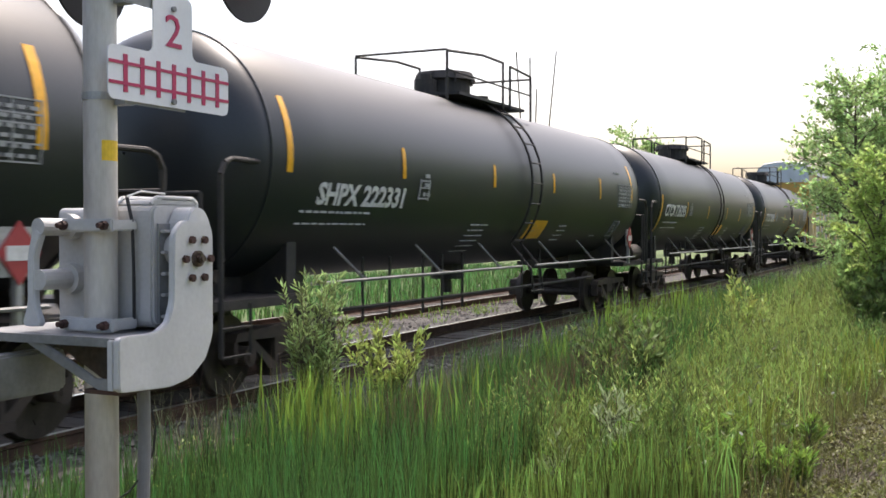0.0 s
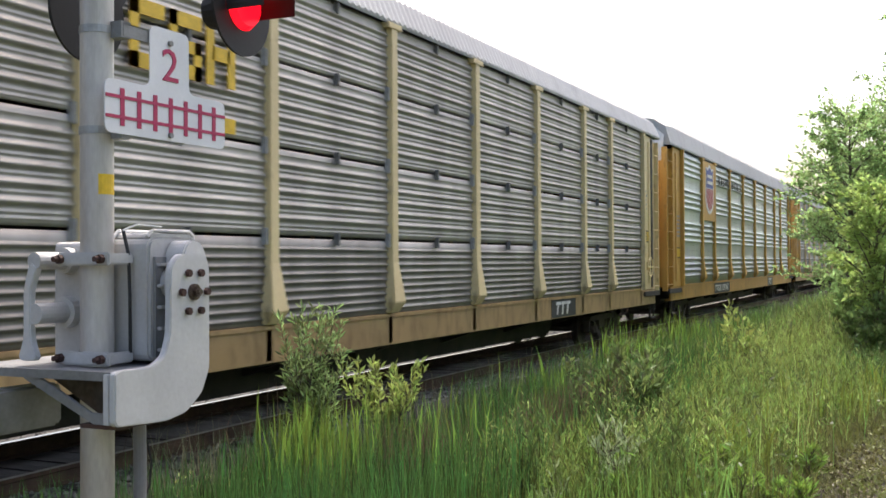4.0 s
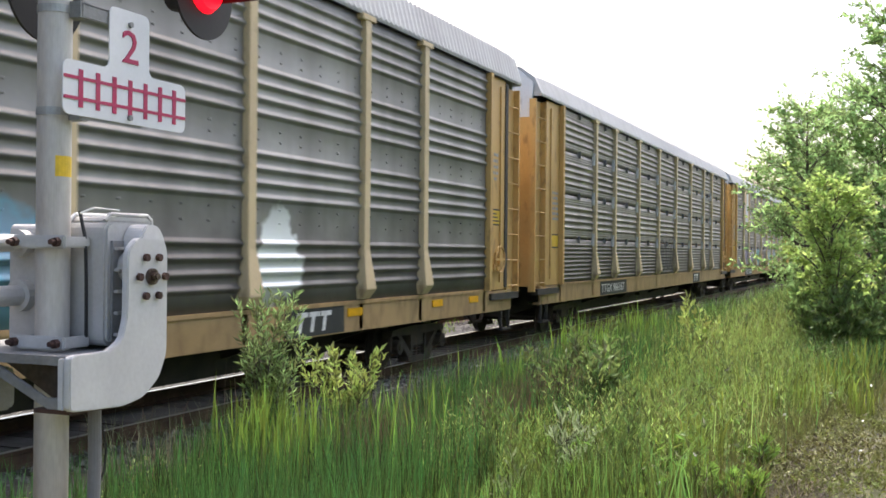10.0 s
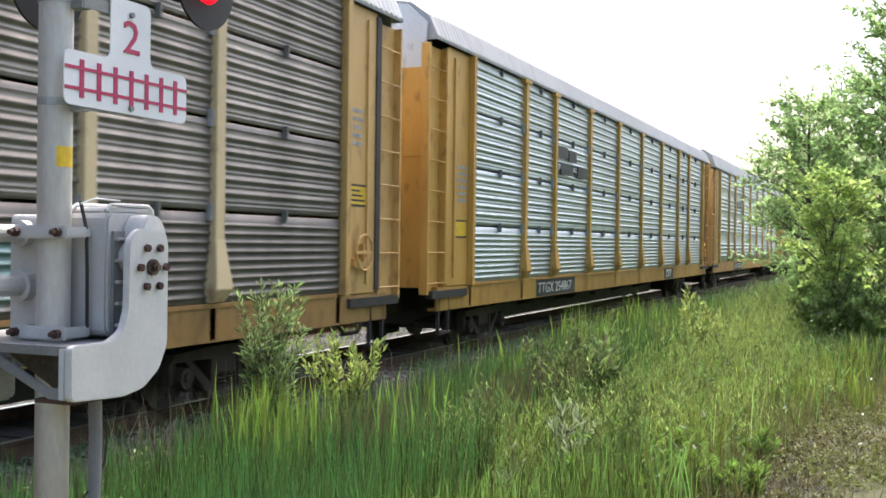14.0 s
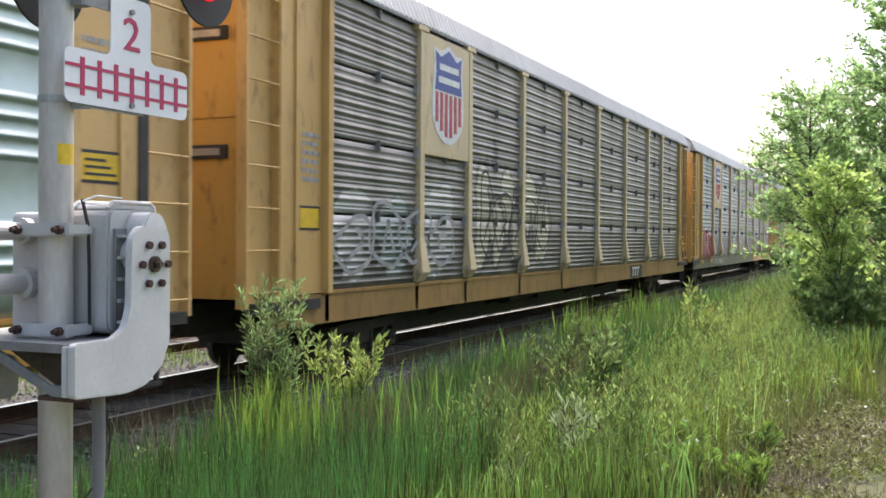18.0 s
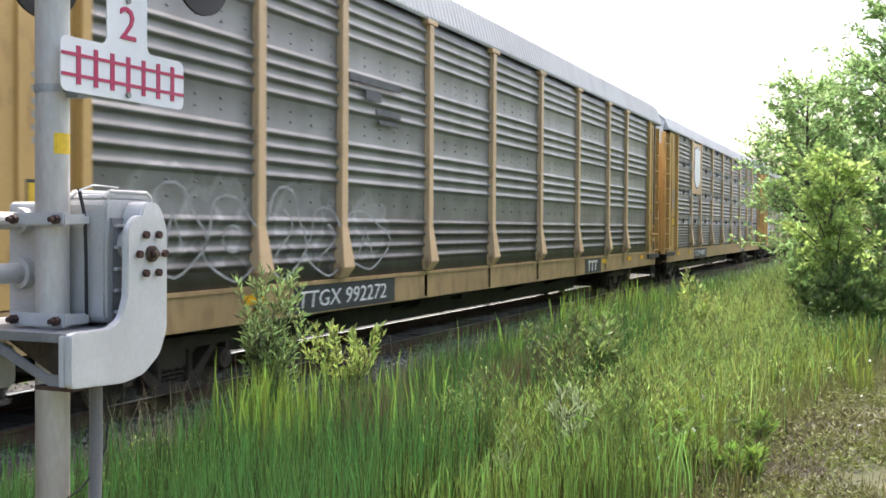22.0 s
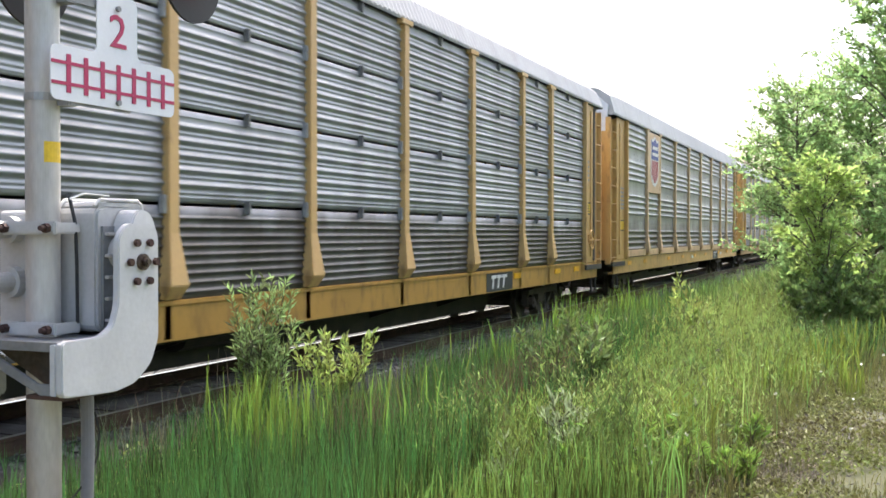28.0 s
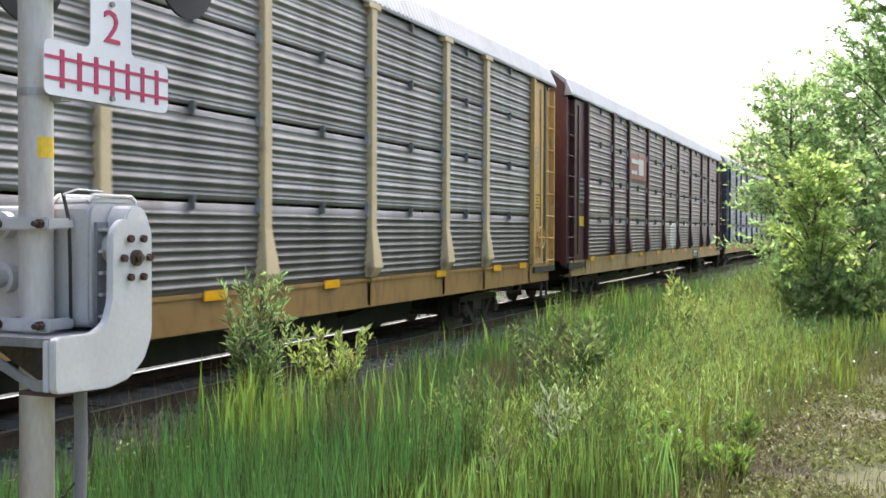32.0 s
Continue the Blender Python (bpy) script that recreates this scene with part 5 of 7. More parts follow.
        rows(6.4, 2.7, 0.3, 4, 0.09)
        rows(0.6, 3.95, 0.4, 2, 0.07)
        return s.mesh("stencil")
    tagged(part("stencil", shared("tank_stencils", tiny), M_GREYTXT, tank), "small white stencilled data, illegible", kind="stuff")

    def walkway():
        s = Shape()
        for y in (-1.56, 1.56):
            for a, b in ((-7.2, -0.35), (0.35, 7.2)):
                s.tube((a, y, 1.25), (b, y, 1.25), 0.022, 6)
        return s.mesh("side_rail")
    part("side_rail", shared("tank_rail", walkway), M_SIDERAIL, car, " steel handrail along the tank's foot")

    for x in (-5.9, -3.6, -1.3, 1.6, 3.9, 6.0):
        part("rail_stay", shared("tank_stay", lambda: Shape().box(-0.03, 0.03, -1.56, -1.50, 1.24, 1.30).tube((0, -1.55, 1.25), (-0.35, -1.30, 1.66), 0.02, 6).mesh("rail_stay")), M_SIDERAIL, car, at=pose(x, 0, 0))

    def side_ladder():
        s = Shape()
        for x in (-0.25, 0.25):
            pts = [(x, -(TR + 0.10) * math.cos(a), TZ + (TR + 0.10) * math.sin(a)) for a in np.linspace(-0.75, 1.2, 14)]
            s.pipe(pts, 0.022, 5)
            s.pipe([pts[0], (x - 0.1, -1.58, 1.2), (x + 0.05, -1.58, 0.75)], 0.022, 5)
        for a in np.linspace(-0.7, 1.15, 9):
            y, z = -(TR + 0.11) * math.cos(a), TZ + (TR + 0.11) * math.sin(a)
            s.tube((-0.25, y, z), (0.25, y, z), 0.016, 5)
        s.tube((-0.35, -1.58, 0.8), (0.3, -1.58, 0.8), 0.02, 5)
        return s.mesh("ladder")
    part("ladder", shared("tank_ladder", side_ladder), M_BLACK, car, at=pose(0.4, 0, 0))

    def manway():
        s = Shape()
        s.tube((0.35, 0, 4.10), (0.35, 0, 4.62), 0.46, 20)
        s.tube((0.35, 0, 4.56), (0.35, 0, 4.70), 0.56, 20, 0.5)
        s.box(0.05, 0.65, -0.1, 0.1, 4.70, 4.68)
        for k in range(8):
            a = k * math.tau / 8
            s.tube((0.35 + 0.52 * math.cos(a), 0.52 * math.sin(a), 4.50), (0.35 + 0.52 * math.cos(a), 0.52 * math.sin(a), 4.66), 0.03, 6)
        return s.mesh("manway")
    part("top_platform", shared("top_platform", lambda: Shape().box(-1.35, 1.75, -0.82, 0.82, 4.16, 4.21).box(-1.3, -1.1, -0.5, 0.5, 4.00, 4.20).box(1.5, 1.7, -0.5, 0.5, 4.00, 4.20).mesh("top_platform")), M_BLACK, car)
    part("valve", shared("valve_a", lambda: Shape().tube((-0.75, 0.1, 4.10), (-0.75, 0.1, 4.52), 0.2, 14).tube((-0.75, 0.1, 4.52), (-0.75, 0.1, 4.62), 0.11, 10).mesh("valve")), M_BLACK, car)
    part("valve", shared("valve_b", lambda: Shape().tube((1.3, -0.1, 4.10), (1.3, -0.1, 4.45), 0.14, 14).mesh("valve")), M_BLACK, car)
    part("manway", shared("manway", manway), M_BLACK, car, "black domed manway on a small platform", at=pose(-0.5, 0, 0))

    def railing():
        s = Shape()
        for y in (-0.85, 0.85):
            s.pipe([(-1.9, y, 4.02), (-1.9, y, 4.80), (-0.4, y, 4.94), (0.55, y, 4.94)], 0.024)
            s.pipe([(0.55, y, 4.94), (0.55, y, 4.10)], 0.024)
            s.pipe([(0.9, y, 4.10), (0.9, y, 4.92), (2.0, y, 4.87), (2.0, y, 4.00)], 0.024)
            s.pipe([(-1.85, y, 4.50), (2.0, y, 4.50)], 0.016)
        for x in (-1.9, 2.0):
            s.pipe([(x, -0.85, 4.82), (x, 0.85, 4.82)], 0.02)
        return s.mesh("platform_railing")
    part("platform_railing", shared("railing", railing), M_BLACK, car)

    for sg in (-1, 1):
        def end_platform():
            q = Shape().box(min(sg * 7.0, sg * 8.95), max(sg * 7.0, sg * 8.95), -1.35, 1.35, 1.02, 1.12)
            return q.mesh("end_platform", bevel=0.01)

        def corner_rail():
            q = Shape().pipe([(sg * 8.75, -1.45, 0.55), (sg * 8.75, -1.45, 2.45), (sg * 8.68, -1.45, 2.57), (sg * 8.55, -1.45, 2.62), (sg * 8.0, -1.40, 2.62), (sg * 7.85, -1.36, 2.55)], 0.03, 8)
            for z in (0.55, 0.85):
                q.tube((sg * 8.25, -1.46, z), (sg * 8.75, -1.46, z), 0.018, 6)
            return q.tube((sg * 8.25, -1.46, 0.55), (sg * 8.25, -1.46, 1.1), 0.02, 6).mesh("corner_rail")
        plat = part("end_platform", shared(("tank_end", sg), end_platform), M_BLACK, car, "black end platform")
        part("corner_rail", shared(("corner_rail", sg), corner_rail), M_BLACK, plat, "bent black grab rail with steps")
        part("end_railing", shared(("end_rail", sg), lambda: Shape().pipe([(sg * 8.9, -1.3, 1.1), (sg * 8.9, -1.3, 2.25), (sg * 8.9, 1.3, 2.25), (sg * 8.9, 1.3, 1.1)], 0.028, 8).mesh("end_railing")), M_BLACK, plat)
        part("saddle", shared(("saddle", sg), lambda: Shape().box(min(sg * 5.6, sg * 7.6), max(sg * 5.6, sg * 7.6), -0.45, 0.45, 1.0, 1.5).box(min(sg * 6.8, sg * 7.0), max(sg * 6.8, sg * 7.0), -1.1, 1.1, 1.1, 1.75).mesh("saddle")), M_BLACK, car)
        part("brake_cylinder", shared(("brake", sg), lambda: Shape().tube((sg * 7.9, -0.6, 1.35), (sg * 7.9, 0.6, 1.35), 0.22, 14).tube((sg * 7.9, -0.75, 1.35), (sg * 7.9, -0.6, 1.35), 0.08, 8).mesh("brake_cylinder")), M_TRUCK, car)
    part("bottom_outlet", shared("outlet", lambda: Shape().tube((-0.1, 0, 1.0), (-0.1, 0, 1.4), 0.28, 14).tube((-0.1, 0, 0.75), (-0.1, 0, 1.0), 0.1, 10).mesh("bottom_outlet")), M_BLACK, car)
    part("brake_rod", shared("rod", lambda: Shape().pipe([(-6.0, -0.9, 0.82), (-3.2, -0.9, 0.80), (3.0, -0.9, 0.80), (6.0, -0.9, 0.82)], 0.03).mesh("brake_rod")), M_BLACK, car)
    for x in (-4.8, -4.0, -2.9, -2.2, -1.4, 1.4, 2.4):
        part("rod_hanger", shared("hanger", lambda: Shape().tube((0, -0.9, 0.6), (0, -0.9, 1.5), 0.022, 6).mesh("rod_hanger")), M_BLACK, car, at=pose(x, 0, 0))
    plac = part("placard_frame", shared("placard_frame", lambda: Shape().box(6.92, 6.99, -1.50, -1.44, 1.1, 1.7).box(6.75, 7.15, -1.49, -1.46, 1.5, 1.9).mesh("placard_frame")), M_RUNGALV, car)
    part("placard", shared("placard", lambda: Shape().slab_xz([(6.95, 1.95), (7.17, 1.69), (6.95, 1.43), (6.73, 1.69)], -1.512, -1.495).mesh("placard")), M_HAZARD, plac, "red diamond hazard placard")
    part("placard_band", shared("placard_band", lambda: Shape().box(6.81, 7.09, -1.518, -1.51, 1.63, 1.75).mesh("placard_band")), M_WHITE, plac)
    part("air_reservoir", shared("reservoir", lambda: Shape().tube((7.85, -1.15, 1.33), (8.7, -1.15, 1.33), 0.2, 16).mesh("air_reservoir")), M_TRUCK, car)
    part("coupler", shared("tank_coupler_a", lambda: coupler_mesh(-9.0, -1)), M_TRUCK, car)
    part("coupler", shared("tank_coupler_b", lambda: coupler_mesh(9.0, 1)), M_TRUCK, car)
    truck_parts(car, -6.9, 0.457, 1.78, c)
    truck_parts(car, 6.9, 0.457, 1.78, c)
    return car


TANK_LABEL = "black cylindrical tank car with yellow strips and white lettering"
tank_car(-9.0, "CTCX 726302", TANK_LABEL)
tank_car(-27.2, "CTCX 726295", TANK_LABEL)
tank_car(-45.2, "SHPX 222331", TANK_LABEL, True)
tank_car(-63.6, "", TANK_LABEL, True)


# ---- crossing signal mast ----
MX, MY = 3.015, 2.78
mast = thing("crossing_signal_mast", "aluminium level crossing mast with gate gear, lamps and track sign", "signal mast", m=pose(MX, MY, ground_z(MX, MY) - 0.02))
ZB = ground_z(MX, MY) - 0.02


def lo(shape):
    """World places, brought into the mast's own space."""
    shape.v = [(x - MX, y - MY, z - ZB) for x, y, z in shape.v]
    return shape


def rounded(pts, r, steps=4):
    """An outline with its corners rounded off."""
    out, n = [], len(pts)
    for i in range(n):
        p, a, b = Vector(pts[i]), Vector(pts[i - 1]), Vector(pts[(i + 1) % n])
        u, v = (a - p).normalized(), (b - p).normalized()
        k = min(r, (a - p).length * 0.45, (b - p).length * 0.45)
        p0, p1 = p + u * k, p + v * k
        for j in range(steps + 1):
            t = j / steps
            q = (1 - t) ** 2 * p0 + 2 * t * (1 - t) * p + t * t * p1
            out.append((q.x, q.y))
    return out


part("pole", lo(Shape().tube((MX, MY, ZB), (MX, MY, 4.6), 0.060, 44)), M_GALV, mast, smooth=False)
part("base_flange", lo(Shape().tube((MX, MY, ZB), (MX, MY, ZB + 0.05), 0.2, 20).tube((MX, MY, ZB + 0.05), (MX, MY, ZB + 0.3), 0.1, 20, 0.07)), M_GALV, mast)
# track-count sign
SY = 2.66
plate = [(2.924, 2.338), (3.624, 2.338), (3.624, 2.532), (3.392, 2.532), (3.392, 2.765), (3.163, 2.765), (3.163, 2.532), (2.924, 2.532)]
sign = part("track_sign", lo(Shape().slab_xz(rounded(plate, 0.035), SY, SY + 0.004)), M_SIGN, mast, "white T-shaped sign with a red track and the figure 2")
for k in range(7):
    x = 3.012 + k * 0.0895
    part("red_tie", lo(Shape().box(x - 0.011, x + 0.011, SY - 0.003, SY - 0.0005, 2.367, 2.503)), M_SIGNRED, sign)
for z in (2.398, 2.471):
    part("red_rail", lo(Shape().box(2.926, 3.622, SY - 0.0035, SY - 0.001, z - 0.006, z + 0.006)), M_SIGNRED, sign)
fig = words("2", 0.178, 3.232, 2.567, SY - 0.001, 0.092)
fig.transform(Matrix.Translation((-MX, -MY, -ZB)))
part("figure", fig, M_SIGNRED, sign)
for x, z in ((3.275, 2.712), (3.275, 2.360)):
    part("bolt", lo(Shape().tube((x, SY - 0.012, z), (x, SY, z), 0.011, 8)), M_STEELBLUE, sign)
for z in (2.355, 2.722):
    part("strap", lo(Shape().tube((MX, MY, z - 0.014), (MX, MY, z + 0.014), 0.0635, 24)), M_RUNGALV, mast, "bright steel band clamp")
    part("sign_arm", lo(Shape().box(3.03, 3.36, 2.668, 2.674, z - 0.026, z + 0.022).box(3.03, 3.36, 2.668, 2.70, z + 0.018, z + 0.022).box(3.02, 3.07, 2.670, 2.75, z - 0.03, z + 0.03)), M_STEELBLUE, mast)
part("sticker", lo(Shape().add([(MX + 0.0612 * math.cos(a), MY + 0.0612 * math.sin(a), z) for z in (2.122, 2.196) for a in np.linspace(-2.33, -1.05, 7)], [(i, i + 1, i + 8, i + 7) for i in range(6)])), M_STICKER, mast, "yellow sticker")
# flashing lamps on their cross arm
part("cross_arm", lo(Shape().tube((2.35, 2.72, 3.02), (3.68, 2.72, 3.02), 0.03, 12).tube((MX, MY, 2.93), (MX, MY, 3.12), 0.085, 20)), M_GALV, mast)
for x, lit in ((3.668, 1), (2.475, 0)):
    y = 2.60
    back = part("lamp_background", lo(Shape().tube((x, y, 2.925), (x, y + 0.012, 2.925), 0.197, 40)), M_LAMPBLK, mast)
    part("lens", lo(Shape().tube((x, y - 0.03, 2.938), (x, y - 0.002, 2.938), 0.088, 28, 0.105)), M_LENS if lit else mat("unlit_red_lens", (0.16, 0.012, 0.012), 0.2, 0, 0.1, 5, 60, 0), back, "red lens")
    hood = Shape()
    n = 18
    for k in range(n + 1):
        a = -0.25 + (math.pi + 0.5) * k / n
        for r, yy in ((0.115, y - 0.001), (0.115, y - 0.30 + 0.12 * abs(math.cos(a)))):
            hood.v.append((x + r * math.cos(a), yy, 2.925 + r * math.sin(a)))
    hood.f = [(2 * k, 2 * k + 1, 2 * k + 3, 2 * k + 2) for k in range(n)]
    part("hood", lo(hood), M_LAMPBLK, back)
    part("lamp_housing", lo(Shape().tube((x, y + 0.012, 2.925), (x, y + 0.16, 2.925), 0.11, 20, 0.07).tube((x, y + 0.1, 2.925), (x, 2.72, 3.02), 0.025, 8)), M_LAMPBLK, back)
# second pair of lamps facing the other way
for x, y, z in ((3.155, 2.95, 2.84), (3.28, 3.02, 3.06)):
    back = part("lamp_background", lo(Shape().tube((x, y, z), (x, y + 0.012, z), 0.197, 40)), M_LAMPBLK, mast)
    part("lamp_housing", lo(Shape().tube((x, y + 0.012, z), (x, y + 0.12, z), 0.09, 16, 0.05)), M_LAMPBLK, back)

# gate mechanism
body = Shape()
zb0, zb1 = 1.500, 1.955
bx0, bx1, by0, by1 = 3.078, 3.37, 2.60, 3.05
body.slab_xz(rounded([(bx0, zb0), (bx1, zb0), (bx1, zb1), (bx0, zb1)], 0.03), by0 + 0.212, by1)
housing = part("mechanism_housing", lo(body), M_BOX, mast, "grey enamelled gate mechanism case", bevel=0.006)
front = Shape().slab_xz(rounded([(bx0 + 0.004, zb0 + 0.012), (bx1, zb0 + 0.012), (bx1, zb1 + 0.012), (bx0 + 0.004, zb1 + 0.012)], 0.045), by0, by0 + 0.205)
part("cover", lo(front), M_BOX, housing, bevel=0.010)
for y in (by0 + 0.01, by0 + 0.17):
    part("lid_rod", lo(Shape().pipe([(3.085, y, 1.968), (3.115, y, 1.992), (3.325, y, 1.992), (3.350, y, 1.975), (3.352, y, 1.86)], 0.007, 8)), M_BOXW, housing, "thin white rod round the cover")
part("cover_top", lo(Shape().slab_xz(rounded([(bx0 + 0.02, zb1 + 0.008), (bx1 - 0.01, zb1 + 0.008), (bx1 - 0.02, zb1 + 0.028), (bx0 + 0.035, zb1 + 0.028)], 0.01), by0 + 0.01, by0 + 0.19)), M_BOX, housing, bevel=0.006)
for k in range(5):
    z = 1.555 + k * 0.078
    part("cooling_fin", lo(Shape().box(bx0 + 0.035, bx1 - 0.03, by0 - 0.03, by0 + 0.005, z - 0.006, z + 0.006)), M_BOX, housing, bevel=0.003)
part("fin_recess", lo(Shape().box(bx0 + 0.028, bx1 - 0.02, by0 - 0.012, by0 + 0.002, 1.53, 1.895)), M_STEELBLUE, housing)
part("motor_boss", lo(Shape().tube((3.19, by0 - 0.05, 1.80), (3.19, by0 + 0.02, 1.80), 0.06, 18)), M_BOX, housing)
# clamps that hold the case to the pole
for z in (1.888, 1.532):
    c_ = part("pole_clamp", lo(Shape().box(2.935, 2.955, 2.655, 2.90, z - 0.024, z + 0.024).box(2.955, 3.08, 2.665, 2.695, z - 0.02, z + 0.02).box(2.955, 3.08, 2.865, 2.89, z - 0.02, z + 0.02)), M_BOX, mast, bevel=0.006)
    for y in (2.685, 2.875):
        part("clamp_bolt", lo(Shape().tube((2.915, y, z), (2.937, y, z), 0.017, 6).tube((2.895, y, z), (2.917, y, z), 0.010, 8)), M_RUSTB, c_)
# main shaft ends on the far side, with its own arm
for z, r in ((1.883, 0.032), (1.69, 0.038)):
    part("shaft", lo(Shape().tube((2.90, 2.97, z), (3.08, 2.97, z), r, 16).tube((3.04, 2.97, z), (3.078, 2.97, z), r * 1.55, 16)), M_BOX, housing)
part("rear_arm", lo(Shape().slab_yz(rounded([(2.95, 1.52), (3.05, 1.52), (3.02, 1.60), (3.02, 1.78), (2.99, 1.88), (2.95, 1.86), (2.985, 1.78), (2.985, 1.60)], 0.03), 2.895, 2.925)), M_BOXW, mast, bevel=0.004)
# white gate arm yoke with the hub and its ring of bolts
yoke = [(2.775, 1.325), (3.04, 1.312), (3.15, 1.33), (3.24, 1.39), (3.285, 1.48), (3.285, 1.86), (3.262, 1.905), (3.11, 1.905), (3.062, 1.86), (3.058, 1.62), (3.03, 1.545), (2.965, 1.512), (2.80, 1.512), (2.775, 1.505)]
yk = part("gate_yoke", lo(Shape().slab_xz(rounded(yoke, 0.025, 4), 2.482, 2.510)), M_BOXW, mast, "white curved yoke plate of the gate arm, bolted at its hub", bevel=0.004)
part("yoke_back", lo(Shape().slab_xz(rounded([(3.17, 1.42), (3.25, 1.44), (3.305, 1.50), (3.312, 1.90), (3.275, 1.952), (3.20, 1.958), (3.165, 1.90)], 0.03, 4), 2.512, 2.60)), M_BOXW, yk, bevel=0.006)
part("yoke_foot", lo(Shape().box(2.777, 2.80, 2.512, 2.538, 1.33, 1.50)), M_BOXW, yk, bevel=0.003)
hx, hz = 3.186, 1.766
part("hub", lo(Shape().tube((hx, 2.468, hz), (hx, 2.483, hz), 0.030, 20).tube((hx, 2.455, hz), (hx, 2.47, hz), 0.019, 6).tube((hx, 2.446, hz), (hx, 2.457, hz), 0.011, 10)), M_HUB, yk, "rusty hub nut")
for k in range(6):
    a = k * math.tau / 6
    part("hub_bolt", lo(Shape().tube((hx + 0.072 * math.cos(a), 2.464, hz + 0.080 * math.sin(a)), (hx + 0.072 * math.cos(a), 2.479, hz + 0.080 * math.sin(a)), 0.0145, 6)), M_RUSTB, yk)
# shelf and gusset under the case
part("shelf", lo(Shape().box(2.80, 3.30, 2.515, 3.26, 1.482, 1.500)), M_STEELBLUE, mast, "grey steel shelf", bevel=0.003)
part("shelf_lip", lo(Shape().box(2.792, 2.80, 2.515, 3.26, 1.475, 1.506)), M_STEELBLUE, mast)
part("gusset", lo(Shape().slab_yz([(2.52, 1.48), (2.52, 1.325), (2.60, 1.325), (2.92, 1.47), (2.92, 1.48), (2.85, 1.48), (2.61, 1.365), (2.56, 1.365), (2.56, 1.48)], 2.80, 2.814)), M_STEELBLUE, mast, bevel=0.003)
part("gusset_back", lo(Shape().slab_yz([(2.52, 1.48), (2.52, 1.33), (2.70, 1.33), (2.96, 1.47)], 2.95, 2.962)), M_RUSTP, mast, "rust-stained backing plate")
part("foot_plate", lo(Shape().box(2.80, 3.06, 2.50, 2.66, 1.312, 1.326)), M_RUSTP, mast)
part("gate_arm", lo(Shape().slab_xz([(1.2, 1.27), (3.03, 1.27), (3.05, 1.29), (3.05, 1.41), (3.03, 1.43), (1.2, 1.43)], 2.98, 3.06)), M_STEELBLUE, mast, "grey gate arm lying level", bevel=0.01)
# cables and conduit
cb = [Vector((3.06, 2.70, 2.0)), Vector((3.062, 2.675, 1.90)), Vector((3.060, 2.668, 1.75)), Vector((3.064, 2.67, 1.60)), Vector((3.07, 2.675, 1.52))]
part("cable", lo(Shape().pipe(cb, 0.007, 6)), M_CABLE, mast, "black cable down the pole")
part("wire", lo(Shape().pipe([(2.97, 2.62, 1.99), (3.02, 2.60, 2.01), (3.14, 2.59, 2.005)], 0.004, 5)), M_WHITE, mast)
part("conduit", lo(Shape().pipe([(3.10, 2.66, 1.36), (3.105, 2.66, 1.1), (3.10, 2.665, 0.8), (3.085, 2.68, 0.5), (3.07, 2.70, 0.2), (3.06, 2.72, ZB)], 0.024, 14)), M_CONDUIT, mast, "grey plastic conduit")
part("loose_wire", lo(Shape().pipe([(3.13, 2.65, 1.22), (3.155, 2.65, 1.14), (3.15, 2.655, 1.05), (3.11, 2.66, 0.98), (3.05, 2.68, 0.92), (2.96, 2.70, 0.88)], 0.004, 5)), M_CABLE, mast)


# ---- plants ----
def quick_mesh(name, v, f, mats):
    me = bpy.data.meshes.new(name)
    me.from_pydata(v, [], f)
    me.materials.append(None)
    return me


def blades(name, spots, low, high, width, material, label, category, lean=0.25, seed=1, tip=0.25):
    """A stand of upright leaves or grass: one object of many bent, tapered blades."""
    rnd = np.random.RandomState(seed)
    n = len(spots)
    spots = np.asarray(spots, float)
    h = rnd.uniform(low, high, n) * np.where(rnd.rand(n) < 0.15, 0.6, 1.0)
    turn = rnd.uniform(0, math.tau, n)
    way = rnd.uniform(0, math.tau, n)
    bend = rnd.uniform(0.02, lean, n) * h
    w = width * rnd.uniform(0.6, 1.3, n)
    cx, sx = np.cos(turn) * w / 2, np.sin(turn) * w / 2
    dx, dy = np.cos(way) * bend, np.sin(way) * bend
    V = np.zeros((n, 7, 3))
    for k, (t, ww) in enumerate(((0.0, 0.75), (0.4, 1.0), (0.75, 0.75))):
        px, py, pz = spots[:, 0] + dx * t * t, spots[:, 1] + dy * t * t, spots[:, 2] + h * t
        V[:, 2 * k] = np.stack([px - cx * ww, py - sx * ww, pz], -1)
        V[:, 2 * k + 1] = np.stack([px + cx * ww, py + sx * ww, pz], -1)
    V[:, 6] = np.stack([spots[:, 0] + dx * (1 + tip), spots[:, 1] + dy * (1 + tip), spots[:, 2] + h * (1 - 0.25 * bend / h)], -1)
    base = (np.arange(n) * 7)[:, None]
    F = np.concatenate([base + np.array(q) for q in ((0, 1, 3, 2), (2, 3, 5, 4))]).tolist() + (base + np.array((4, 5, 6))).tolist()
    ob = part(name, quick_mesh(name, V.reshape(-1, 3).tolist(), F, 1), material)
    return tagged(ob, label, category, kind="stuff")


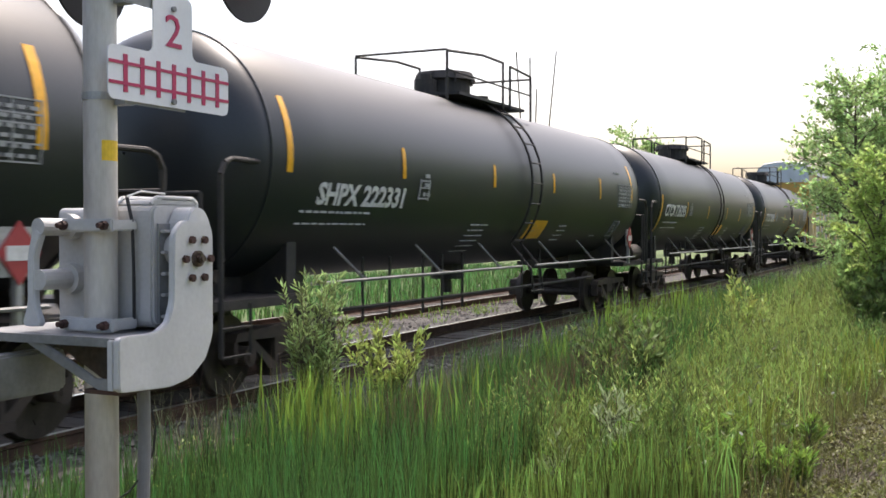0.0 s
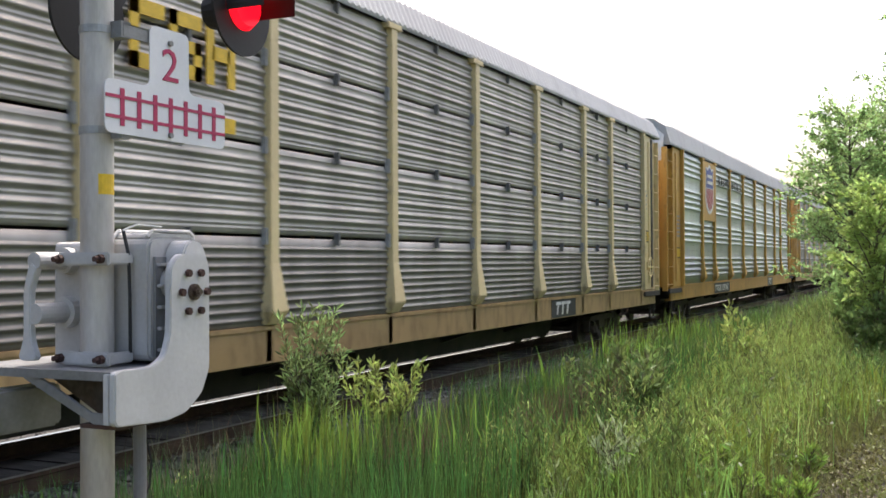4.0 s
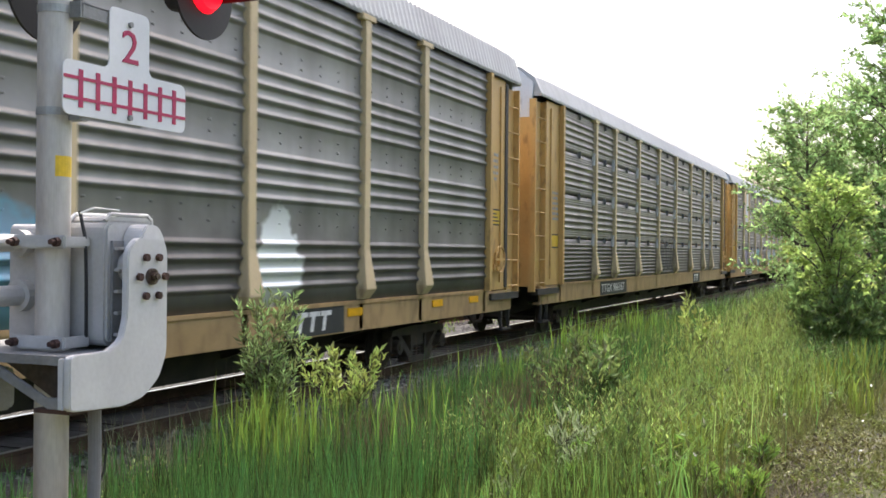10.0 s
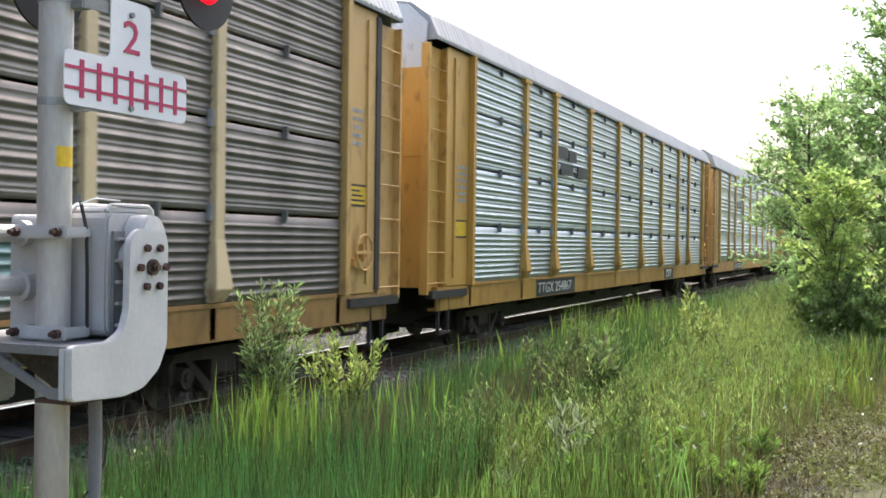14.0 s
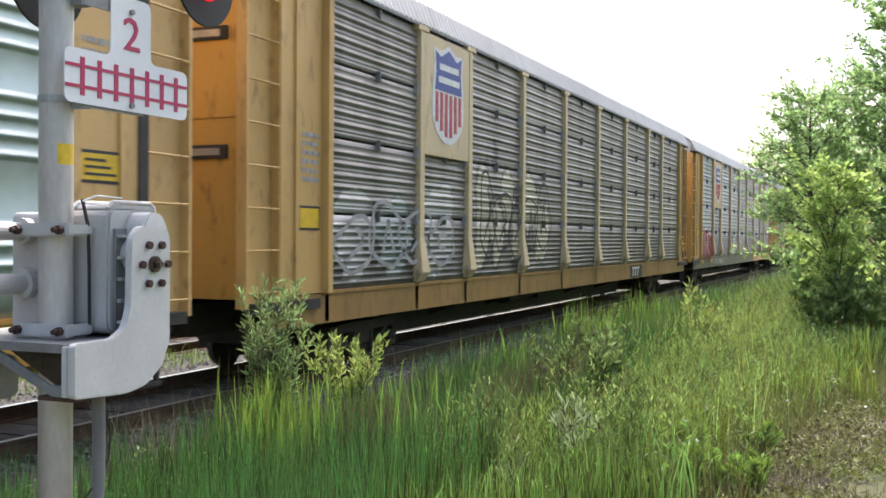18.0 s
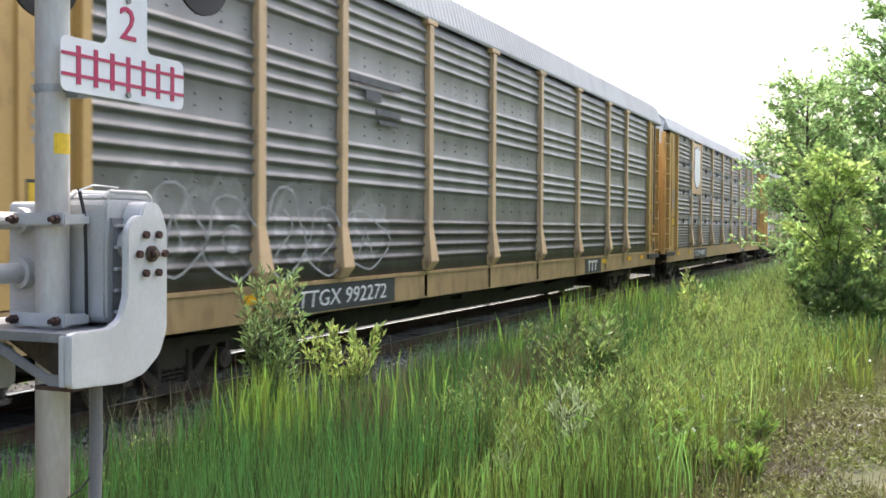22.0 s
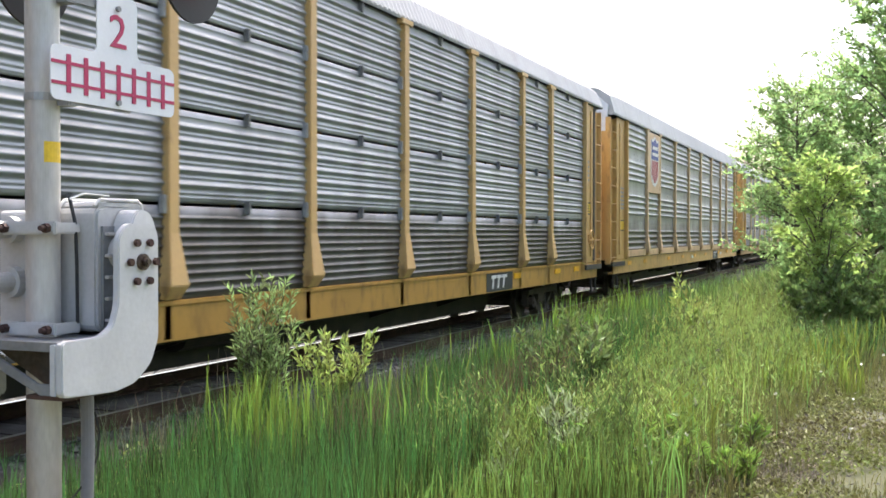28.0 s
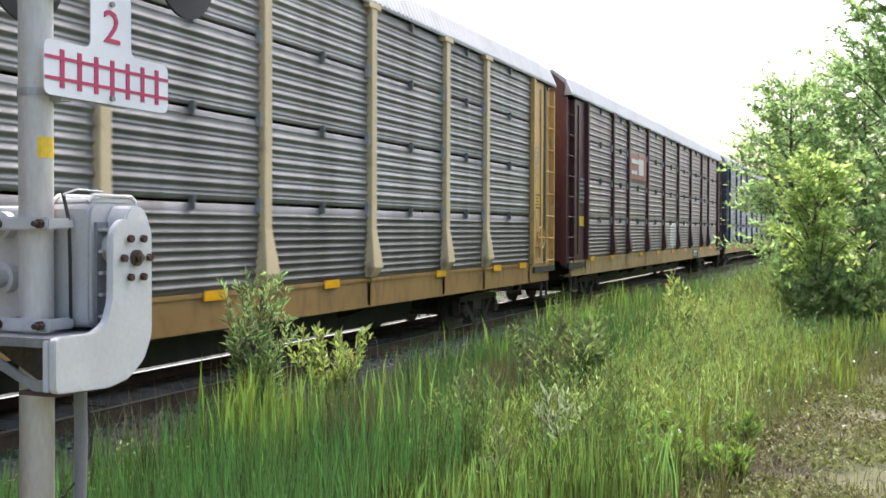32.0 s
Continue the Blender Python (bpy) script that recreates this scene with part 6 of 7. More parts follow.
def leaf_cards(centers, size, seed, aspect=0.45, up=0.3, dirs=None):
    """Pointed, folded leaves at the given places, pointing the given ways."""
    rnd = np.random.RandomState(seed)
    c = np.asarray(centers, float)
    n = len(c)
    a, e = rnd.uniform(0, math.tau, n), rnd.uniform(-0.6, 0.9, n) + up
    d = np.stack([np.cos(a) * np.cos(e), np.sin(a) * np.cos(e), np.sin(e)], -1)
    if dirs is not None:
        d = np.asarray(dirs, float) + d * 0.55
        d /= np.linalg.norm(d, axis=1)[:, None] + 1e-9
    s = np.cross(d, rnd.normal(size=(n, 3)))
    s /= np.linalg.norm(s, axis=1)[:, None] + 1e-9
    nrm = np.cross(d, s)
    L = size * rnd.uniform(0.6, 1.3, n)[:, None]
    V = np.zeros((n, 5, 3))
    V[:, 0] = c
    V[:, 1] = c + d * L * 0.45 + s * L * aspect * 0.5 + nrm * L * 0.08
    V[:, 2] = c + d * L
    V[:, 3] = c + d * L * 0.45 - s * L * aspect * 0.5 + nrm * L * 0.08
    V[:, 4] = c + d * L * 0.5
    base = (np.arange(n) * 5)[:, None]
    F = (base + np.array((0, 1, 2, 4))).tolist() + (base + np.array((0, 4, 2, 3))).tolist()
    return V.reshape(-1, 3).tolist(), F


def leafy_twig(rnd, p, way, length, count, pts, dirs, wood, thick=0.006):
    """A twig with leaves along it that point outwards and forwards."""
    way = way.normalized()
    q = p + way * length
    wood.tube(p, q, thick, 4, 0.002)
    for i in range(count):
        f = 0.12 + 0.88 * (i + rnd.random()) / count
        side = way.orthogonal().normalized()
        side.rotate(Matrix.Rotation(rnd.uniform(0, math.tau), 3, way))
        pts.append(tuple(p.lerp(q, f) + side * length * 0.05 * rnd.random()))
        dirs.append(tuple(way * 0.75 + side * 0.75))
    return q


def shrub(name, x, y, height, spread, stems, leaves, leaf, material, label, category="bush", seed=1, aspect=0.4, base=None, up=0.5, group="", bare=0.15):
    """Several stems from the ground with leafy side twigs, thicker towards the top."""
    rnd = random.Random(seed)
    z0 = ground_z(x, y) if base is None else base
    t = thing(name, label, category, group, pose(x, y, z0))
    st, pts, dirs = Shape(), [], []
    per = max(3, leaves // (stems * 10))
    for k in range(stems):
        a, lean = k * 2.4 + rnd.uniform(-0.4, 0.4), rnd.uniform(0.1, 1.0) * spread
        h = height * rnd.uniform(0.55, 1.0)
        p = Vector((rnd.uniform(-0.06, 0.06), rnd.uniform(-0.06, 0.06), 0))
        last = p
        for j in range(1, 6):
            f = j / 5
            q = p + Vector((math.cos(a) * lean * f ** 1.3, math.sin(a) * lean * f ** 1.3, h * f * 0.88)) + Vector((rnd.gauss(0, 0.02), rnd.gauss(0, 0.02), 0)) * height
            st.tube(last, q, 0.010 * height * (1.15 - f) + 0.002, 5, 0.010 * height * (0.95 - f) + 0.002)
            for i in range(2):
                if f > bare:
                    b = rnd.uniform(0, math.tau)
                    way = Vector((math.cos(b) * 0.75, math.sin(b) * 0.75, rnd.uniform(0.5, 1.2))) + (q - last).normalized() * 0.4
                    leafy_twig(rnd, last.lerp(q, rnd.random()), way, height * rnd.uniform(0.10, 0.22) * (1.15 - 0.4 * f) + 0.03, per, pts, dirs, st, 0.004)
            last = q
        leafy_twig(rnd, last, Vector((math.cos(a) * 0.2, math.sin(a) * 0.2, 1)), height * 0.14, per, pts, dirs, st, 0.004)
    part("stem", st, M_BARK, t)
    v, f = leaf_cards(pts, leaf, seed, aspect, up, dirs)
    tagged(part("foliage", quick_mesh("foliage", v, f, 1), material, t), kind="stuff")
    return t


def tree(name, x, y, height, crown, leaves, leaf, material, label, seed, low=0.15, lean=(0, 0), clumps=46, rise=(0.1, 0.75)):
    """A trunk with limbs, and leafy twigs in uneven sprays along the limbs."""
    rnd = random.Random(seed)
    t = thing(name, label, "tree", "trees beside the track", pose(x, y, ground_z(x, y) - 0.05))
    trunk, limbs, pts, dirs = Shape(), Shape(), [], []
    r0 = 0.016 * height + 0.02
    line = [Vector((lean[0] * (k / 8) ** 1.5 + 0.05 * rnd.gauss(0, 1) * (k > 0), lean[1] * (k / 8) ** 1.5 + 0.05 * rnd.gauss(0, 1) * (k > 0), height * 0.92 * k / 8)) for k in range(9)]
    for k in range(8):
        trunk.tube(line[k], line[k + 1], r0 * (1 - k / 8.8), 9, r0 * (1 - (k + 1) / 8.8))
    twigs_per = 9
    per = max(4, leaves // (clumps * twigs_per))
    for i in range(clumps):
        f = low + (1 - low) * (i + rnd.random()) / clumps
        k = min(7, int(f * 8))
        p = line[k].lerp(line[k + 1], f * 8 - k)
        reach = crown * (0.40 + 0.75 * math.sin(math.pi * min(1, 0.12 + f * 0.86)) ** 0.8) * rnd.uniform(0.4, 1.15)
        a = i * 2.4 + rnd.uniform(-0.5, 0.5)
        out = Vector((math.cos(a), math.sin(a), 0))
        q = p + out * reach + Vector((0, 0, rnd.uniform(*rise) * reach))
        m = p.lerp(q, 0.5) + Vector((0, 0, 0.08 * reach))
        limbs.tube(p, m, r0 * 0.30 * (1.1 - f) + 0.004, 5, r0 * 0.16 * (1.1 - f) + 0.004)
        limbs.tube(m, q, r0 * 0.16 * (1.1 - f) + 0.004, 5, 0.005)
        for s_ in range(twigs_per):
            g = 0.25 + 0.75 * (s_ + 1) / twigs_per
            b = m.lerp(q, (g - 0.5) * 2) if g > 0.5 else p.lerp(m, g * 2)
            way = out * 0.7 + Vector((rnd.gauss(0, 0.7), rnd.gauss(0, 0.7), rnd.uniform(-0.2, 0.9)))
            leafy_twig(rnd, b, way, crown * rnd.uniform(0.22, 0.48) * (1.9 if rnd.random() < 0.18 else 1.0), per, pts, dirs, limbs, 0.006)
    part("trunk", trunk, M_BARK, t)
    part("branchwork", limbs, M_BARK, t)
    v, f = leaf_cards(pts, leaf, seed, 0.5, 0.0, dirs)
    tagged(part("crown", quick_mesh("crown", v, f, 1), material, t), kind="stuff")
    return t


rs = np.random.RandomState(11)


def scatter(n, x0, x1, y0, y1, keep=None, power=1.6, dz=0.0):
    """Spots on the ground, thicker towards the viewer."""
    out = []
    while len(out) < n:
        x = x0 + (x1 - x0) * rs.rand() ** power
        y = y0 + (y1 - y0) * rs.rand()
        if keep and not keep(x, y):
            continue
        out.append((x, y, ground_z(x, y) + dz))
    return out


def in_reeds(x, y):
    edge = 5.85 + 0.35 * noise.noise((x * 0.6, 0, 0)) - 0.35 * (1 - smooth_step(6.6, 8.6, x))
    lowy = 2.9 + 1.1 * noise.noise((x * 0.5, 5, 0)) + 1.2 * smooth_step(16, 26, x)
    return lowy < y < edge and noise.noise((x * 0.9, y * 0.9, 9)) > -0.42


def path_edge(x):
    """How far from the viewer's line the bare path reaches."""
    return float(np.interp(x, (5, 8, 9.2, 10.2, 12.7, 15.3, 19), (1.25, 1.35, 1.4, 1.25, 0.66, 0.0, -0.8)))


def on_path(x, y):
    return y < path_edge(x) + 0.3 * noise.noise((x * 0.8, y * 0.8, 2)) + rs.normal(0, 0.26) and x < 19


def on_open_bank(x, y):
    """Off the path and clear of the deep grass before the trees."""
    return not on_path(x, y) and (x < 13 or y > 1.25 + 0.3 * noise.noise((x * 0.7, 8, 0)))


def patch(cx, cy, rx, ry):
    return lambda x, y: ((x - cx) / rx) ** 2 + ((y - cy) / ry) ** 2 < 0.55 + 0.9 * rs.rand() ** 2


blades("reed_bed", scatter(34000, 4.6, 34.0, 2.4, 6.3, in_reeds, 1.5), 0.55, 1.06, 0.0075, M_REED, "dense green sedge leaves in the wet ditch", "reeds", 0.13, 3)
blades("short_sedge", scatter(11000, 4.6, 30.0, 2.4, 6.2, in_reeds, 1.4), 0.3, 0.75, 0.008, M_GRASS, "short lighter sedge and grass among the reeds", "sedge", 0.3, 13)
blades("bright_reeds", scatter(230, 7.5, 11.0, 4.3, 5.9, patch(8.6, 5.2, 0.8, 0.45)) + scatter(50, 9.5, 13.0, 4.3, 5.9, patch(10.6, 5.2, 0.5, 0.3)) + scatter(240, 19.0, 25.0, 5.0, 6.4, patch(22.0, 5.8, 2.4, 0.4))
       + scatter(260, 24.0, 31.0, 5.0, 6.4, patch(27.5, 5.8, 2.4, 0.4)) + scatter(300, 8.0, 30.0, 3.4, 6.2, in_reeds, 1.3), 0.8, 1.3, 0.022, M_LIME, "broad light green cattail leaves in clumps", "cattails", 0.14, 4)
blades("dead_stalks", scatter(1700, 9.5, 13.5, 2.9, 4.6, patch(11.6, 3.7, 1.6, 0.55)) + scatter(700, 8.0, 10.5, 4.0, 5.4, patch(9.2, 4.4, 0.7, 0.5)) + scatter(1500, 7.0, 30.0, 2.8, 6.5, None, 1.4), 0.55, 1.15, 0.0065, M_DRY,
       "thin dry brown stalks among the reeds", "dry stalks", 0.2, 5)
blades("verge_grass", scatter(22000, 6.5, 60.0, -1.5, 4.4, lambda x, y: not on_path(x, y), 1.9), 0.28, 0.68, 0.009, M_GRASS, "tall green meadow grass on the bank", "grass", 0.24, 6)
blades("feathery_grass", scatter(7000, 9.0, 50.0, 0.6, 4.2, lambda x, y: on_open_bank(x, y) and noise.noise((x * 0.5, y * 0.8, 21)) > -0.12, 1.6), 0.4, 0.85, 0.007, M_PALE, "pale feathery grass covering the bank", "grass", 0.24, 16)


def on_edge(x, y):
    return 0.02 < y - path_edge(x) < 0.75 and noise.noise((x * 1.6, y * 1.6, 31)) > 0.12


blades("far_bank_grass", scatter(9000, 21.0, 75.0, 2.2, 6.1, None, 1.3), 0.6, 1.15, 0.02, M_GRASS, "tall meadow grass further along the bank", "grass", 0.4, 37)
blades("far_pale_grass", scatter(6000, 20.0, 70.0, 1.2, 5.0, None, 1.3), 0.6, 1.05, 0.018, M_PALE, "pale seeding grass further along the bank", "grass", 0.45, 38)
blades("path_edge_grass", scatter(2600, 7.0, 18.0, -0.8, 1.9, lambda x, y: abs(y - path_edge(x) + 0.15) < 0.4, 1.1), 0.1, 0.38, 0.008, M_PATHGRASS, "short olive grass where the bank meets the path", "grass", 0.6, 39)
blades("yellow_grass", scatter(420, 10.5, 18.5, -0.9, 2.2, on_edge, 1.0) + scatter(45, 11.3, 12.4, 0.5, 1.2, patch(11.8, 0.85, 0.35, 0.2)) + scatter(60, 12.9, 14.2, 0.2, 1.0, patch(13.5, 0.58, 0.45, 0.2)) + scatter(40, 12.0, 13.0, 0.0, 0.6, patch(12.45, 0.28, 0.3, 0.15)) + scatter(1500, 8.5, 18.0, 1.2, 3.3, lambda x, y: noise.noise((x * 1.2, y * 1.4, 35)) > 0.12, 1.0), 0.3, 0.68, 0.021, M_YELLOW, "yellow-green broad blades in tufts along the path's edge", "grass", 0.28, 17)
# the dark sedge green stands in for shade on this grass
blades("edge_grass", scatter(10000, 13.5, 34.0, -1.8, 1.8, lambda x, y: not on_path(x, y), 1.2), 0.2, 0.62, 0.011, M_REED, "grass closing in over the path", "grass", 0.6, 18)
blades("path_grass", scatter(15000, 5.5, 20.0, -1.8, 1.7, lambda x, y: noise.noise((x * 0.9, y * 0.9, 6)) > 0.0 or rs.rand() < 0.3, 1.2), 0.03, 0.15, 0.007, M_PATHGRASS, "short sparse grass on the stony path", "grass", 0.8, 7)
blades("shoulder_grass", scatter(2200, 7.5, 60.0, 5.6, 6.5, None, 1.6, 0.02), 0.4, 0.95, 0.0045, M_SEED, "thin seeding grass along the ballast edge", "grass", 0.6, 8)
blades("far_meadow_grass", scatter(14000, 8.0, 70.0, 15.2, 30.0, None, 1.0), 0.4, 0.9, 0.03, M_REED, "meadow grass beyond the tracks", "grass", 0.4, 9)
blades("edge_reeds", scatter(4600, 13.5, 46.0, 5.3, 6.1, None, 1.5), 0.6, 1.08, 0.009, M_REED, "green sedge leaning over the ballast edge", "reeds", 0.3, 19)
blades("edge_cattails", scatter(420, 14.0, 40.0, 5.3, 6.1, lambda x, y: noise.noise((x * 0.45, 0, 77)) > 0.05, 1.3), 0.6, 1.0, 0.02, M_LIME, "broad cattail leaves beside the ballast", "cattails", 0.12, 20)
blades("foot_grass", scatter(2200, 5.0, 11.0, 5.0, 6.3, None, 1.0), 0.15, 0.45, 0.007, M_REED, "short dark grass at the foot of the ballast", "grass", 0.5, 29)
blades("track_weeds", scatter(1800, 6.0, 40.0, 10.0, 11.4, lambda x, y: noise.noise((x, y * 2, 0)) > 0.1, 1.3, 0.05), 0.05, 0.22, 0.015, M_LIME, "small weeds between the tracks", "weeds", 0.9, 10)


def leafy_ground(name, spots, low, high, per, leaf, aspect, material, label, seed, stray=0.05, rise=0.35):
    """Small upright leafy plants, one object."""
    wp, wd = [], []
    for x, y, z in spots:
        h = rs.uniform(low, high) * (0.85 + 0.75 * noise.noise((x * 1.3, y * 1.6, 91)))
        for j in range(per):
            a = j * 2.4 + rs.uniform(-0.4, 0.4)
            f = (j + 1) / per
            wp.append((x + rs.normal(0, stray), y + rs.normal(0, stray), z + h * f))
            wd.append((math.cos(a), math.sin(a), rise))
    v, f = leaf_cards(wp, leaf, seed, aspect, 0.3, wd)
    return tagged(part(name, quick_mesh(name, v, f, 1), material), label, "weeds", kind="stuff")


off_path = lambda x, y: not on_path(x, y)


def on_bank(x, y):
    return on_open_bank(x, y) and y < 3.3 + 0.4 * noise.noise((x * 0.5, 3, 0)) and noise.noise((x * 1.1, y * 1.3, 51)) > -0.12


leafy_ground("bank_weeds", scatter(1900, 7.5, 40.0, 0.3, 3.8, on_bank, 1.5), 0.35, 1.0, 26, 0.095, 0.15, M_BANKLEAF, "soft yellow-green leafy plants in billows over the bank", 21, 0.03, 1.5)
leafy_ground("fine_weeds", scatter(1500, 8.0, 40.0, 0.4, 4.0, lambda x, y: on_open_bank(x, y) and noise.noise((x * 0.8, y * 1.0, 53)) > 0.05, 1.5), 0.35, 0.9, 28, 0.06, 0.2, M_PALE, "fine-leaved pale green weeds on the bank", 23, 0.04, 1.0)
leafy_ground("ditch_weeds", scatter(420, 4.8, 9.0, 4.4, 6.2, None, 1.0), 0.2, 0.55, 22, 0.06, 0.35, M_LEAFL, "low light green weeds at the foot of the ballast", 28)
leafy_ground("lime_weeds", scatter(420, 7.0, 20.0, 0.9, 3.2, off_path, 1.3), 0.25, 0.6, 20, 0.085, 0.22, M_LIME, "upright lime green weeds with narrow leaves", 27)
leafy_ground("dark_weeds", scatter(600, 7.0, 30.0, 0.4, 4.4, lambda x, y: off_path(x, y) and noise.noise((x * 0.7, y * 0.9, 44)) > 0.08, 1.4), 0.25, 0.7, 16, 0.07, 0.4, M_SHRUB, "dark green broad weeds in the hollows of the bank", 24)
leafy_ground("path_plants", scatter(6200, 5.6, 19.0, -1.7, 1.5, lambda x, y: noise.noise((x * 0.7, y * 0.9, 6)) > -0.2, 1.1), 0.03, 0.12, 9, 0.045, 0.45, M_OLIVE, "low creeping yellow-green plants on the path", 25, 0.06)
leafy_ground("dry_litter", scatter(420, 6.5, 12.0, -0.6, 1.4, patch(8.6, 0.75, 1.2, 0.5)), 0.01, 0.05, 5, 0.07, 0.10, M_LITTER, "grey-brown dead twigs and stalks lying on the path", 26, 0.08)
fl = [(x, y, z + rs.uniform(0.15, 0.5)) for x, y, z in scatter(46, 7.0, 26.0, -0.5, 4.5, None, 1.4) + scatter(7, 8.5, 15.0, -0.2, 1.3, None, 1.0)]
v_, f_ = leaf_cards(fl * 7, 0.022, 22, 0.8, 0.2)
tagged(part("white_flowers", quick_mesh("white_flowers", v_, f_, 1), M_FLOWER), "scattered small white flowers", "flowers", kind="stuff")

shrub("willow_bush", 9.4, 5.85, 1.92, 0.40, 19, 3900, 0.095, M_LEAFD, "grey-green young willow bush standing in the reeds", seed=31, base=-0.50, aspect=0.22, up=0.1, bare=0.35)
shrub("low_bush", 11.15, 5.9, 1.28, 0.62, 12, 1500, 0.10, M_LEAFL, "low yellow-green bush at the ballast edge", seed=32, base=-0.50, aspect=0.35, bare=0.3)
shrub("dark_shrub", 11.2, 2.78, 1.25, 0.34, 10, 1200, 0.105, M_SHRUB, "dark green shrub on the bank", seed=33, aspect=0.4)
shrub("thin_shrub", 11.3, 3.45, 1.3, 0.42, 8, 800, 0.075, M_SHRUB, "thin olive green shrub among dry stalks", seed=34, aspect=0.4)
shrub("dark_shrub", 13.2, 3.35, 1.4, 0.36, 8, 700, 0.10, M_SHRUB, "dark green shrub on the bank", seed=44, aspect=0.4)
shrub("silvery_weed", 7.95, 2.25, 0.8, 0.20, 9, 520, 0.085, M_SILVER, "silvery leaved tall weed", "weed", seed=35, aspect=0.22)
shrub("silvery_weed", 7.5, 2.62, 0.55, 0.15, 5, 240, 0.075, M_SILVER, "silvery leaved tall weed", "weed", seed=36, aspect=0.22)
shrub("young_bush", 17.0, 2.7, 1.5, 0.34, 6, 420, 0.12, M_LEAFL, "yellow-green young bush on the bank", seed=37, aspect=0.4)
tree("young_bush", 18.5, 0.85, 2.95, 0.56, 4600, 0.10, M_LEAFY, "tall yellow-green bush in front of the trees", 38, 0.25, clumps=36, rise=(0.5, 1.7))
for k, (x, y, h) in enumerate(((17.4, 0.85, 0.95), (17.9, 0.75, 1.3), (17.6, 0.3, 1.0), (18.3, 0.0, 1.5), (19.4, 1.3, 1.35), (19.4, -0.45, 1.8))):
    shrub("low_thicket", x, y, h, 0.5, 10, 1500, 0.12, M_SHADELEAF, "leafy green thicket at the foot of the bushes", seed=70 + k, aspect=0.45, bare=0.0)
shrub("young_bush", 21.8, 1.35, 2.1, 0.6, 14, 3600, 0.11, M_LEAFG, "green bush below the trees", seed=39, aspect=0.45)
for k, (x, y, h) in enumerate(((8.3, 1.5, 0.42), (7.4, 1.25, 0.36), (8.9, 1.95, 0.45), (9.7, 1.5, 0.4), (11.6, 1.1, 0.4), (7.6, 2.1, 0.4), (7.7, 1.05, 0.3), (8.4, 2.4, 0.45), (7.5, 0.85, 0.26), (8.8, 0.92, 0.32), (7.0, 1.5, 0.34), (10.2, 1.25, 0.36))):
    shrub("leafy_weed", x, y, h, 0.16, 6, 300, 0.08, M_LIME, "lime green leafy weed beside the path", "weed", seed=60 + k, aspect=0.26, group="leafy weeds beside the path")
tree("young_tree", 25.5, 1.75, 5.5, 1.3, 6200, 0.12, M_LEAFG, "green broad-leaved young tree beside the track", 51, 0.34, clumps=44)
tree("young_tree", 27.0, 0.2, 6.0, 1.6, 19000, 0.125, M_LEAFG, "green broad-leaved young tree beside the track", 52, 0.06, clumps=76)
tree("poplar_tree", 23.5, -0.75, 8.6, 1.2, 18000, 0.12, M_LEAFG, "tall green poplar beside the path", 53, 0.06, rise=(0.8, 1.6), clumps=76)
tree("young_tree", 36.0, 2.0, 5.6, 1.8, 7000, 0.17, M_LEAFG, "green broad-leaved young tree beside the track", 54, 0.1)
tree("young_tree", 46.0, 2.6, 6.0, 1.9, 6000, 0.18, M_LEAFG, "green broad-leaved young tree beside the track", 55, 0.1)
tree("young_tree", 33.0, -2.5, 7.0, 2.1, 7000, 0.18, M_LEAFG, "green broad-leaved young tree beside the track", 56, 0.1)
tree("far_tree", 95.0, 25.0, 11.5, 3.0, 5000, 0.35, M_LEAFG, "green tree beyond the tracks", 57, 0.2)
tree("far_tree", 120.0, 30.0, 9.0, 3.4, 4000, 0.4, M_LEAFG, "green tree beyond the tracks", 58, 0.2)

# unseen trees added beside and behind the viewer, to darken the train's reflections
first = tree("hedgerow_tree", -6.0, -13.0, 5.6, 2.6, 5000, 0.30, M_LEAFG, "unseen green tree added behind the path to darken reflections", 59, 0.05)
hr = random.Random(8)
for k, (x, y) in enumerate(((2, -14), (9, -12.5), (16, -13), (23, -11), (30, -12), (38, -11), (47, -10), (57, -11), (-14, -13.5), (-22, -12), (68, -10), (80, -9), (95, -9), (110, -8))):
    copy_thing(first, pose(x, y, ground_z(x, y) - 0.05, 0, 0, hr.uniform(0, 360)))

# bare twigs standing beyond the tracks
twigs = thing("bare_sapling", "leafless thin sapling beyond the tracks", "sapling", m=pose(44.6, 16.5, -0.9))
tw = Shape()
for k, (dx, dz) in enumerate(((-1.2, 10.5), (0.5, 10.5), (4.1, 11.3), (1.4, 9.2))):
    tw.pipe([(0, 0, 0), (dx * 0.2, 0, 4.0), (dx * 0.6, 0.1, 6.4), (dx, 0.2, dz)], 0.03)
    tw.pipe([(dx * 0.6, 0.1, 6.4), (dx * 0.6 + 0.3, 0, 7.4)], 0.015)
part("twigs", tw, M_BARK, twigs)

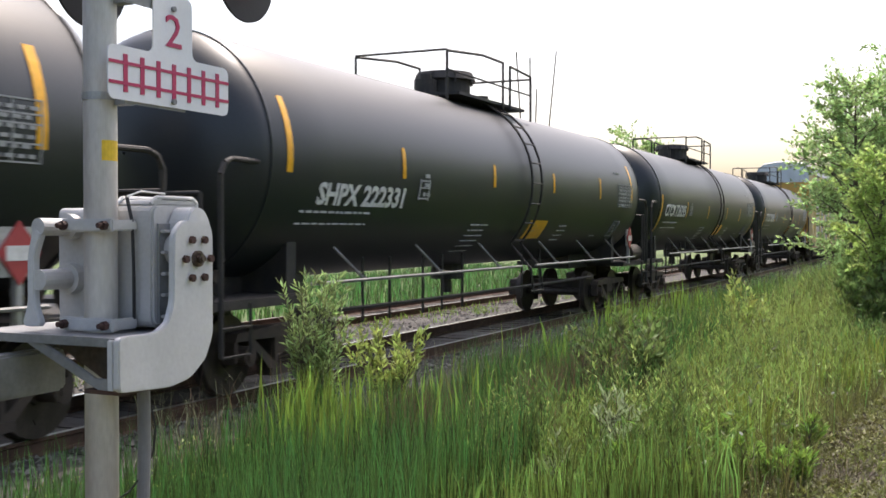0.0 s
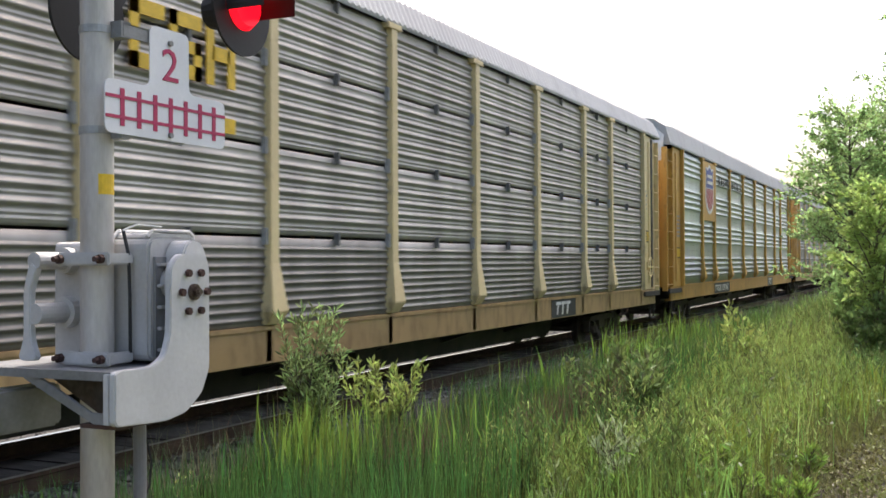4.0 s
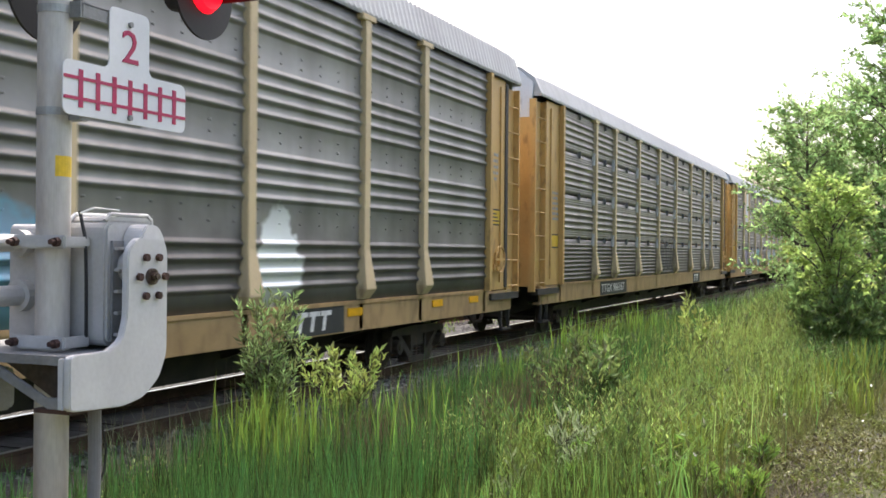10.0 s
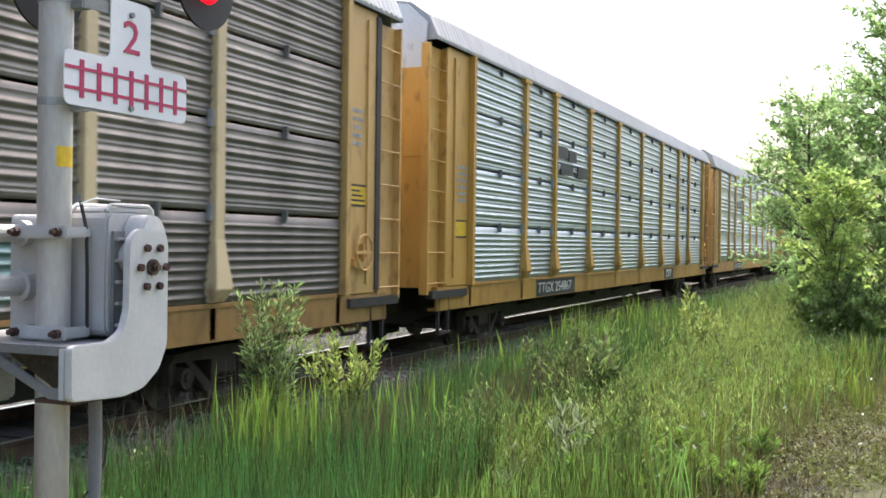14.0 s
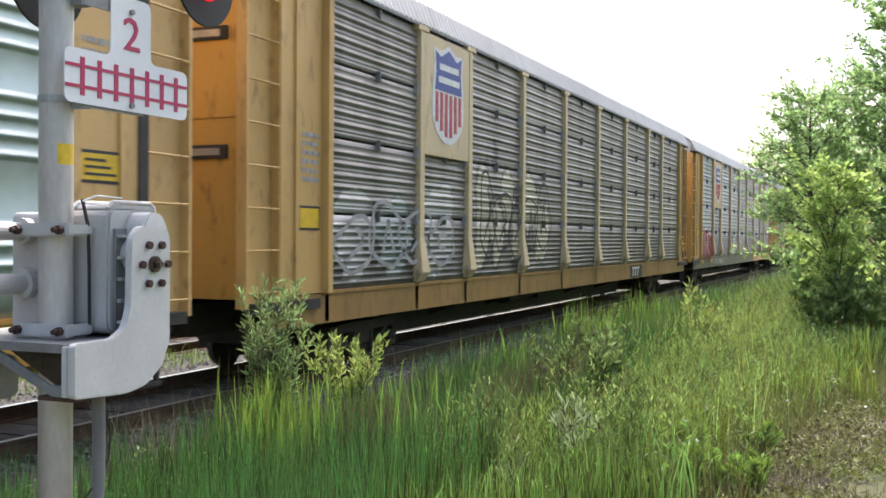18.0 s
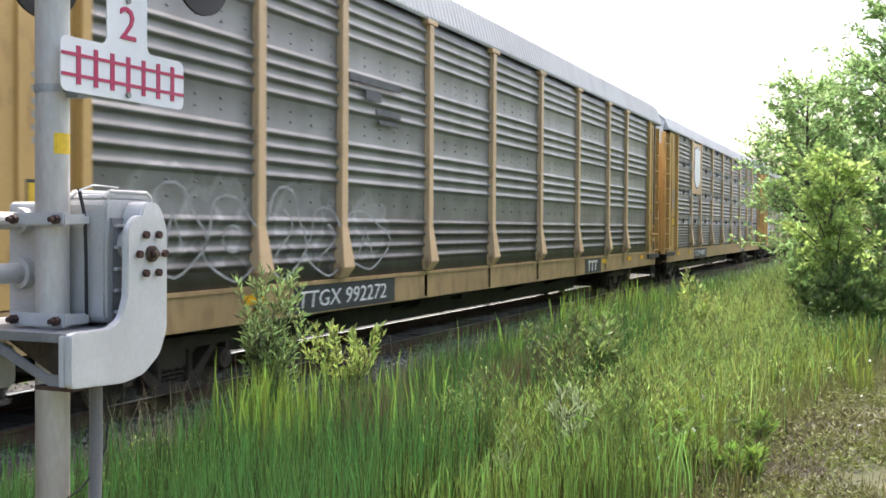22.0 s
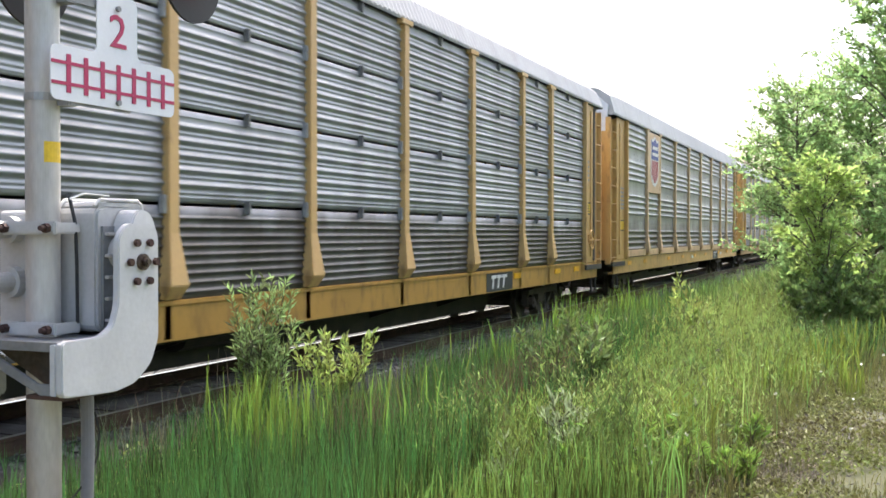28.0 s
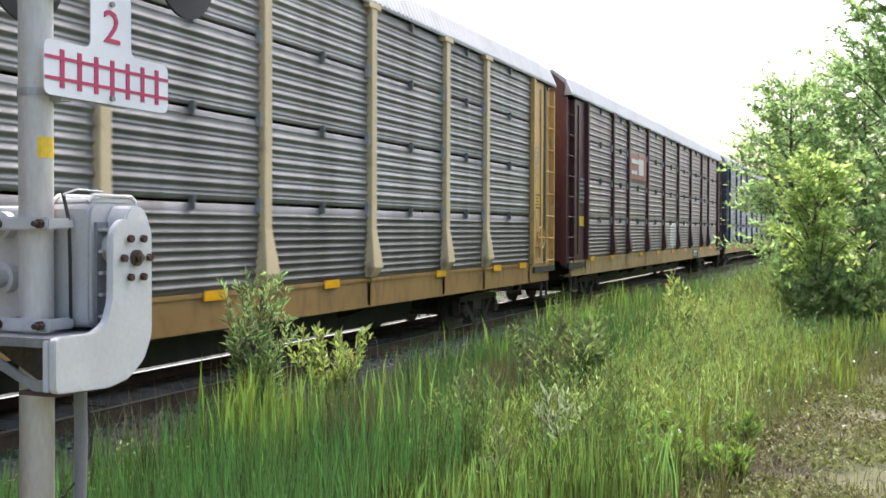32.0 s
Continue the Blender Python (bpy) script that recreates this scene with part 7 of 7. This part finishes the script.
# loose ballast stones
sv, sf = [], []
octa = ((1, 0, 0), (-1, 0, 0), (0, 1, 0), (0, -1, 0), (0, 0, 1), (0, 0, -1))
of = ((0, 2, 4), (2, 1, 4), (1, 3, 4), (3, 0, 4), (2, 0, 5), (1, 2, 5), (3, 1, 5), (0, 3, 5))
for i in range(15000):
    x = 5.0 + 36 * rs.rand() ** 1.5
    y = rs.uniform(5.9, 7.5) if rs.rand() < 0.62 else rs.uniform(8.9, 11.7)
    z = -0.17 if y > 6.8 else -0.2 - 0.42 * (6.75 - y) / 0.7
    r = rs.uniform(0.018, 0.045)
    k = len(sv)
    for a, b, c_ in octa:
        q = rs.uniform(0.65, 1.2, 3) * r
        sv.append((x + a * q[0] + rs.normal(0, 0.2) * r, y + b * q[1] + rs.normal(0, 0.2) * r, z + c_ * q[2] * 0.8))
    sf += [(k + a, k + b, k + c_) for a, b, c_ in of]
tagged(part("ballast_stones", quick_mesh("ballast_stones", sv, sf, 1), M_STONE), "loose grey crushed stones along the track", "stones", kind="stuff")
# sunlight on the shoulder, put into a lighter stone colour
sv, sf = [], []
for i in range(7000):
    x, y = 11.0 + 15 * rs.rand() ** 1.2, rs.uniform(6.05, 7.2)
    z, r, k = -0.19 - 0.40 * max(0.0, 6.75 - y) / 0.7, rs.uniform(0.018, 0.042), len(sv)
    for a, b, c_ in octa:
        q = rs.uniform(0.65, 1.2, 3) * r
        sv.append((x + a * q[0], y + b * q[1], z + c_ * q[2] * 0.8))
    sf += [(k + a, k + b, k + c_) for a, b, c_ in of]
tagged(part("shoulder_stones", quick_mesh("shoulder_stones", sv, sf, 1), M_LITSTONE), "grey stones on the ballast shoulder, toned lighter as sunlit", "stones", kind="stuff")
sv, sf = [], []
for i in range(1500):
    x, y = 5.5 + 10 * rs.rand(), rs.uniform(-1.6, 1.4)
    z, r, k = ground_z(x, y), rs.uniform(0.008, 0.03), len(sv)
    for a, b, c_ in octa:
        q = rs.uniform(0.65, 1.2, 3) * r
        sv.append((x + a * q[0], y + b * q[1], z + c_ * q[2] * 0.7))
    sf += [(k + a, k + b, k + c_) for a, b, c_ in of]
tagged(part("path_stones", quick_mesh("path_stones", sv, sf, 1), M_STONE), "small pale stones on the bare path", "stones", kind="stuff")


# ---- movement ----
def motions():
    for car, c in TRAIN:
        walk(car, [(float(t), pose(c - train_pos(t), TRACK_Y, 0)) for t in range(0, 33)])
    for w, k, r, c in WHEELS:
        def angle(t):
            return math.degrees(-train_pos(t) / r)
        seen = [f / FPS for f in range(0, 32 * FPS + 1) if 3.0 < c + k - train_pos(f / FPS) < 48.0]
        if not seen:
            continue
        rows = [(t, pose(k, 0, r, 0, angle(t), 0)) for t in seen]
        if seen[0] > 0.02:
            rows.insert(0, (0.0, rows[0][1]))
        if seen[-1] < 31.98:
            rows.append((32.0, rows[-1][1]))
        walk(w, rows)


motions()
